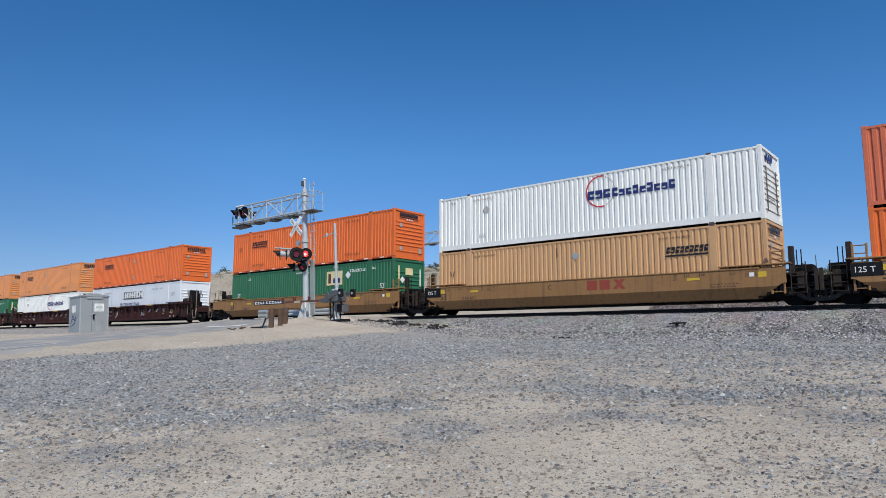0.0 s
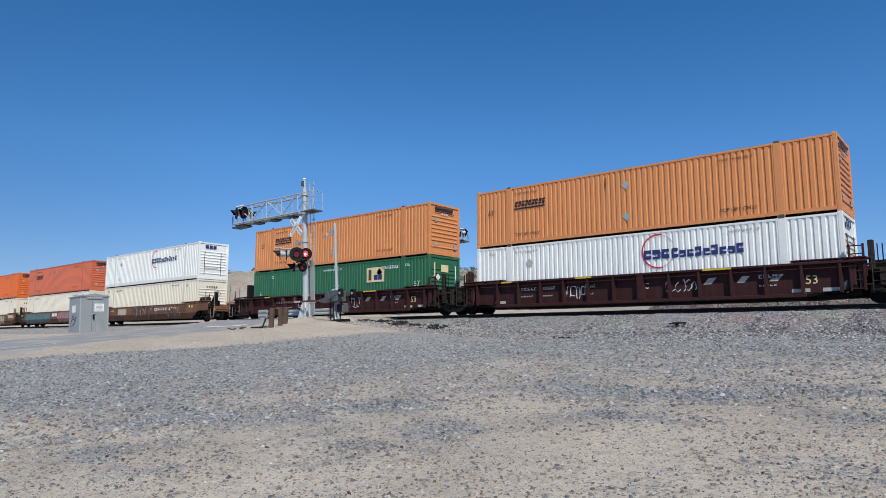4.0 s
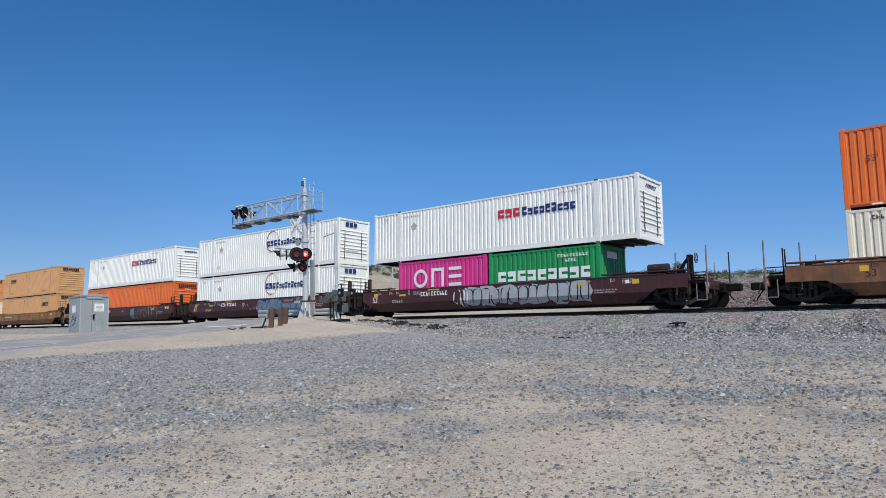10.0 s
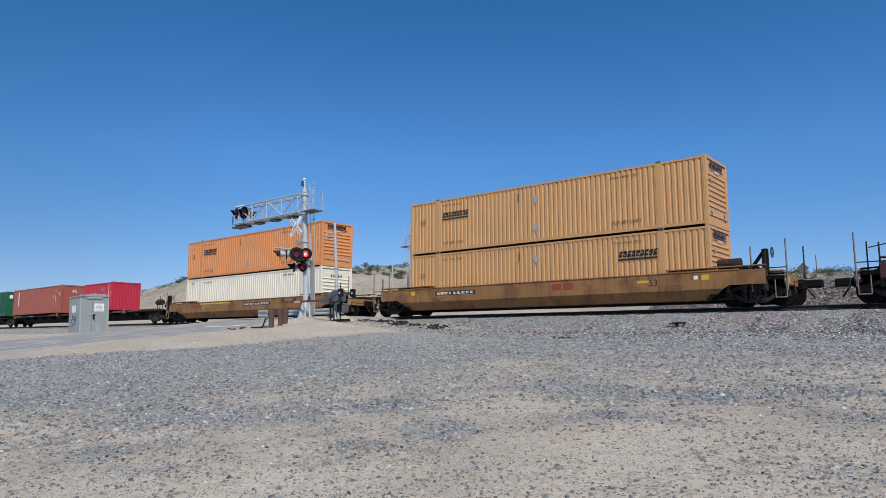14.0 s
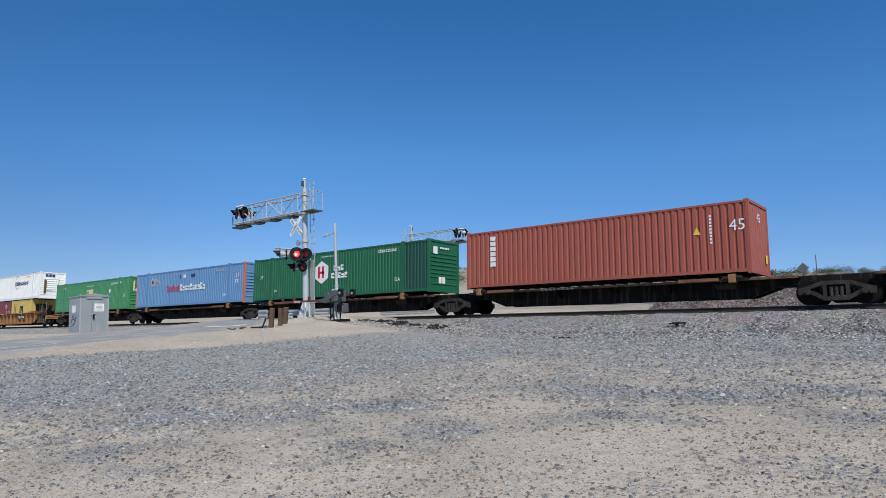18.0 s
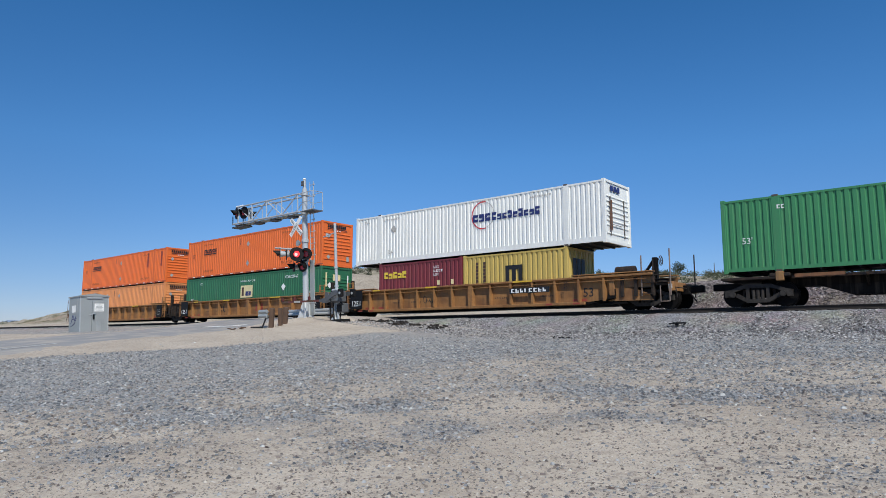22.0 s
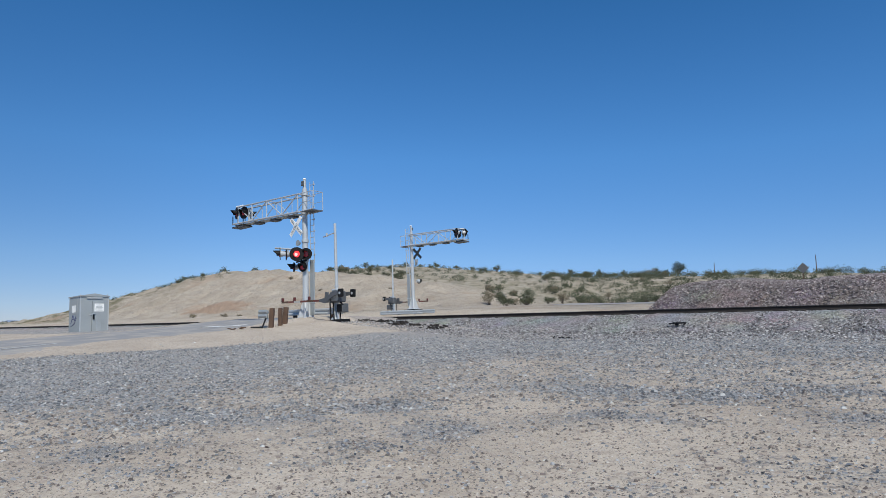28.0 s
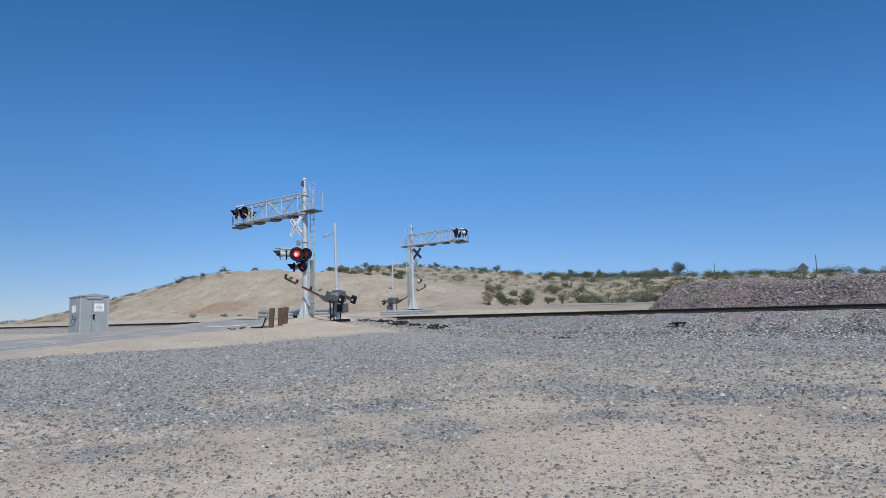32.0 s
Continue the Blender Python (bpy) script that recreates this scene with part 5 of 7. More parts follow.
def truck(car, x):
    """A two-axle truck under a car at x."""
    t = part("truck", soft_box(x - 0.28, x + 0.28, -1.05, 1.05, 0.42, 0.72, 0.03), M["black_steel"], car)
    for s in (-1, 1):
        y = s * 1.02
        def build():
            bm = bmesh.new()
            for o in ([(-1.2, 0.36), (-1.2, 0.60), (-0.95, 0.66), (-0.45, 0.84), (0.45, 0.84), (0.95, 0.66), (1.2, 0.60), (1.2, 0.36), (1.02, 0.36), (0.98, 0.52), (0.42, 0.70), (-0.42, 0.70), (-0.98, 0.52), (-1.02, 0.36)],
                      [(-0.84, 0.40), (-0.72, 0.50), (-0.36, 0.28), (0.36, 0.28), (0.72, 0.50), (0.84, 0.40), (0.38, 0.14), (-0.38, 0.14)],
                      [(-0.42, 0.24), (-0.30, 0.24), (-0.30, 0.74), (-0.42, 0.74)], [(0.30, 0.24), (0.42, 0.24), (0.42, 0.74), (0.30, 0.74)]):
                prism(bm, o, "y", -0.09, 0.09)
            return bm
        f = part("side_frame", cached(("side_frame",), build, M["side_frame"]), None, t)
        f.location = (x, y, 0)
        for k in (-1, 1):
            part("brake_shoe", soft_box(x + k * 0.48, x + k * 0.58, *sorted((s * 0.72, s * 0.9)), 0.3, 0.66, 0.02), M["grime"], t)
        for k in (-0.16, 0, 0.16):
            part("spring", tubed((x + k, s * 1.05, 0.28), (x + k, s * 1.05, 0.62), 0.065, 8), M["side_frame"], t)
        for a in (-0.89, 0.89):
            part("bearing_cap", tubed((x + a, s * 1.08, 0.46), (x + a, s * 1.19, 0.46), 0.11, 12), M["side_frame"], t)
    for a in (-0.89, 0.89):
        w = part("wheelset", cached(("wheelset",), wheel_pair, M["black_steel"]), None, t)
        w.location = (x + a, 0, 0.455)
        WHEELS.append((w, car, x + a))
    return t


def pole_set(car, d, paint_m):
    """Ladder, uprights, brake stand and reservoir at a coupler end; d is +1 or -1."""
    e = 8.077
    def X(a):
        return d * (e + a)
    part("end_deck", soft_box(*sorted((X(0.25), X(2.75))), -1.35, 1.35, 0.98, 1.08, 0.01), M["grime"], car)
    part("draft_sill", soft_box(*sorted((X(0.4), X(3.0))), -0.25, 0.25, 0.62, 1.0, 0.02), M["black_steel"], car)
    part("coupler", soft_box(*sorted((X(2.95), X(3.6))), -0.13, 0.13, 0.68, 0.98, 0.04), M["black_steel"], car)
    part("air_hose", tubed((X(3.05), -0.3, 0.72), (X(3.35), -0.25, 0.3), 0.03, 6), M["sign_black"], car)
    part("end_sill", soft_box(*sorted((X(2.6), X(2.8))), -1.4, 1.4, 0.72, 1.1, 0.02), paint_m, car)
    for a, top in ((1.5, 2.25), (2.72, 2.45), (2.0, 2.05)):
        part("grab_post", tubed((X(a), -1.42, 0.55), (X(a), -1.42, top), 0.03, 6), M["grime" if a == 2.0 else "rust_pole"], car)
    part("grab_post", tubed((X(2.72), 1.42, 0.55), (X(2.72), 1.42, 2.45), 0.028, 6), M["grime"], car)
    for z in (0.35, 0.62, 0.9):
        part("step", boxed(*sorted((X(1.5), X(2.0))), -1.46, -1.38, z, z + 0.03), M["grime"], car)
    part("uncoupling_lever", tubed((X(2.9), -1.35, 0.86), (X(2.95), 0.1, 0.86), 0.02, 6), M["grime"], car)
    part("uncoupling_lever", tubed((X(2.9), -1.35, 0.86), (X(2.98), -1.4, 0.45), 0.02, 6), M["grime"], car)
    part("hand_brake_pipe", tubed((X(0.5), -1.3, 1.3), (X(2.6), -1.3, 1.18), 0.03, 6), M["black_steel"], car)
    part("tread_plate", boxed(*sorted((X(1.6), X(2.6))), -1.5, -1.0, 1.085, 1.11), M["grime"], car)
    for a in (0.55, 1.15, 1.9):
        part("deck_bracket", soft_box(*sorted((X(a), X(a + 0.14))), -1.44, -1.3, 0.55, 1.35, 0.01), M["grime"], car)
    part("handrail", tubed((X(1.5), -1.42, 1.4), (X(2.72), -1.42, 1.4), 0.02, 6), M["grime"], car)
    part("valve_box", soft_box(*sorted((X(0.9), X(1.5))), -0.75, -0.2, 1.08, 1.6, 0.05), M["black_steel"], car)
    part("stirrup", tubed((X(2.3), -1.44, 0.3), (X(2.68), -1.44, 0.3), 0.022, 6), M["rust_pole"], car)
    for a in (2.3, 2.68):
        part("stirrup_leg", tubed((X(a), -1.44, 0.3), (X(a), -1.44, 0.95), 0.022, 6), M["rust_pole"], car)
    part("air_pipe", tubed((X(0.3), -0.95, 1.18), (X(1.7), -1.1, 1.3), 0.035, 6), M["grime"], car)
    part("air_pipe", tubed((X(1.7), -1.1, 1.3), (X(2.7), -0.4, 1.05), 0.035, 6), M["grime"], car)
    part("bracket", prism(bmesh.new(), [(X(0.28), 1.1), (X(0.9), 1.1), (X(0.28), 1.55)], "y", -1.3, -1.22), M["grime"], car)
    part("white_tag", boxed(*sorted((X(2.62), X(2.78))), -1.405, -1.402, 0.82, 1.0), M["pale_mark"], car, "small pale stencil plate")


def brake_gear(car, d):
    e = 8.077
    def X(a):
        return d * (e + a)
    part("air_reservoir", tubed((X(0.15), -0.9, 1.68), (X(1.0), -0.9, 1.68), 0.22, 16), M["grime"], car, "brown cylindrical reservoir")
    part("brake_stand", soft_box(*sorted((X(1.75), X(1.95))), -0.9, -0.65, 1.08, 2.2, 0.02), M["black_steel"], car)
    wheel = bmesh.new()
    for i in range(18):
        a, b = math.tau * i / 18, math.tau * (i + 1) / 18
        tube(wheel, (X(2.1), -0.78 + 0.2 * math.cos(a), 2.05 + 0.2 * math.sin(a)), (X(2.1), -0.78 + 0.2 * math.cos(b), 2.05 + 0.2 * math.sin(b)), 0.018, 5)
    for a in (0, math.pi / 3, math.tau / 3):
        tube(wheel, (X(2.1), -0.78 - 0.2 * math.cos(a), 2.05 - 0.2 * math.sin(a)), (X(2.1), -0.78 + 0.2 * math.cos(a), 2.05 + 0.2 * math.sin(a)), 0.012, 5)
    part("brake_wheel", wheel, M["grime"], car)
    part("brake_arm", tubed((X(1.2), -0.78, 1.3), (X(1.8), -0.78, 2.1), 0.07, 8), M["black_steel"], car)


def joint_gear(car, d, paint_m):
    """The short connecting end between two units."""
    e = 8.077
    def X(a):
        return d * (e + a)
    part("joint_sill", soft_box(*sorted((X(0.3), X(1.66))), -0.45, 0.45, 0.72, 1.12, 0.03), M["black_steel"], car)
    part("end_platform", soft_box(*sorted((X(0.2), X(1.2))), -1.3, 1.3, 1.1, 1.2, 0.01), M["grime"], car)
    part("slack_box", soft_box(*sorted((X(0.7), X(1.4))), -0.9, -0.3, 1.18, 1.5, 0.04), M["black_steel"], car)
    # a ladder in the car's paint, its shelf and the hoses that hang between the units
    for a in (0.08, 0.5):
        part("ladder_stile", soft_box(*sorted((X(a), X(a + 0.07))), -1.5, -1.42, 0.42, 2.05, 0.01), paint_m, car)
    for z in (0.5, 0.8, 1.1, 1.4, 1.7, 1.98):
        part("ladder_rung", tubed((X(0.1), -1.46, z), (X(0.55), -1.46, z), 0.02, 6), paint_m, car)
    part("ladder_shelf", soft_box(*sorted((X(-0.1), X(0.75))), -1.5, -1.0, 1.52, 1.57, 0.01), paint_m, car)
    part("end_stop", soft_box(*sorted((X(0.62), X(0.8))), -1.05, -0.85, 1.2, 2.2, 0.02), M["grime"], car)
    for k, (p, q) in enumerate((((0.7, 1.15), (1.3, 0.55)), ((1.3, 0.55), (1.66, 0.5)), ((0.9, 0.95), (1.45, 0.38)), ((1.45, 0.38), (1.66, 0.36)))):
        part("air_hose", tubed((X(p[0]), -1.28 + 0.1 * (k > 1), p[1]), (X(q[0]), -1.28 + 0.1 * (k > 1), q[1]), 0.032, 6), M["sign_black"], car)
    part("cut_lever_plate", soft_box(*sorted((X(0.95), X(1.2))), -1.4, -1.3, 0.6, 1.2, 0.01), M["grime"], car)
    for a in (0.75, 1.25):
        part("grab_post", tubed((X(a), -1.42, 0.42), (X(a), -1.42, 1.55), 0.022, 6), M["grime"], car)
    for z in (0.45, 0.75, 1.05, 1.35):
        part("ladder_rung", tubed((X(0.75), -1.42, z), (X(1.25), -1.42, z), 0.016, 6), M["grime"], car)
    part("slack_arm", soft_box(*sorted((X(0.4), X(1.6))), -1.15, -0.95, 0.85, 1.02, 0.02), M["black_steel"], car)
    part("brake_rod", tubed((X(0.2), -1.25, 0.62), (X(1.6), -1.2, 0.7), 0.025, 6), M["grime"], car)
    for a in (0.35, 1.5):
        part("deck_bracket", soft_box(*sorted((X(a), X(a + 0.12))), -1.42, -1.25, 0.5, 1.3, 0.01), M["grime"], car)
    for a in (0.9, 1.05):
        part("guide_loop", tubed((X(a), -1.0, 1.2), (X(a), -1.0, 2.05), 0.02, 6), M["black_steel"], car)


def well_car(label, colour, left, right, ribbed=False, group="well cars"):
    """One well of a container car; rail head is z = 0. left, right: 'joint' or 'coupler'."""
    car = thing("well_car", label, "rail car", group)
    m, e = M[colour], 8.077
    xl, xr = -e - (0.62 if left == "joint" else 2.0), e + (0.62 if right == "joint" else 2.0)
    nl, nr = ((0.1 if left == "joint" else 1.3), (0.1 if right == "joint" else 1.3)) if not ribbed else ((1.0 if left == "joint" else 2.2), (1.0 if right == "joint" else 2.2))
    for s in (-1, 1):
        if not ribbed:
            up = [(xl, 1.38), (xr, 1.38), (xr, 0.82), (xr - nr, 0.82), (xr - nr - 0.2, 0.70), (xl + nl + 0.2, 0.70), (xl + nl, 0.82), (xl, 0.82)]
            part("side_plate", prism(bmesh.new(), up, "y", *sorted((s * 1.50, s * 1.56))), m, car)
            bm = bmesh.new()
            a0, a1, b0, b1 = xl + nl + 0.2, xr - nr - 0.2, xl + nl + 0.85, xr - nr - 0.85
            v = [bm.verts.new(p) for p in ((a0, s * 1.56, 0.70), (a1, s * 1.56, 0.70), (b1, s * 1.34, 0.26), (b0, s * 1.34, 0.26), (a0, s * 1.5, 0.70), (a1, s * 1.5, 0.70), (b1, s * 1.28, 0.26), (b0, s * 1.28, 0.26))]
            for f in ((0, 1, 2, 3), (7, 6, 5, 4), (0, 4, 5, 1), (1, 5, 6, 2), (2, 6, 7, 3), (3, 7, 4, 0)):
                bm.faces.new([v[i] for i in f])
            part("lower_plate", bm, m, car)
            part("top_flange", soft_box(xl + 0.9, xr - 0.9, *sorted((s * 1.40, s * 1.585)), 1.38, 1.43, 0.01), m, car)
            for d in (-1, 1):
                a = sorted((d * (e - 1.75), (xl if d < 0 else xr)))
                part("end_cover", soft_box(a[0], a[1], *sorted((s * 1.22, s * 1.57)), 1.50, 1.55, 0.012), m, car)
                for q in (0.15, 0.5, 0.85):
                    xx = a[0] + (a[1] - a[0]) * q
                    part("cover_bracket", boxed(xx - 0.02, xx + 0.02, *sorted((s * 1.38, s * 1.55)), 1.43, 1.50), m, car)
        else:
            arc = lambda x0, d: [(x0 + d * (2.1 - 1.45 * math.cos(radians(q))) - d * 0.6, 0.38 + 0.55 * math.sin(radians(q))) for q in (0, 25, 50, 75, 90)]
            rt = arc(xr, -1) if right == "coupler" else [(xr - 0.9, 0.38), (xr - 0.75, 0.75), (xr - 0.45, 0.93)]
            lt = arc(xl, 1) if left == "coupler" else [(xl + 0.9, 0.38), (xl + 0.75, 0.75), (xl + 0.45, 0.93)]
            rt = sorted(rt, key=lambda p: -p[0]) if right == "coupler" else rt[::-1]
            lt = sorted(lt, key=lambda p: -p[0]) if left == "coupler" else lt
            lt2 = sorted(lt, key=lambda p: p[1])
            rt2 = sorted(rt, key=lambda p: -p[1])
            o = [(xl, 1.42), (xr, 1.42), (xr, 0.93)] + rt2 + lt2 + [(xl, 0.93)]
            part("side_plate", prism(bmesh.new(), o, "y", *sorted((s * 1.32, s * 1.36))), m, car)
            part("top_chord", soft_box(xl, xr, *sorted((s * 1.36, s * 1.58)), 1.41, 1.50, 0.012), m, car)
            part("bottom_sill", soft_box(xl + nl + 0.9, xr - nr - 0.9, *sorted((s * 1.30, s * 1.56)), 0.26, 0.40, 0.02), m, car)
            part("hand_pipe", tubed((xl + 0.3, s * 1.52, 1.27), (xr - 0.3, s * 1.52, 1.27), 0.018, 6), m, car)
            n = 13
            for i in range(n + 1):
                x = -7.9 + i * 15.8 / n
                wd = 0.17 if i in (7,) else 0.055
                part("rib", prism(bmesh.new(), [(x - wd, s * 1.355), (x + wd, s * 1.355), (x + wd * 0.8, s * 1.565), (x - wd * 0.8, s * 1.565)], "z", 0.40, 1.41), m, car)
            for x0, x1 in ((-2.4, -1.6), (3.2, 4.3), (-6.4, -5.8)):
                part("yellow_patch", boxed(x0, x1, *sorted((s * 1.581, s * 1.584)), 1.42, 1.49), M["yellow"], car, "yellow paint patch")
            for d in (-1, 1):
                a = sorted((d * (e - 1.75), (xl if d < 0 else xr)))
                part("end_cover", soft_box(a[0], a[1], *sorted((s * 1.20, s * 1.54)), 1.55, 1.60, 0.012), m, car)
                for q in (0.1, 0.5, 0.9):
                    xx = a[0] + (a[1] - a[0]) * q
                    part("cover_bracket", boxed(xx - 0.02, xx + 0.02, *sorted((s * 1.34, s * 1.52)), 1.50, 1.55), m, car)
    part("well_floor", boxed(xl + 1.2, xr - 1.2, -1.35, 1.35, 0.27, 0.33), M["black_steel"], car)
    for d in (-1, 1):
        part("bulkhead", soft_box(*sorted((d * (e + 0.04), d * (e + 0.28))), -1.48, 1.48, 0.62, 1.34, 0.02), m, car)
        kind = left if d < 0 else right
        xi = (xl + nl + 0.9) if d < 0 else (xr - nr - 0.9)
        # black boxes added to close the gap that trucks and shade darken
        part("shade_filler", soft_box(*sorted((d * (e - 0.02), d * (e + 0.35))), -1.3, 1.3, 0.3, 0.8, 0.04), M["black_steel"], car)
        part("well_end", prism(bmesh.new(), [(xi, 0.27), (d * (e + 0.3), 0.5), (d * (e + 0.3), 0.9), (d * (e + 0.04), 0.9), (d * (e - 0.1), 0.37), (xi, 0.37)], "y", -1.46, 1.46), M["black_steel"], car)
        part("shade_filler", soft_box(*sorted((d * (e - 1.3), d * (e + 0.35))), -1.18, 1.18, 0.28, 0.36, 0.02), M["black_steel"], car)
        if kind == "joint":
            joint_gear(car, d, m)
        else:
            pole_set(car, d, m)
            truck(car, d * (e + 1.5))
    if left == "joint":
        truck(car, -e - 1.68)
    return car


def spine_car(label, L, left, right, sup):
    """One platform of a spine car: a deep middle beam with trays; sup: half the distance between the container's castings. left, right: x of the truck centres."""
    car = thing("spine_car", label, "rail car", "spine cars")
    k = M["deck_dark"]
    part("centre_sill", soft_box(left, right, -0.42, 0.42, 0.74, 1.12, 0.03), k, car)
    belly = [(left + 1.9, 0.76), (right - 1.9, 0.76), (right - 3.0, 0.36), (left + 3.0, 0.36)]
    for s in (-1, 1):
        part("belly_plate", prism(bmesh.new(), belly, "y", *sorted((s * 0.36, s * 0.44))), k, car)
        part("walkway", boxed(left + 1.2, right - 1.2, *sorted((s * 0.44, s * 1.05)), 1.06, 1.09), M["grime"], car)
        part("edge_angle", soft_box(left + 1.2, right - 1.2, *sorted((s * 1.02, s * 1.08)), 1.0, 1.1, 0.008), M["rust_edge"], car)
        for q in (-0.55, -0.3, 0.0, 0.3, 0.55):
            x = (left + right) / 2 + q * (right - left) / 2
            part("outrigger", prism(bmesh.new(), [(s * 0.42, 1.06), (s * 1.05, 1.06), (s * 1.05, 1.0), (s * 0.42, 0.62)], "x", x - 0.03, x + 0.03), k, car)
    for d in (-1, 1):
        part("container_tray", soft_box(d * sup - 0.35, d * sup + 0.35, -1.32, 1.32, 1.08, 1.2, 0.015), M["grime"], car)
        for s in (-1, 1):
            part("corner_stand", soft_box(d * sup - 0.14, d * sup + 0.14, *sorted((s * 1.12, s * 1.34)), 0.92, 1.26, 0.02), M["car_tan"], car, "rusty yellow pedestal")
            part("tray_panel", boxed(*sorted((d * (sup - 0.5), d * (sup - 2.1))), *sorted((s * 1.28, s * 1.31)), 1.02, 1.14), M["car_brown"], car)
    part("brake_cylinder", tubed((right - 4.2, -0.75, 0.85), (right - 3.4, -0.75, 0.85), 0.17, 14), M["grime"], car)
    bars(car, -2.6, -1.085, 1.01, 1.8, 0.08, 8, M["pale_mark"], name="marking")
    truck(car, left)
    return car


M["rust_edge"] = mat("rusty_edge_angle", (0.15, 0.075, 0.035), 0.8, 0, 0.3, 3, 20, second=(0.05, 0.035, 0.03), mix_at=0.5)


# ---- sprayed lettering and plates on the cars ----
SIDE = -1.564


def fold(bm, y):
    """Lays paint over the fold of a smooth car side, where the lower plate slopes in."""
    if y < -1.5:
        bmesh.ops.bisect_plane(bm, geom=bm.verts[:] + bm.edges[:] + bm.faces[:], plane_co=(0, 0, 0.70), plane_no=(0, 0, 1))
        for v in bm.verts:
            if v.co.z < 0.70:
                v.co.y += (0.70 - v.co.z) * 0.5
    return bm


def scribble(car, x0, x1, z0, z1, ink, n, seed, y=SIDE, fat=0.03, name="graffiti"):
    """Sprayed looping strokes in a field of the side."""
    r = random.Random(seed)
    bm = bmesh.new()
    step = (x1 - x0) / n
    for i in range(n):
        cx, cz = x0 + (i + 0.5) * step, (z0 + z1) / 2 + r.uniform(-0.06, 0.06)
        rx, rz = step * r.uniform(0.35, 0.6), (z1 - z0) / 2 * r.uniform(0.6, 0.95)
        a0, a1 = r.uniform(0, 6), r.uniform(3.2, 6)
        g = []
        for k in range(15):
            a = a0 + a1 * k / 14
            c, s_ = math.cos(a), math.sin(a + 0.4 * math.sin(2 * a + seed))
            f = fat * (0.7 + 0.5 * math.sin(k * 0.7))
            g.append([bm.verts.new((cx + (rx + q) * c, y - 0.003 - 0.0003 * i, max(z0, min(z1, cz + (rz + q) * s_)))) for q in (-f, f)])
        for p, q in zip(g, g[1:]):
            bm.faces.new((p[0], p[1], q[1], q[0]))
    return tagged(part(name, fold(bm, y), ink, car), kind="stuff")


def blob_panel(car, x0, x1, z0, z1, ink, n, seed, y=SIDE, name="graffiti"):
    """Fat sprayed letters as rounded plain shapes."""
    r = random.Random(seed)
    step = (x1 - x0) / n
    bm = bmesh.new()
    for i in range(n):
        cx, cz = x0 + (i + 0.5) * step, (z0 + z1) / 2
        o = []
        for k in range(14):
            a = math.tau * k / 14
            q = r.uniform(0.75, 1.12)
            o.append((cx + step * 0.6 * q * math.copysign(abs(math.cos(a)) ** 0.6, math.cos(a)), max(z0, min(z1, cz + (z1 - z0) * 0.5 * q * math.copysign(abs(math.sin(a)) ** 0.6, math.sin(a))))))
        f_ = [bm.verts.new((u, y - 0.001 - 0.0008 * (i % 3), v)) for u, v in o]
        bm.faces.new(f_)
    return tagged(part(name, fold(bm, y), ink, car), kind="stuff")


def plate(car, x0, x1, z0, z1, n, ink="logo_white", ground_m="black"):
    """A dark panel with the car's number as plain bars."""
    p = part("number_plate", boxed(x0, x1, SIDE, SIDE + 0.003, z0, z1), M[ground_m], car) if ground_m else car
    bars(p, x0 + 0.1, SIDE - 0.003, z0 + (z1 - z0) * 0.2, x1 - x0 - 0.15, (z1 - z0) * 0.6, n, M[ink], 0, 0.22, name="number_bar")


def load_marks(car, ink, yellow=True, z=1.15, y=SIDE):
    for x, n in ((-7.4, "53"), (-6.55, "48"), (-6.0, "45"), (5.0, "45"), (5.6, "48"), (6.75, "53")):
        lettering(car, n, x + 0.05, y, z + 0.06, 0.17, M[ink])
        part("marking", boxed(x, x + 0.025, y, y + 0.002, z + 0.03, z + 0.2), M[ink], car)
    for x in (-5.15, 4.55):
        lettering(car, "40", x, y, z + 0.1, 0.17, M[ink])
        lettering(car, "20", x, y, z - 0.04, 0.17, M[ink])
    bars(car, 6.0, y, z - 0.3, 1.1, 0.05, 8, M[ink], name="marking")
    bars(car, 6.0, y, z - 0.4, 1.0, 0.05, 8, M[ink], name="marking")
    for x, w in ((-4.75, 0.5), (7.3, 0.5)):
        for j in range(4):
            bars(car, x, y, z + 0.13 - 0.06 * j, w, 0.03, 7, M[ink], name="marking")
    bars(car, -6.3, y, z - 0.42, 0.8, 0.14, 5, M[ink], name="marking")
    part("white_patch", boxed(7.45, 7.62, y - 0.002, y, z - 0.05, z + 0.1), M["logo_white"], car)
    if yellow:
        for x, w in ((-5.8, 0.5), (-7.75, 0.28), (5.1, 0.5), (7.75, 0.3)):
            part("yellow_patch", boxed(x, x + w, y - 0.002, y, z - 0.08, z + 0.02 + 0.1 * (w < 0.4)), M["yellow"], car, "yellow paint patch")


M["spray_teal"] = mat("teal_spray_paint", (0.10, 0.22, 0.22), 0.6, 0, 0.25, 2, 12)
M["spray_pink"] = mat("faded_pink_spray_paint", (0.40, 0.20, 0.19), 0.6, 0, 0.2, 2, 12)
M["spray_cream"] = mat("pale_spray_paint", (0.50, 0.43, 0.34), 0.6, 0, 0.2, 2, 12)
M["spray_blue"] = mat("slate_blue_spray_paint", (0.10, 0.19, 0.27), 0.6, 0, 0.25, 2, 12)
M["spray_grey"] = mat("silver_spray_paint", (0.36, 0.38, 0.40), 0.6, 0, 0.2, 2, 12)
M["spray_tan"] = mat("patched_tan_paint", (0.40, 0.26, 0.14), 0.7, 0, 0.2, 2, 12)


def put(ob, along, z=0.0):
    TRAIN.append((ob, along, z))
    return ob


H2, H20 = 0.39 + BIG, 0.39 + SMALL       # heights of the upper containers


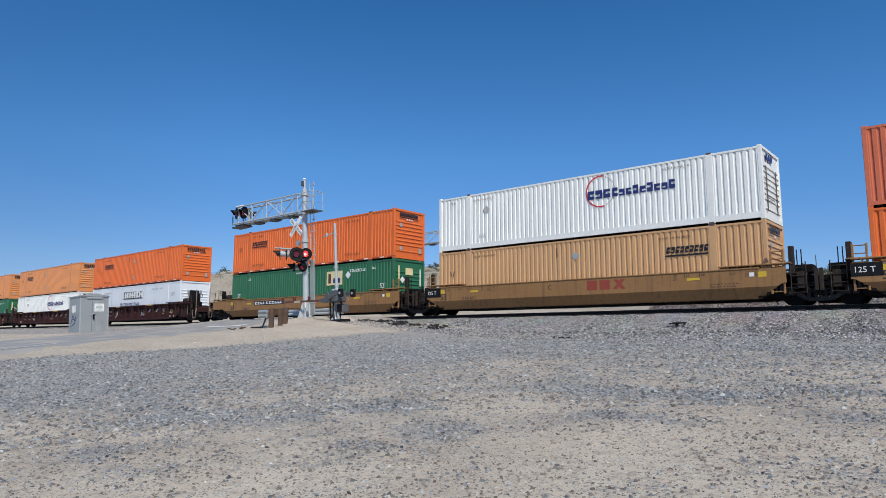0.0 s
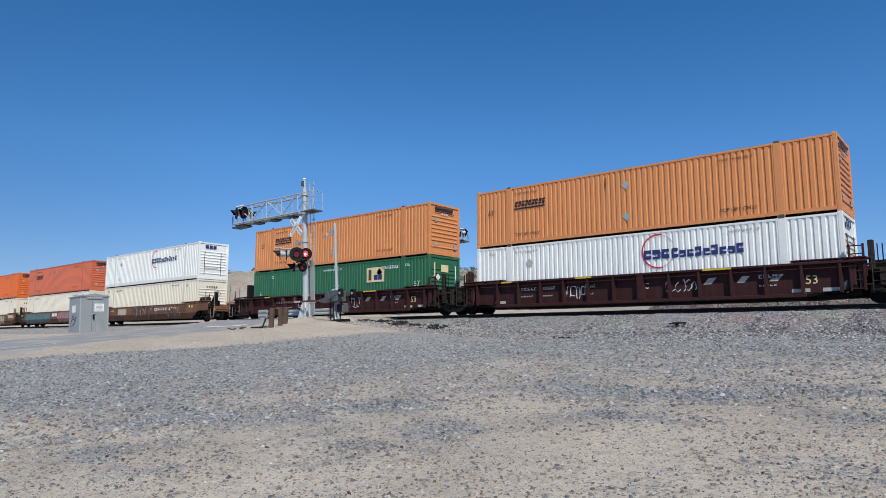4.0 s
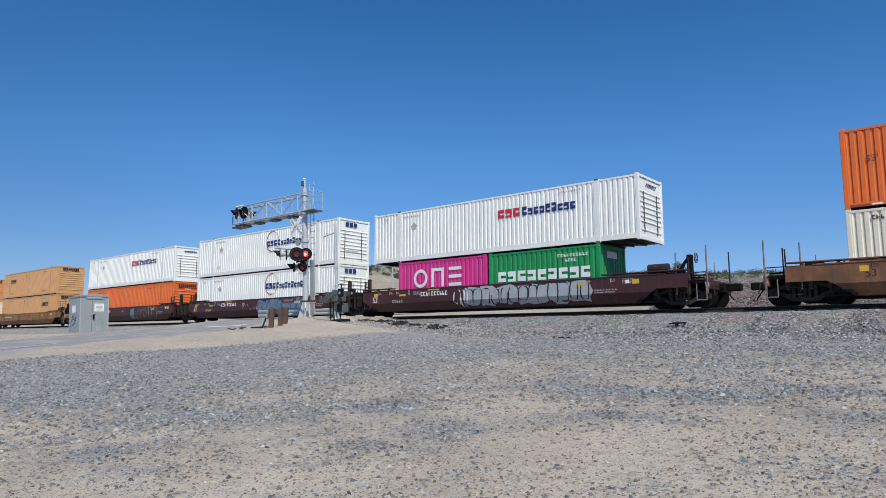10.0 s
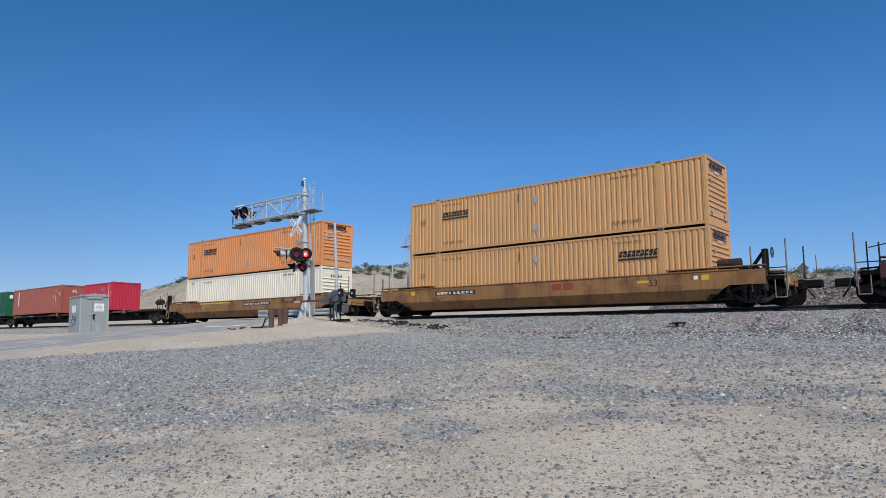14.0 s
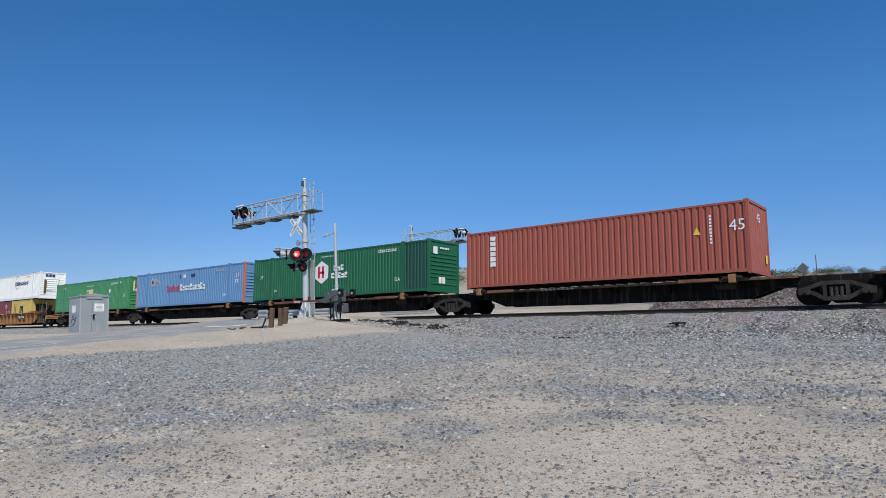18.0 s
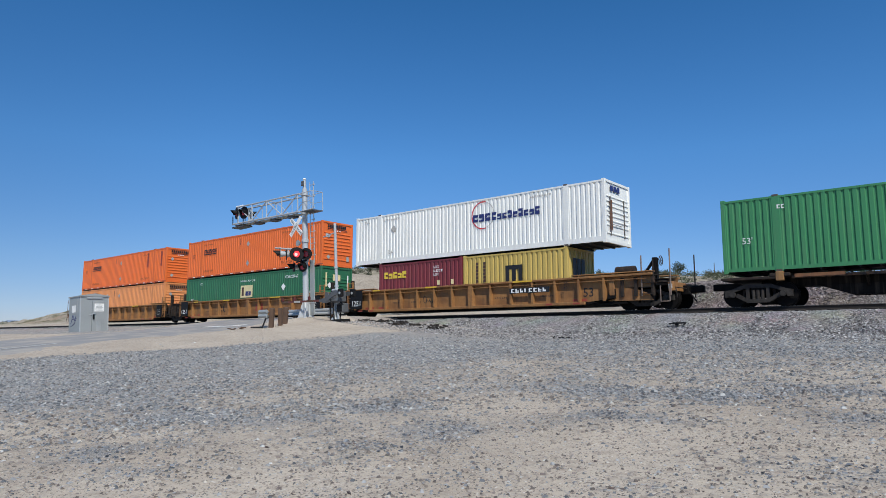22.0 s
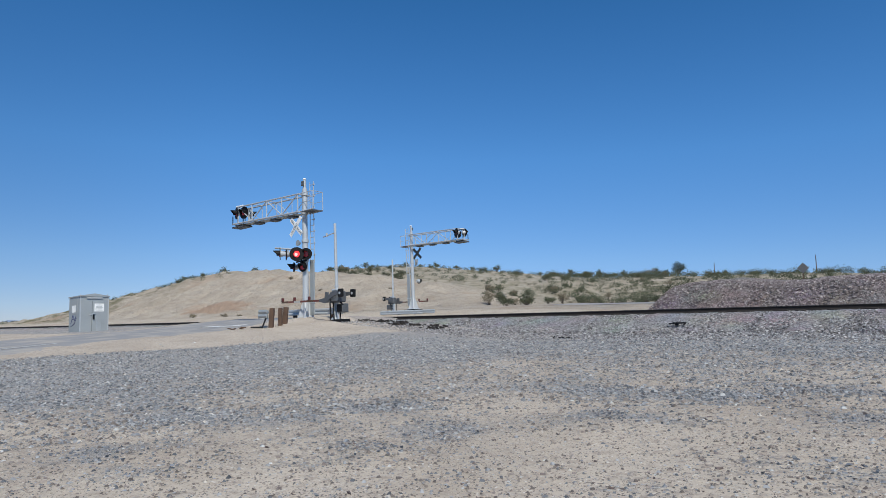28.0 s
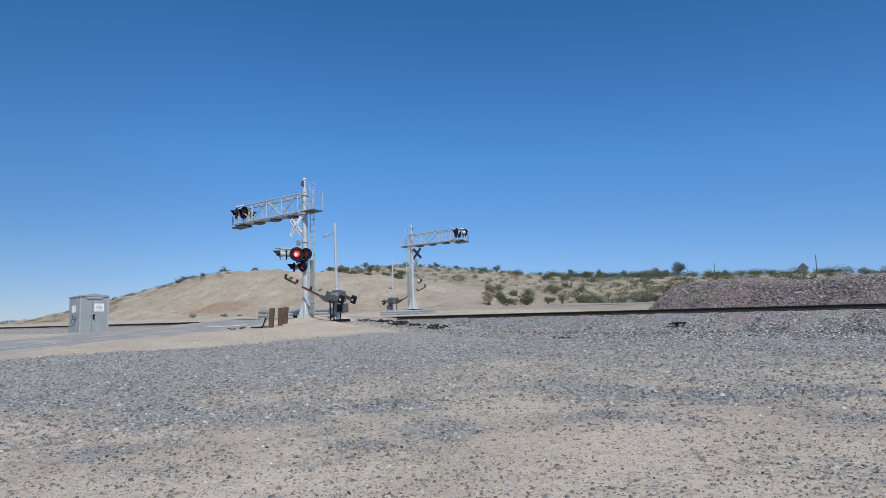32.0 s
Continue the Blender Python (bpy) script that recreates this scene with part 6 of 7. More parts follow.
def unit(centre, car, low=None, up=None):
    put(car, centre)
    for c, along, z in (low or []) + (up or []):
        put(c, along, z)


def orange(up=True, tone="orange", note="orange corrugated container with black company word", **k):
    c = container(note, tone)
    carrier_a(c, **k)
    if tone == "orange":
        dashes(c)
    return c


# first car: tan, smooth sided
car = well_car("tan smooth-sided well car, weathered", "car_tan", "joint", "coupler")
lettering(car, "53", -7.8, SIDE, 0.78, 0.42, M["black"])
load_marks(car, "black")
part("dark_panel", boxed(-8.69, -7.75, SIDE - 0.002, SIDE + 0.003, 0.9, 1.37), M["sign_black"], car)
lettering(car, "125 T", -8.62, SIDE - 0.005, 1.04, 0.28, M["logo_white"])
unit(4.78, car, [(orange(tone="orange"), 4.78, 0.39)], [(orange(tone="red_orange"), 4.78, H2)])

car = well_car("tan smooth-sided well car with large red sign", "car_tan", "joint", "joint")
lettering(car, "53", -7.8, SIDE, 0.74, 0.48, M["black"])
lettering(car, "C", -1.3, SIDE, 1.0, 0.3, M["black"])
part("dark_panel", boxed(-8.69, -7.75, SIDE - 0.002, SIDE + 0.003, 0.9, 1.37), M["sign_black"], car)
lettering(car, "125 T", -8.66, SIDE - 0.005, 1.05, 0.26, M["logo_white"])
load_marks(car, "dark_mark")
bars(car, 0.7, SIDE, 0.88, 1.2, 0.42, 2, M["brick_mark"], 0, 0.2)
part("logo", prism(bmesh.new(), [(1.9, 0.88), (2.1, 0.88), (2.5, 1.3), (2.3, 1.3)], "y", SIDE, SIDE + 0.002), M["brick_mark"], car)
part("logo", prism(bmesh.new(), [(1.95, 1.3), (2.15, 1.3), (2.5, 0.88), (2.3, 0.88)], "y", SIDE - 0.003, SIDE - 0.001), M["brick_mark"], car)
low = container("tan corrugated container with black company word", "tan")
carrier_a(low, mirrored=True, low=True, diamonds=1)
up = container("white ribbed container with navy word in a red ring", "white", rail=0.3)
carrier_b(up)
unit(-14.65, car, [(low, -14.65, 0.39)], [(up, -14.65, H2)])

car = well_car("tan smooth-sided well car with dark number panel", "car_tan", "coupler", "joint")
brake_gear(car, -1)
lettering(car, "53", -7.8, SIDE, 0.74, 0.5, M["black"])
lettering(car, "B", -1.15, SIDE, 1.0, 0.3, M["black"])
plate(car, -4.9, -1.6, 0.98, 1.26, 10)
load_marks(car, "dark_mark")
scribble(car, 4.0, 4.8, 0.95, 1.3, M["pale_mark"], 3, 3, fat=0.02)
low = container("green corrugated container with cream square sign", "green")
carrier_d(low, 2.3, 1.6)
unit(-34.15, car, [(low, -34.15, 0.39)], [(orange(), -34.15, H2)])

# second car: dark maroon, ribbed
names = (("joint", "coupler", "B"), ("joint", "joint", "C"), ("coupler", "joint", "A"))
for i, centre in enumerate((-57.6, -77.25, -96.6)):
    car = well_car("dark maroon ribbed well car with pale stencils", "car_plum", names[i][0], names[i][1], True)
    y = -1.366
    lettering(car, names[i][2], 0.7, y, 0.85, 0.34, M["logo_white"])
    lettering(car, "53", 6.75, y, 0.74, 0.44, M["logo_cream"])
    for x, w in ((-5.4, 0.9), (-4.2, 0.7), (-2.0, 0.5), (5.2, 0.8)):
        bars(car, x, y, 1.02, w, 0.14, 5, M["pale_mark"], name="number_bar")
        bars(car, x, y, 0.72, w * 0.8, 0.06, 5, M["pale_mark"], name="marking")
    for x, w in ((3.15, 0.3), (4.4, 0.28), (5.55, 0.3)):
        part("logo", prism(bmesh.new(), [(x, 0.9), (x + w, 0.9), (x + w + 0.22, 1.15), (x + 0.22, 1.15)], "y", y, y + 0.002), M["pale_mark"], car)
    for x in (-6.9, 6.3, 7.3):
        part("stencil_panel", boxed(x, x + 0.6, y, y + 0.002, 0.45, 0.58), M["pale_mark"], car)
    scribble(car, -3.2, -2.0, 0.55, 1.15, M["logo_white"], 5, 31 + i, y, 0.016)
    scribble(car, 1.6, 2.9, 0.55, 1.2, M["logo_white"], 6, 41 + i, y, 0.016)
    if i == 0:
        brake_gear(car, 1)
        part("marker_board", soft_box(9.3, 9.55, -1.2, -0.5, 1.5, 2.45, 0.02), M["sign_black"], car, "dark end board with white spots")
    if i == 2:
        part("marker_board", soft_box(-8.9, -8.7, -1.3, -0.8, 1.5, 2.45, 0.02), M["sign_black"], car, "dark end board with white spots")
        lettering(car, "125T", -8.5, y, 0.7, 0.24, M["logo_white"])
    if i == 0:
        low = container("smooth white container with black block sign and navy words", "white_clean", sides="smooth")
        b = bars(low, -1.6, FACE, 1.72, 3.5, 0.62, 6, M["black"], 0.0, 0.06, heights=(1, 1, 1, 1, 0.8))
        bars(low, -1.42, FACE - 0.004, 1.8, 3.5, 0.5, 8, M["logo_white"], 0.0, 0.35, name="logo_face")
        lettering(low, "INTERMODAL", -2.2, FACE, 1.1, 0.46, M["navy"], 1.28)
        lettering(low, "53FT", 6.6, FACE, 1.75, 0.38, M["grey_mark"])
        lettering(low, "STACK LIMIT 2 HIGH", 3.4, FACE, 2.35, 0.2, M["grey_mark"])
        lettering(low, "STACK LIMIT 2 HIGH", -5.6, FACE, 2.35, 0.17, M["grey_mark"])
        for x in (-4.0, -2.0, 0.0, 2.0, 4.0):
            part("panel_seam", boxed(x, x + 0.012, FACE + 0.015, FACE + 0.024, 0.3, 2.75), M["grey_mark"], low)
        end_bars(low, -0.7, 16.154 / 2 + 0.004, 1.9, 1.3, 0.3, 6, M["grey_mark"])
        up = orange()
    elif i == 1:
        low = container("white ribbed container with navy word in a red ring", "white", rail=0.3)
        carrier_b(low)
        up = orange(tone="faded_orange", note="faded orange corrugated container with black company word")
    else:
        low = container("green corrugated container with cream square sign", "green")
        carrier_d(low, 3.2, 1.6)
        up = orange(tone="faded_orange", note="faded orange corrugated container with black company word")
    unit(centre, car, [(low, centre, 0.39)], [(up, centre, H2)])

# third car: rusty brown with sprayed lettering
car = well_car("rusty brown well car covered in sprayed lettering", "car_brown", "joint", "coupler")
brake_gear(car, 1)
part("patch", boxed(-4.5, -2.9, SIDE - 0.001, SIDE + 0.002, 0.75, 1.25), M["spray_cream"], car, "pale painted-over patch")
scribble(car, -1.6, 2.0, 0.34, 1.36, M["black"], 7, 51, fat=0.06)
scribble(car, -1.5, 2.1, 0.34, 1.36, M["pale_mark"], 6, 52, fat=0.025)
bars(car, 2.1, SIDE - 0.003, 0.98, 2.95, 0.2, 10, M["logo_white"], name="number_bar")
scribble(car, 4.0, 6.2, 0.34, 1.36, M["pale_mark"], 5, 53, fat=0.02)
scribble(car, 3.3, 5.4, 0.34, 1.36, M["black"], 4, 54, fat=0.05)
lettering(car, "53", -7.9, SIDE, 0.78, 0.4, M["black"])
load_marks(car, "black")
low = container("plain cream ribbed container, dusty", "cream", rail=0.2)
cream_marks(low)
up = container("white ribbed container with navy word in a red arc", "white", rail=0.3)
carrier_b(up, False)
unit(-120.2, car, [(low, -120.2, 0.39)], [(up, -120.2, H2)])

car = well_car("brown well car with teal and pink sprayed lettering", "car_brown", "joint", "joint")
blob_panel(car, -7.3, -0.5, 0.34, 1.37, M["spray_teal"], 6, 61)
scribble(car, -7.3, -0.5, 0.34, 1.37, M["black"], 12, 62, SIDE - 0.003, 0.025)
scribble(car, -7.2, -0.6, 0.34, 1.34, M["spray_cream"], 9, 65, SIDE - 0.008, 0.014)
bars(car, 0.0, SIDE - 0.003, 0.92, 1.3, 0.32, 2, M["logo_white"], 0.1, 0.1)
blob_panel(car, 1.4, 7.6, 0.34, 1.37, M["spray_pink"], 6, 63)
scribble(car, 1.4, 7.6, 0.34, 1.37, M["maroon"], 11, 64, SIDE - 0.003, 0.03)
scribble(car, 1.5, 7.5, 0.34, 1.34, M["spray_cream"], 8, 66, SIDE - 0.008, 0.013)
part("dark_panel", boxed(-8.69, -7.75, SIDE - 0.002, SIDE + 0.003, 0.9, 1.37), M["sign_black"], car)
lettering(car, "125 T", -8.66, SIDE - 0.005, 1.05, 0.26, M["logo_white"])
low = container("plain cream ribbed container, dusty", "cream", rail=0.2)
cream_marks(low)
unit(-139.55, car, [(low, -139.55, 0.39)], [(orange(tone="red_orange", note="dull red-orange corrugated container with black company word", diamonds=1), -139.55, H2)])

car = well_car("rusty brown well car with pale painted-over letters", "car_brown", "coupler", "joint")
plate(car, -4.75, -1.65, 0.98, 1.16, 10)
scribble(car, -4.0, -2.5, 1.18, 1.37, M["pale_mark"], 5, 70, fat=0.02)
scribble(car, -1.55, -0.2, 0.85, 1.37, M["spray_teal"], 5, 71, fat=0.05)
blob_panel(car, 0.6, 1.7, 0.34, 1.36, M["spray_cream"], 1, 72)
blob_panel(car, 2.3, 5.3, 0.34, 1.36, M["spray_cream"], 3, 73)
blob_panel(car, 6.6, 8.4, 0.95, 1.36, M["spray_cream"], 2, 74)
scribble(car, 2.2, 5.4, 0.34, 1.36, M["car_brown"], 6, 75, SIDE - 0.003, 0.035)
lettering(car, "53", -7.6, SIDE, 0.88, 0.36, M["black"])
load_marks(car, "black")
low = container("plain cream ribbed container, dusty", "cream", rail=0.2)
cream_marks(low)
unit(-159.15, car, [(low, -159.15, 0.39)], [(orange(), -159.15, H2)])

# fourth car: dark maroon, smooth, white numbers
for i, (centre, le, ri) in enumerate(((-182.85, "joint", "coupler"), (-202.15, "joint", "joint"), (-221.95, "coupler", "joint"))):
    car = well_car("glossy dark maroon smooth-sided well car with white number", "car_maroon", le, ri)
    lettering(car, "53", -7.9 - (0.1 if i else 0), SIDE, 0.76, 0.44, M["logo_white"])
    bars(car, -4.2, SIDE - 0.002, 1.02, 1.9, 0.22, 10, M["logo_white"], name="number_bar")
    part("yellow_patch", boxed(-3.7, -2.9, SIDE - 0.002, SIDE, 1.3, 1.36), M["yellow"], car, "yellow paint patch")
    load_marks(car, "pale_mark")
    if i == 0:
        brake_gear(car, 1)
        blob_panel(car, -1.2, 5.8, 0.34, 1.37, M["spray_grey"], 7, 81)
        scribble(car, -1.2, 5.8, 0.34, 1.37, M["black"], 13, 82, SIDE - 0.003, 0.028)
        scribble(car, -1.9, -1.0, 0.34, 1.37, M["logo_white"], 4, 83, SIDE - 0.006, 0.03)
        one = container("magenta corrugated sea container with white block sign", "magenta", 6.058, SMALL, "sea", group="sea containers")
        for k in range(3):
            x = -1.8 + k * 1.2
            if k == 0:
                part("logo", ring(x + 0.42, FACE, 1.6, 0.5, 0.17, 0, math.tau, 28), M["logo_white"], one, "white ring")
            elif k == 1:
                bm = boxed(x, x + 0.17, FACE, FACE + 0.002, 1.1, 2.1); box(bm, x + 0.7, x + 0.87, FACE, FACE + 0.002, 1.1, 2.1); box(bm, x + 0.17, x + 0.7, FACE, FACE + 0.002, 1.93, 2.1)
                part("logo", bm, M["logo_white"], one, "white block shape")
            else:
                bm = bmesh.new()
                for z in (1.1, 1.52, 1.93):
                    box(bm, x, x + 0.85, FACE, FACE + 0.002, z, z + 0.17)
                part("logo", bm, M["logo_white"], one, "white level bars")
        eve = container("bright green corrugated sea container with white block word", "bright_green", 6.058, SMALL, "sea", group="sea containers")
        bars(eve, -2.45, FACE, 1.12, 5.1, 0.5, 9, M["logo_white"], 0, 0.2)
        bars(eve, 0.9, FACE, 2.1, 1.6, 0.14, 10, M["logo_white"], name="marking")
        bars(eve, 1.3, FACE, 1.88, 0.6, 0.14, 4, M["logo_white"], name="marking")
        end_bars(eve, -0.6, 6.058 / 2 + 0.004, 2.0, 1.2, 0.3, 1, M["logo_white"])
        up = container("white ribbed container with red and navy company word", "white", rail=0.3)
        carrier_c(up)
        unit(centre, car, [(one, -185.92, 0.39), (eve, -179.7, 0.39)], [(up, -182.85, H20)])
    elif i == 1:
        lettering(car, "C", -1.6, SIDE, 1.0, 0.28, M["logo_white"])
        blob_panel(car, 0.2, 5.0, 0.34, 1.37, M["spray_blue"], 5, 84)
        scribble(car, 0.2, 5.0, 0.34, 1.37, M["navy"], 9, 85, SIDE - 0.003, 0.03)
        r = random.Random(3)
        dots = bmesh.new()
        for _ in range(60):
            x, z = -1.6 + 7.4 * r.random(), 0.72 + 0.5 * r.random() ** 2
            prism(dots, [(x + 0.06 * math.cos(a), z + 0.06 * math.sin(a)) for a in (0.0, 1.05, 2.1, 3.15, 4.2, 5.25)], "y", SIDE - 0.006, SIDE - 0.005)
        tagged(part("graffiti", dots, M["spray_pink"], car, "sprayed pink dots"), kind="stuff")
        low = container("white ribbed container with navy word in a red ring", "white", rail=0.3)
        carrier_b(low)
        up = container("white ribbed container with navy word in a red ring", "white", rail=0.3)
        carrier_b(up)
        unit(centre, car, [(low, centre, 0.39)], [(up, centre, H2)])
    else:
        lettering(car, "A", 0.0, SIDE, 1.0, 0.28, M["logo_white"])
        scribble(car, 2.4, 6.2, 0.34, 1.37, M["pale_mark"], 8, 86, fat=0.018)
        blob_panel(car, 1.5, 2.2, 0.34, 1.3, M["spray_teal"], 1, 87)
        part("end_board", soft_box(-9.4, -9.2, -1.2, -0.85, 1.5, 2.2, 0.02), M["car_maroon"], car)
        part("hand_loop", tubed((-9.3, -1.3, 2.1), (-10.4, -1.3, 1.9), 0.02, 6), M["grime"], car)
        up = container("white ribbed container with red and navy company word", "white", rail=0.3)
        carrier_c(up)
        unit(centre, car, [(orange(low=True, diamonds=1), centre, 0.39)], [(up, centre, H2)])

# two single well cars, ochre
car = well_car("ochre smooth-sided well car with dark number panel", "car_ochre", "coupler", "coupler")
brake_gear(car, 1)
plate(car, -6.0, -3.4, 1.0, 1.2, 9)
lettering(car, "53", 5.6, SIDE, 0.92, 0.4, M["black"])
bars(car, 1.0, SIDE, 0.95, 1.2, 0.3, 2, M["brick_mark"], 0, 0.2)
load_marks(car, "dark_mark")
low = container("ochre corrugated container with black company word", "ochre")
carrier_a(low, mirrored=True, low=True, diamonds=1)
up = container("ochre corrugated container with black company word", "ochre")
carrier_a(up)
unit(-245.7, car, [(low, -245.7, 0.39)], [(up, -245.7, H2)])
car = well_car("ochre smooth-sided well car, dusty", "car_ochre", "coupler", "coupler")
plate(car, 0.2, 3.2, 1.0, 1.2, 9)
scribble(car, -5.2, -4.3, 0.8, 1.2, M["pale_mark"], 4, 91, fat=0.02)
part("yellow_patch", boxed(-5.5, -1.6, SIDE - 0.002, SIDE, 1.24, 1.34), M["yellow"], car, "yellow paint band")
bars(car, -6.8, SIDE, 0.95, 1.6, 0.3, 2, M["brick_mark"], 0, 0.2)
low = container("plain cream ribbed container, dusty", "cream", rail=0.2)
cream_marks(low)
unit(-269.45, car, [(low, -269.45, 0.39)], [(orange(tone="faded_orange", note="faded orange corrugated container with black company word"), -269.45, H2)])

# spine car of five platforms
SP = 1.26
car = spine_car("dark rusty spine car platform with a single red box", 19.0, -299.4 + 291.0, -282.6 + 291.0, 3.0)
truck(car, -282.6 + 291.0)
part("end_deck", soft_box(7.4, 9.9, -1.3, 1.3, 1.0, 1.1, 0.01), M["grime"], car)
part("coupler", soft_box(9.8, 10.4, -0.13, 0.13, 0.7, 0.98, 0.04), M["black_steel"], car)
for a, t in ((9.0, 1.9), (9.8, 1.9), (9.4, 2.2)):
    part("grab_post", tubed((a, -1.3, 0.6), (a, -1.3, t), 0.025, 6), M["grime"], car)
part("handrail", tubed((9.0, -1.3, 1.9), (9.8, -1.3, 1.9), 0.022, 6), M["grime"], car)
brake_gear(car, 1)
part("deck_plate", soft_box(5.6, 8.2, -1.2, -0.5, 1.1, 1.2, 0.01), M["rust_edge"], car)
part("walk_board", boxed(4.2, 6.4, -1.3, -0.7, 1.08, 1.12), M["car_brown"], car)
put(car, -291.0)
red = container("crimson corrugated sea container with white block word", "red", 6.058, SMALL, "sea", group="sea containers")
bars(red, -1.35, FACE, 1.02, 0.62, 0.62, 1, M["logo_white"], 0, 0.1)
bars(red, -0.45, FACE, 1.06, 2.2, 0.44, 4, M["logo_white"], 0, 0.3)
part("diamond_placard", diamond(1.0, FACE, 1.95, 0.2), M["grey_mark"], red)
bars(red, 2.25, FACE, 2.45, 0.1, 1.6, 12, M["logo_white"], name="marking", upright=True)
bars(red, 2.6, FACE, 1.7, 0.12, 0.35, 2, M["logo_yellow"], name="marking", upright=True)
put(red, -293.55, SP)
specs = (
    (-308.94, 13.716, -317.0, -299.4, 6.1, "brick_red"),
    (-326.45, 16.154, -335.1, -317.0, 6.1, "deep_green"),
    (-343.75, 16.154, -352.5, -335.1, 6.1, "blue"),
    (-361.25, 16.154, -368.2, -352.5, 6.1, "light_green"),
)
for i, (c0, L, a, b, sup, tone) in enumerate(specs):
    car = spine_car("dark rusty spine car platform under a single box", L, a - c0, b - c0, sup)
    put(car, c0)
    if i == 0:
        c = container("brown-red corrugated sea container with white lettering", tone, L, BIG, "sea", group="sea containers")
        bars(c, -5.36, FACE, 2.56, 0.32, 1.55, 6, M["logo_white"], upright=True)
        lettering(c, "45", 6.1, FACE, 1.7, 0.62, M["logo_white"])
        bars(c, 5.35, FACE, 2.4, 0.09, 1.2, 9, M["logo_white"], name="marking", upright=True)
        part("warning_label", prism(bmesh.new(), [(4.7, 1.65), (5.0, 1.65), (4.85, 1.95)], "y", FACE, FACE + 0.002), M["logo_yellow"], c)
        t = lettering(c, "45", 0, 0, 0, 0.5, M["logo_white"])
        t.matrix_basis = Matrix.Translation((L / 2 + 0.004, -0.3, 2.1)) @ Matrix.Rotation(math.pi / 2, 4, "Z")
        end_bars(c, 0.7, L / 2 + 0.004, 0.5, 0.25, 0.35, 1, M["logo_yellow"], 0.0, name="marking")
    elif i == 1:
        c = container("deep green corrugated container with white hexagon sign", tone, last="teal_green")
        x = -0.82
        part("logo_hexagon", prism(bmesh.new(), [(x + 0.72 * math.sin(k * math.pi / 3), 1.58 + 0.72 * math.cos(k * math.pi / 3)) for k in range(6)], "y", FACE, FACE + 0.002), M["logo_white"], c, "white hexagon")
        bars(c, x - 0.36, FACE - 0.004, 1.22, 0.76, 0.74, 2, M["logo_red"], 0, 0.45, name="logo_shape")
        part("logo_shape", boxed(x - 0.2, x + 0.25, FACE - 0.004, FACE - 0.002, 1.5, 1.64), M["logo_red"], c)
        bars(c, 0.3, FACE, 1.6, 0.95, 0.36, 3, M["logo_white"], heights=(1, 0.7, 1))
        bars(c, 0.1, FACE, 1.15, 1.5, 0.34, 5, M["logo_white"], heights=(1, 0.75))
        lettering(c, "WARNING HIGH CUBE", -0.9, FACE, 2.5, 0.14, M["logo_white"])
        lettering(c, "53'", -7.3, FACE, 1.5, 0.3, M["logo_white"])
        bars(c, 4.2, FACE, 2.4, 1.5, 0.17, 10, M["logo_white"], name="marking")
        lettering(c, "DA", 5.5, FACE, 0.7, 0.3, M["logo_white"])
        lettering(c, "DA", -5.7, FACE, 0.55, 0.25, M["logo_white"])
        e = L / 2 + 0.004
        end_bars(c, -0.95, e, 2.1, 0.35, 0.4, 1, M["logo_white"], 0.0)
        end_bars(c, -0.4, e, 2.4, 0.8, 0.1, 6, M["logo_white"], name="marking")
        end_bars(c, -0.5, e, 0.5, 0.6, 0.35, 2, M["logo_white"], name="marking")
    elif i == 2:
        c = container("faded blue corrugated container with red corner posts", tone, post_colour="red_orange")
        part("logo_disc", disc(-5.2, FACE, 2.08, 0.36), M["pale_mark"], c, "pale round sign")
        part("logo_disc", diamond(-5.2, FACE - 0.004, 2.08, 0.22), M["navy"], c)
        for k in range(6):
            part("logo_stripe", boxed(-4.8, -3.9 - 0.03 * k, FACE, FACE + 0.002, 1.8 + k * 0.1, 1.85 + k * 0.1), M["pale_mark"], c)
        bars(c, -2.8, FACE, 1.22, 2.0, 0.42, 7, M["logo_red"], 0, 0.2, heights=(1.1, 0.8, 0.8))
        bars(c, -0.72, FACE, 1.2, 3.7, 0.44, 10, M["logo_white"], 0, 0.2, heights=(1.15, 0.85, 0.85, 0.85))
        lettering(c, "53", 6.95, FACE, 1.8, 0.5, M["logo_white"])
        bars(c, 6.95, FACE, 1.45, 0.45, 0.25, 2, M["logo_white"], name="marking")
        bars(c, 4.4, FACE, 2.4, 1.3, 0.14, 9, M["pale_mark"], name="marking")
        for x, w, mm in ((-0.3, 0.35, "logo_white"), (0.85, 0.6, "navy"), (-0.9, 0.2, "navy")):
            part("patch", boxed(x, x + w, FACE, FACE + 0.002, 2.2, 2.45), M[mm], c)
        lettering(c, "DA", 5.4, FACE, 0.55, 0.3, M["logo_white"])
    else:
        c = container("light green corrugated container with cream square sign", tone)
        carrier_d(c)
    put(c, c0, SP)
    if i == 3:
        end = TRAIN[-2][0]
        part("end_deck", soft_box(-8.2, -6.2, -1.3, 1.3, 1.0, 1.1, 0.01), M["grime"], end)
        part("coupler", soft_box(-8.9, -8.1, -0.13, 0.13, 0.7, 0.98, 0.04), M["black_steel"], end)

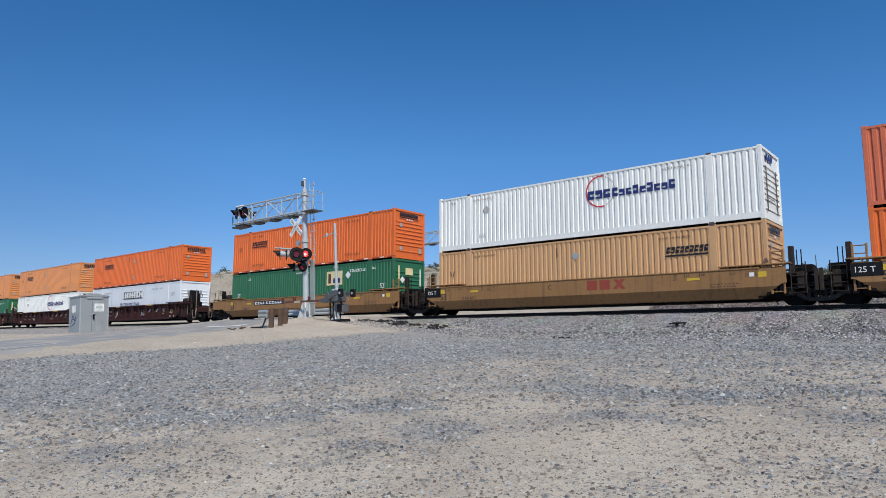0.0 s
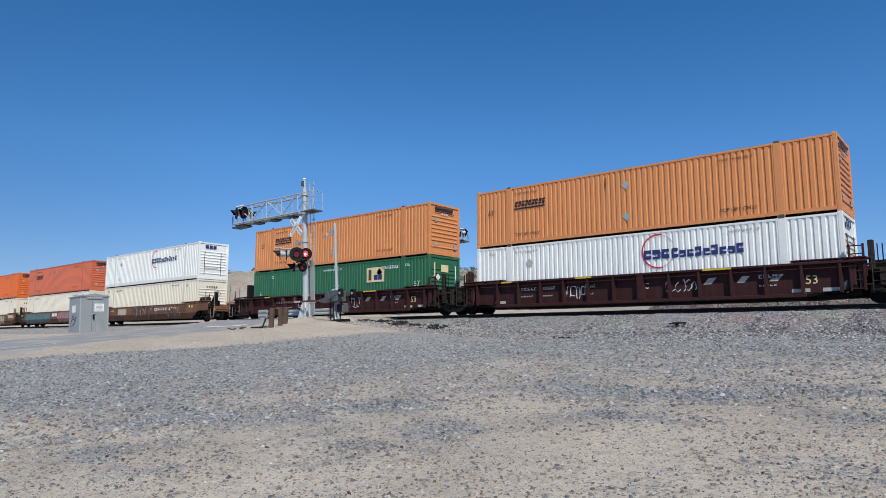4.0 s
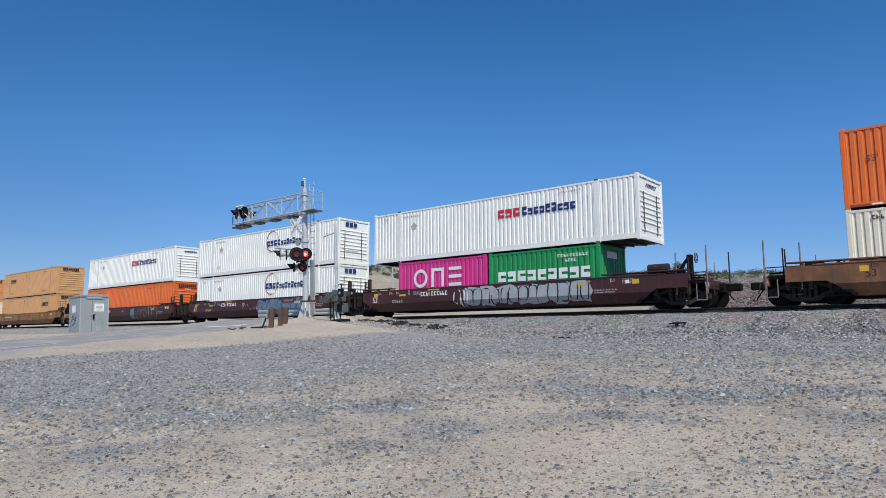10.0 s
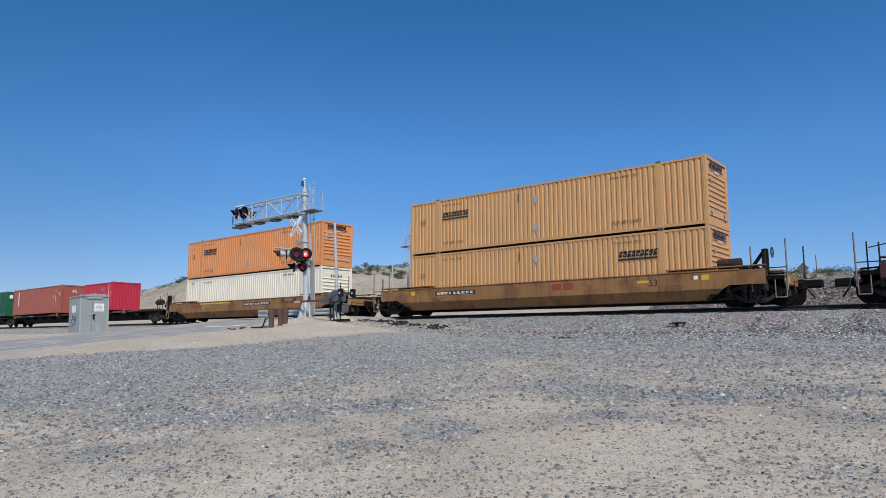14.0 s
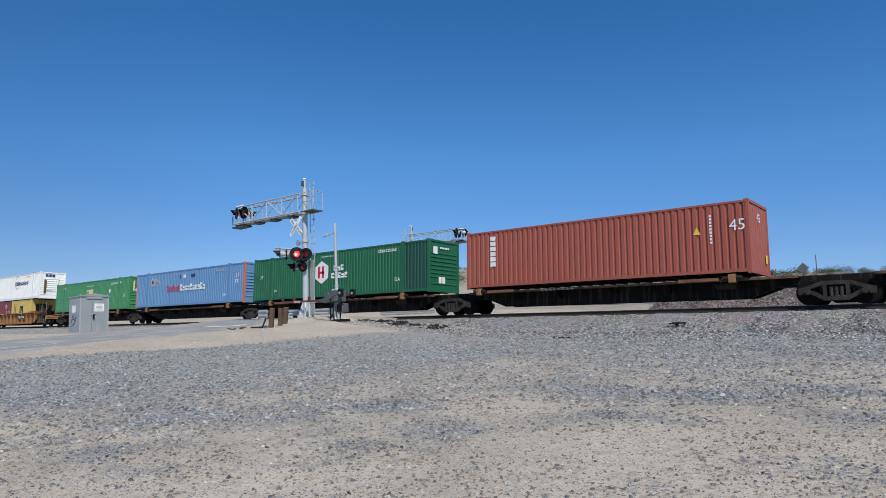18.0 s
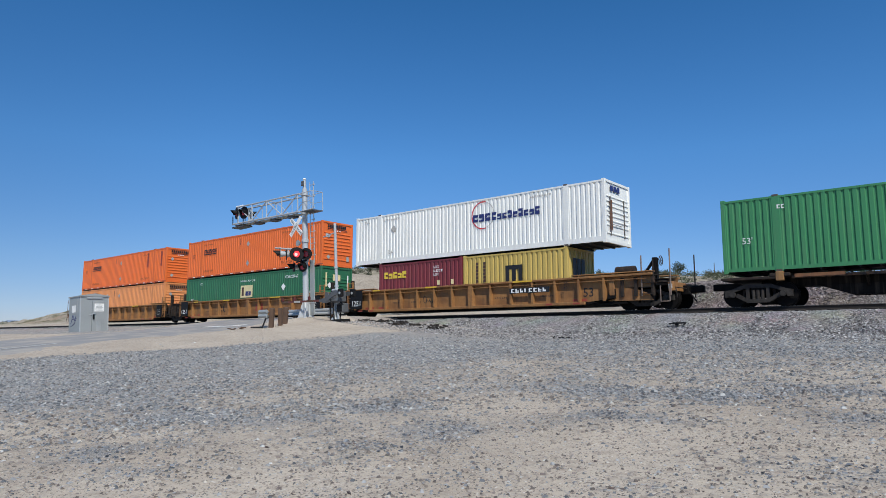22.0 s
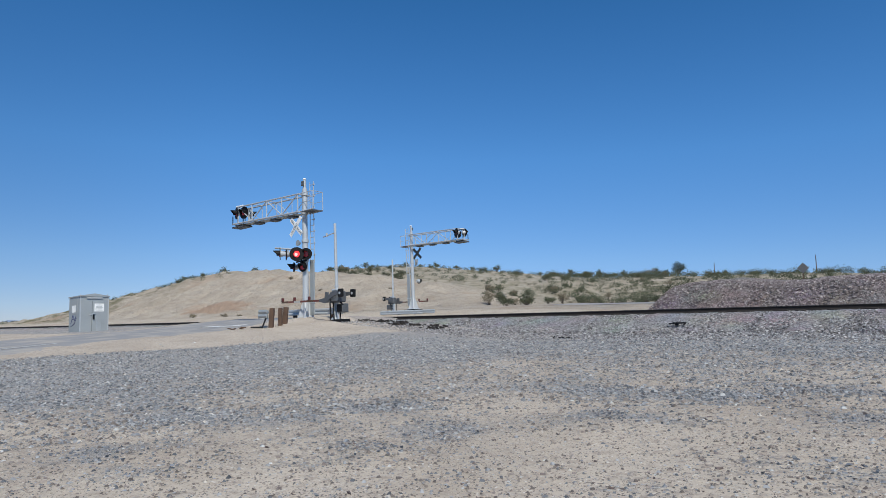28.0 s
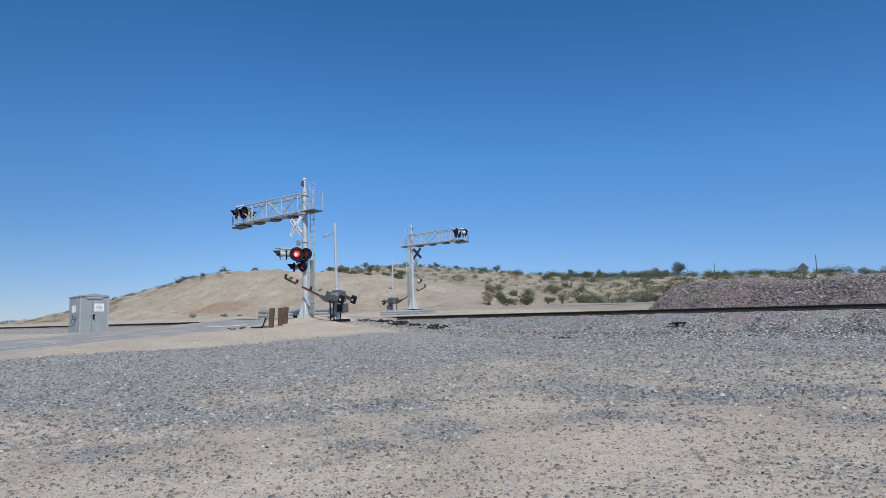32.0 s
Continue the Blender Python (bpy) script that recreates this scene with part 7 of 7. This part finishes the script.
# last car: tan, ribbed
for i, (centre, le, ri) in enumerate(((-382.2, "joint", "coupler"), (-401.6, "joint", "joint"), (-421.25, "coupler", "joint"))):
    car = well_car("tan ribbed well car with dark stencils, weathered", "car_ochre", le, ri, True)
    y = -1.366
    lettering(car, "53", 6.8, y, 0.62, 0.56, M["black"])
    lettering(car, "20", 5.95, y - 0.2, 1.16, 0.2, M["black"])
    lettering(car, "40", 5.95, y - 0.2, 0.98, 0.2, M["black"])
    for x in (-7.6, -6.7, 5.0, 6.4):
        part("red_tag", boxed(x, x + 0.34, -1.563, -1.56, 0.29, 0.37), M["brick_mark"], car, "dull red reflective tag")
    if le == "joint":
        part("dark_panel", soft_box(-8.25, -7.25, -1.585, -1.56, 0.45, 1.52, 0.006), M["sign_black"], car)
        lettering(car, "1251", -8.2, -1.588, 0.62, 0.44, M["logo_white"])
    if ri == "joint":
        part("dark_panel", soft_box(7.5, 8.35, -1.585, -1.56, 0.45, 1.4, 0.006), M["sign_black"], car)
        for k in range(4):
            bars(car, 7.62, -1.588, 0.62 + k * 0.13, 0.5, 0.035, 3, M["pale_mark"], name="marking")
    for x in (-7.2, -6.1, 6.3):
        part("red_mark", boxed(x, x + 0.7, y, y + 0.002, 0.42, 0.54), M["brick_mark"], car)
    for x in (-5.0, -3.6, 2.0, 4.6):
        bars(car, x, y, 0.7, 0.75, 0.07, 7, M["dark_mark"], name="marking")
    if i == 1:
        bars(car, 1.3, y, 0.62, 1.0, 0.5, 2, M["brick_mark"], 0, 0.3)
        scribble(car, -3.4, -2.4, 0.6, 1.2, M["black"], 4, 95, y, 0.03)
    else:
        u = 3.0 if i == 0 else -5.5
        p = part("number_plate", boxed(u, u + 2.2, y - 0.205, y - 0.2, 0.90, 1.16), M["black"], car)
        bars(p, u + 0.1, y - 0.208, 0.94, 2.0, 0.18, 8, M["logo_white"], name="number_bar")
        scribble(car, -2.7, -2.0, 0.6, 1.1, M["black"], 3, 96 + i, y, 0.02)
    if i == 0:
        brake_gear(car, 1)
        tou = container("maroon corrugated sea container with yellow word", "maroon", 6.058, SMALL, "sea", group="sea containers")
        bars(tou, -2.6, FACE, 1.72, 1.75, 0.32, 5, M["logo_yellow"], 0, 0.16, heights=(1.15, 0.9))
        for k, w in enumerate((0.4, 0.7, 0.4)):
            bars(tou, 1.1, FACE, 2.1 - k * 0.2, w, 0.13, 4, M["logo_white"], name="marking")
        for x in (1.35, 2.3):
            part("label", boxed(x, x + 0.18, FACE, FACE + 0.002, 1.2, 1.45), M["logo_cream"], tou)
        msc = container("mustard corrugated sea container with black sign", "mustard", 6.058, SMALL, "sea", group="sea containers")
        bm = bmesh.new()
        for k in range(3):
            box(bm, -0.4 + k * 0.38, -0.18 + k * 0.38, FACE, FACE + 0.002, 1.15, 1.85)
        box(bm, -0.4, 0.58, FACE - 0.003, FACE - 0.001, 1.72, 1.92)
        part("logo", bm, M["black"], msc)
        for x in (-2.2, -1.75):
            bars(msc, x, FACE, 2.2, 0.14, 1.4, 8, M["dark_mark"], name="logo", upright=True)
        end_bars(msc, -0.8, 6.058 / 2 + 0.004, 0.6, 1.2, 1.5, 3, M["black"])
        up = container("white ribbed container with navy word in a red ring", "white", rail=0.3)
        carrier_b(up)
        part("rust_stain", boxed(16.154 / 2 + 0.001, 16.154 / 2 + 0.003, -0.85, -0.6, 0.6, 2.0), M["car_brown"], up, "rust streak on the door")
        unit(centre, car, [(tou, -385.35, 0.39), (msc, -379.2, 0.39)], [(up, -382.3, H20)])
    elif i == 1:
        low = container("green corrugated container with cream square sign", "green")
        carrier_d(low)
        unit(centre, car, [(low, centre, 0.39)], [(orange(), centre, H2)])
    else:
        low = container("faded orange corrugated container with black company word", "faded_orange")
        carrier_a(low, diamonds=1, low=True)
        up = orange(note="orange corrugated container with dark smears")
        for x in (4.9, 7.2):
            part("smear", boxed(x, x + 0.25, FACE + 0.001, FACE + 0.003, 1.4, 2.6), M["brick_mark"], up, "dark smear")
        unit(centre, car, [(low, centre, 0.39)], [(up, centre, H2)])


# ---- plants ----
def bush_mesh(seed, size, leaves, leaf, material, tall=0.8):
    """Foliage of a desert bush: small folded leaves in uneven clumps at the ends of its stems."""
    r = random.Random(seed)
    tips = []
    for _ in range(12):
        a, lean = r.uniform(0, math.tau), r.uniform(0.15, 1.0)
        tips.append(Vector((math.cos(a) * lean * size * 0.62, math.sin(a) * lean * size * 0.62, size * tall * (1.05 - 0.5 * lean) * r.uniform(0.7, 1.1))))
    v, f = [], []
    for i in range(leaves):
        t = r.choice(tips)
        c = t * r.uniform(0.62, 1.05) + Vector((r.gauss(0, 1), r.gauss(0, 1), r.gauss(0, 0.8))) * size * 0.11
        c.z = max(c.z, 0.04)
        u = Vector((r.gauss(0, 1), r.gauss(0, 1), r.gauss(0, 1))).normalized() * leaf * r.uniform(0.6, 1.3)
        w = u.cross(Vector((r.gauss(0, 1), r.gauss(0, 1), r.gauss(0, 1)))).normalized() * leaf * r.uniform(0.3, 0.7)
        k = len(v)
        v += [tuple(c - u), tuple(c + w), tuple(c + u), tuple(c - w)]
        f.append((k, k + 1, k + 2, k + 3))
    me = bpy.data.meshes.new("foliage")
    me.from_pydata(v, [], f)
    me.materials.append(material)
    stems = bmesh.new()
    for t in tips:
        mid = t * 0.55 + Vector((r.gauss(0, 0.05), r.gauss(0, 0.05), 0))
        tube(stems, (0, 0, -0.05), mid, size * 0.016, 5, size * 0.011)
        tube(stems, mid, t * 0.98, size * 0.011, 5, size * 0.004)
    return me, mesh_of(stems, "woody_stem", M["bark"])


KINDS = [bush_mesh(100 + i, 1.0, 520, 0.05, M["bush_leaf" if i < 4 else "grey_leaf"], 0.85 if i % 2 else 0.65) for i in range(6)]


def bush(x, y, size, kind, label="dusty green creosote bush on the slope"):
    b = thing("desert_bush", label, "bush", "desert bushes")
    part("foliage", KINDS[kind][0], None, b)
    part("woody_stem", KINDS[kind][1], None, b)
    b.matrix_basis = Matrix.Translation((x, y, float(height(x, y)) - 0.05)) @ Matrix.Rotation((x * 7.3 + y) % 6.28, 4, "Z") @ Matrix.Diagonal((0.72 * size, 0.72 * size, 0.72 * size * (0.8 + 0.3 * ((x * 3.7) % 1)), 1))
    return b


def bearing(deg, y):
    """The x at which the line of sight at that heading crosses y."""
    return y * math.tan(radians(deg))


r = random.Random(17)
# along the crest and shoulder of the cut
for deg, y, s in ((-66.2, 76, 2.6), (-65.0, 78, 3.0), (-63.9, 77, 3.2), (-63.2, 79, 2.2), (-61.6, 76, 3.6), (-61.1, 73, 3.0), (-60.6, 76, 3.2), (-59.9, 75, 2.4), (-58.4, 77, 3.2), (-57.8, 78, 1.8),
                  (-55.9, 79, 2.6), (-55.4, 80, 1.6), (-50.2, 82, 2.2), (-61.9, 70, 2.0), (-60.0, 70, 2.4), (-62.8, 71, 1.8), (-64.4, 72, 2.0), (-50.4, 79, 1.7)):
    bush(bearing(deg, y), y, s * (1.0 if s > 2.5 else 0.7), r.randrange(4))
# the green band behind the crest
for i in range(26):
    deg = r.uniform(-49.9, -43.4)
    y = r.uniform(84, 108)
    bush(bearing(deg, y), y, r.uniform(1.4, 2.5), r.randrange(5))
# single bushes against the sky and on the slope further on
for deg, y, s in ((-43.3, 132, 4.4), (-42.2, 138, 3.4), (-40.7, 138, 3.8), (-38.9, 139, 3.0), (-37.5, 135, 2.8), (-35.4, 130, 4.4), (-36.6, 118, 4.0), (-33.6, 120, 4.4), (-31.7, 137, 2.4), (-30.4, 138, 3.2),
                  (-28.8, 136, 3.8), (-26.8, 134, 4.0), (-25.6, 139, 3.0), (-41.2, 118, 2.2), (-29.6, 112, 3.4), (-30.9, 96, 3.2), (-28.3, 100, 2.6)):
    bush(bearing(deg, y), y, s * 0.68, r.randrange(4))
# thicket at the foot of the slope and scattered scrub
for i in range(20):
    deg = r.uniform(-36.6, -31.6)
    y = r.uniform(64, 84)
    bush(bearing(deg, y), y, r.uniform(1.3, 2.6), r.randrange(6), "dense grey-green scrub at the foot of the slope")
for i in range(44):
    deg = r.uniform(-31.5, -20.5)
    y = r.uniform(62, 138)
    bush(bearing(deg, y), y, r.uniform(1.2, 2.8), r.randrange(6))
for deg, y, s in ((-60.6, 46, 1.2), (-58.2, 46, 1.1), (-57.0, 47, 0.9), (-44.5, 66, 1.2), (-50.5, 63, 1.0), (-53.0, 68, 1.2)):
    bush(bearing(deg, y), y, s, 4, "dry grey scrub at the foot of the cut")


def scatter(name, count, deg0, deg1, y0, y1, size, material, label, seed):
    """Far scrub in one mesh: small clumps of leaves."""
    rr = np.random.default_rng(seed)
    deg, y = rr.uniform(deg0, deg1, count), y0 * (y1 / y0) ** rr.random(count)
    x = y * np.tan(np.radians(deg))
    z = height(x, y)
    n = 100
    s = size * rr.uniform(0.5, 1.4, count) * (1 + y / 500)
    c = rr.normal(0, 1, (count, n, 3)) * np.array((0.34, 0.34, 0.2)) * s[:, None, None]
    c[..., 2] = np.abs(c[..., 2] + 0.3 * s[:, None])
    c += np.stack([x, y, z], -1)[:, None, :]
    u = rr.normal(0, 1, (count, n, 3)); u /= np.linalg.norm(u, axis=-1, keepdims=True)
    w = np.cross(u, rr.normal(0, 1, (count, n, 3))); w /= np.linalg.norm(w, axis=-1, keepdims=True)
    k = (0.075 * s)[:, None, None]
    q = np.stack([c - u * k, c + w * k * 0.6, c + u * k, c - w * k * 0.6], 2).reshape(-1, 3)
    f = np.arange(len(q)).reshape(-1, 4)
    me = bpy.data.meshes.new(name)
    me.from_pydata(q.tolist(), [], f.tolist())
    me.materials.append(material)
    return tagged(new(name, me), label, "scrub", kind="stuff")


scatter("far_scrub", 760, -31, -4, 92, 146, 0.95, M["bush_leaf"], "low dark green desert scrub along the far rise", 21)
scatter("far_scrub", 260, -50, -31, 92, 138, 0.7, M["bush_leaf"], "patchy green scrub behind the crest", 22)
scatter("far_scrub", 200, -50, -20, 88, 140, 0.5, M["grey_leaf"], "dry grey tufts on pale earth", 23)
scatter("far_scrub", 600, -80, -69, 95, 330, 1.3, M["bush_leaf"], "scrub on the flat beyond the track", 24)
scatter("far_scrub", 90, -66.5, -58, 66, 80, 0.75, M["bush_leaf"], "green tufts on the shoulder of the cut", 25)


def tree(x, y, size, seed):
    t = thing("tree", "dull green tree among desert scrub far off", "tree", "far trees")
    rr = random.Random(seed)
    wood = bmesh.new()
    tube(wood, (0, 0, -0.2), (0, 0, size * 0.4), size * 0.05, 7, size * 0.035)
    tips = []
    for i in range(9):
        a, l = rr.uniform(0, math.tau), rr.uniform(0.15, 0.42) * size
        e = Vector((math.cos(a) * l, math.sin(a) * l, size * rr.uniform(0.5, 0.95)))
        tube(wood, (0, 0, size * rr.uniform(0.2, 0.4)), e, size * 0.02, 5, size * 0.006)
        tips.append(e)
    part("trunk", wood, M["bark"], t)
    v, f = [], []
    for i in range(1300):
        c = rr.choice(tips) + Vector((rr.gauss(0, 1), rr.gauss(0, 1), rr.gauss(0, 0.8))) * size * 0.1
        u = Vector((rr.gauss(0, 1), rr.gauss(0, 1), rr.gauss(0, 1))).normalized() * size * 0.03
        w = u.cross(Vector((rr.gauss(0, 1), rr.gauss(0, 1), rr.gauss(0, 1)))).normalized() * size * 0.018
        k = len(v)
        v += [tuple(c - u), tuple(c + w), tuple(c + u), tuple(c - w)]
        f.append((k, k + 1, k + 2, k + 3))
    me = bpy.data.meshes.new("crown")
    me.from_pydata(v, [], f)
    me.materials.append(M["tree_leaf" if seed % 3 else "grey_leaf"])
    part("crown", me, None, t)
    t.location = (x, y, float(height(x, y)) - 0.1)
    return t


for k, (deg, y, s) in enumerate(((-22.8, 150, 4.2), (-21.8, 152, 4.6), (-20.5, 150, 5.4), (-27.8, 156, 3.6), (-26.2, 154, 3.4), (-17.2, 156, 3.4), (-18.1, 152, 2.8))):
    tree(bearing(deg, y), y, s * 0.7, 300 + k)


# ---- far things ----
def utility_pole(deg, y, h):
    p = thing("utility_pole", "weathered timber utility pole far off", "utility pole", "utility poles")
    part("pole", tubed((0, 0, -0.5), (0, 0, h), 0.13, 8, 0.09), M["bark"], p)
    part("insulator_pin", tubed((0, 0, h), (0, 0, h + 0.3), 0.05, 6), M["bark"], p)
    x = bearing(deg, y)
    p.location = (x, y, float(height(x, y)))


for deg, y, h in ((-17.75, 190, 7.5), (-10.6, 180, 7.5), (-10.2, 260, 6.5), (-16.2, 300, 7), (-30.2, 300, 7)):
    utility_pole(deg, y, h)
sign = thing("road_sign", "back of a diamond road sign on a post", "road sign")
part("sign_plate", prism(bmesh.new(), [(-0.46, 1.95), (0, 1.49), (0.46, 1.95), (0, 2.41)], "y", -0.01, 0.01), M["machine"], sign, "dull grey metal back")
part("post", boxed(-0.04, 0.04, 0.012, 0.06, -2.0, 2.3), M["wood"], sign)
sx = bearing(-11.5, 62)
sign.matrix_basis = pose(sx, 62, 5.3, 0, 0, 12)
stand = scrap("sign_mound", "low gravel mound under the sign", "gravel", sx, 62, 5, 0.5, M["stone"], 44, 0.0)


def far_range(name, deg0, deg1, dist, top, seed, rgb):
    """A mountain range at the edge of sight; rgb carries the haze of distance."""
    bm = bmesh.new()
    rows = []
    n = 60
    for i in range(n + 1):
        a = radians(deg0 + (deg1 - deg0) * i / n)
        q = i / n
        h = top * (0.35 + 0.65 * abs(noise.noise((q * 5, seed, 0))) + 0.3 * noise.noise((q * 17, seed, 1))) * min(1, q * 8, (1 - q) * 8)
        c, s = math.sin(a), math.cos(a)
        rows.append([bm.verts.new((c * (dist + d), s * (dist + d), -20 + max(0, h) * k + 20 * (k > 0))) for d, k in ((-300, 0), (-80, 0.55), (0, 1), (300, 0))])
    for p, q in zip(rows, rows[1:]):
        for k in range(3):
            bm.faces.new((p[k], p[k + 1], q[k + 1], q[k]))
    return tagged(new(name, mesh_of(bm, name, mat(name + "_haze_blue", rgb, 0.95, 0, 0.15, 0.01, 0.1))), "desert mountains on the horizon, distance haze painted into their blue colour", "mountains", kind="structure")


# blue put into the rock colour stands for the hazy air
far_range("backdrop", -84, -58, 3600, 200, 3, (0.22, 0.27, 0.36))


# ---- what moves ----
def run(t):
    """How far the train has gone after t seconds."""
    return 16.25 * t + 0.0075 * t * t


def motions():
    for ob, along, z in TRAIN:
        walk(ob, [(t, pose(along + run(t), YC, RAIL + z)) for t in (0, 4, 8, 12, 16, 20, 24, 28, 32)])
    start = {ob: along for ob, along, z in TRAIN}
    for w, car, x in WHEELS:
        # each wheelset rolls along the stretch of track beside the crossing
        p0 = start[car] + x
        rows, prev = [], None
        reach = [t / 30 for t in range(0, 961) if -60 < p0 + run(t / 30) < 6]
        if not reach:
            continue
        times = ([0.0] if reach[0] > 0 else []) + reach + ([32.0] if reach[-1] < 32 else [])
        for t in times:
            turn = (run(min(max(t, reach[0]), reach[-1])) - run(reach[0])) / 0.455
            rows.append((t, Matrix.Translation((x, 0, 0.455)) @ Matrix.Rotation(turn, 4, "Y")))
        walk(w, rows)
    # the two arms rise once the train has gone
    for arm, rest in ((gate_arm, 2.2), (far_gate_arm, -1.2)):
        walk(arm, [(t, pose(0, 0, 1.0, 0, rest + a, 0)) for t, a in ((0, 0), (30.5, 0), (30.9, 0.4), (31.2, 3.5), (31.4, 7.0), (31.7, 13.0), (32.0, 20.0))])
    # the light flashes from one lamp to the other and back
    rows, on_one = [(0.0, LENSES["other"])], False
    swaps = [n + q for n in range(15) for q in (0.3, 0.83)] + [15.4] + [n + q for n in range(16, 32) for q in (0.12, 0.66)]
    for t in swaps:
        rows.append((t, LENSES["one" if on_one else "other"]))
        on_one = not on_one
        rows.append((t + 0.034, LENSES["one" if on_one else "other"]))
    walk(LENSES["lit"], rows + [(32.0, LENSES["one" if on_one else "other"])])


motions()
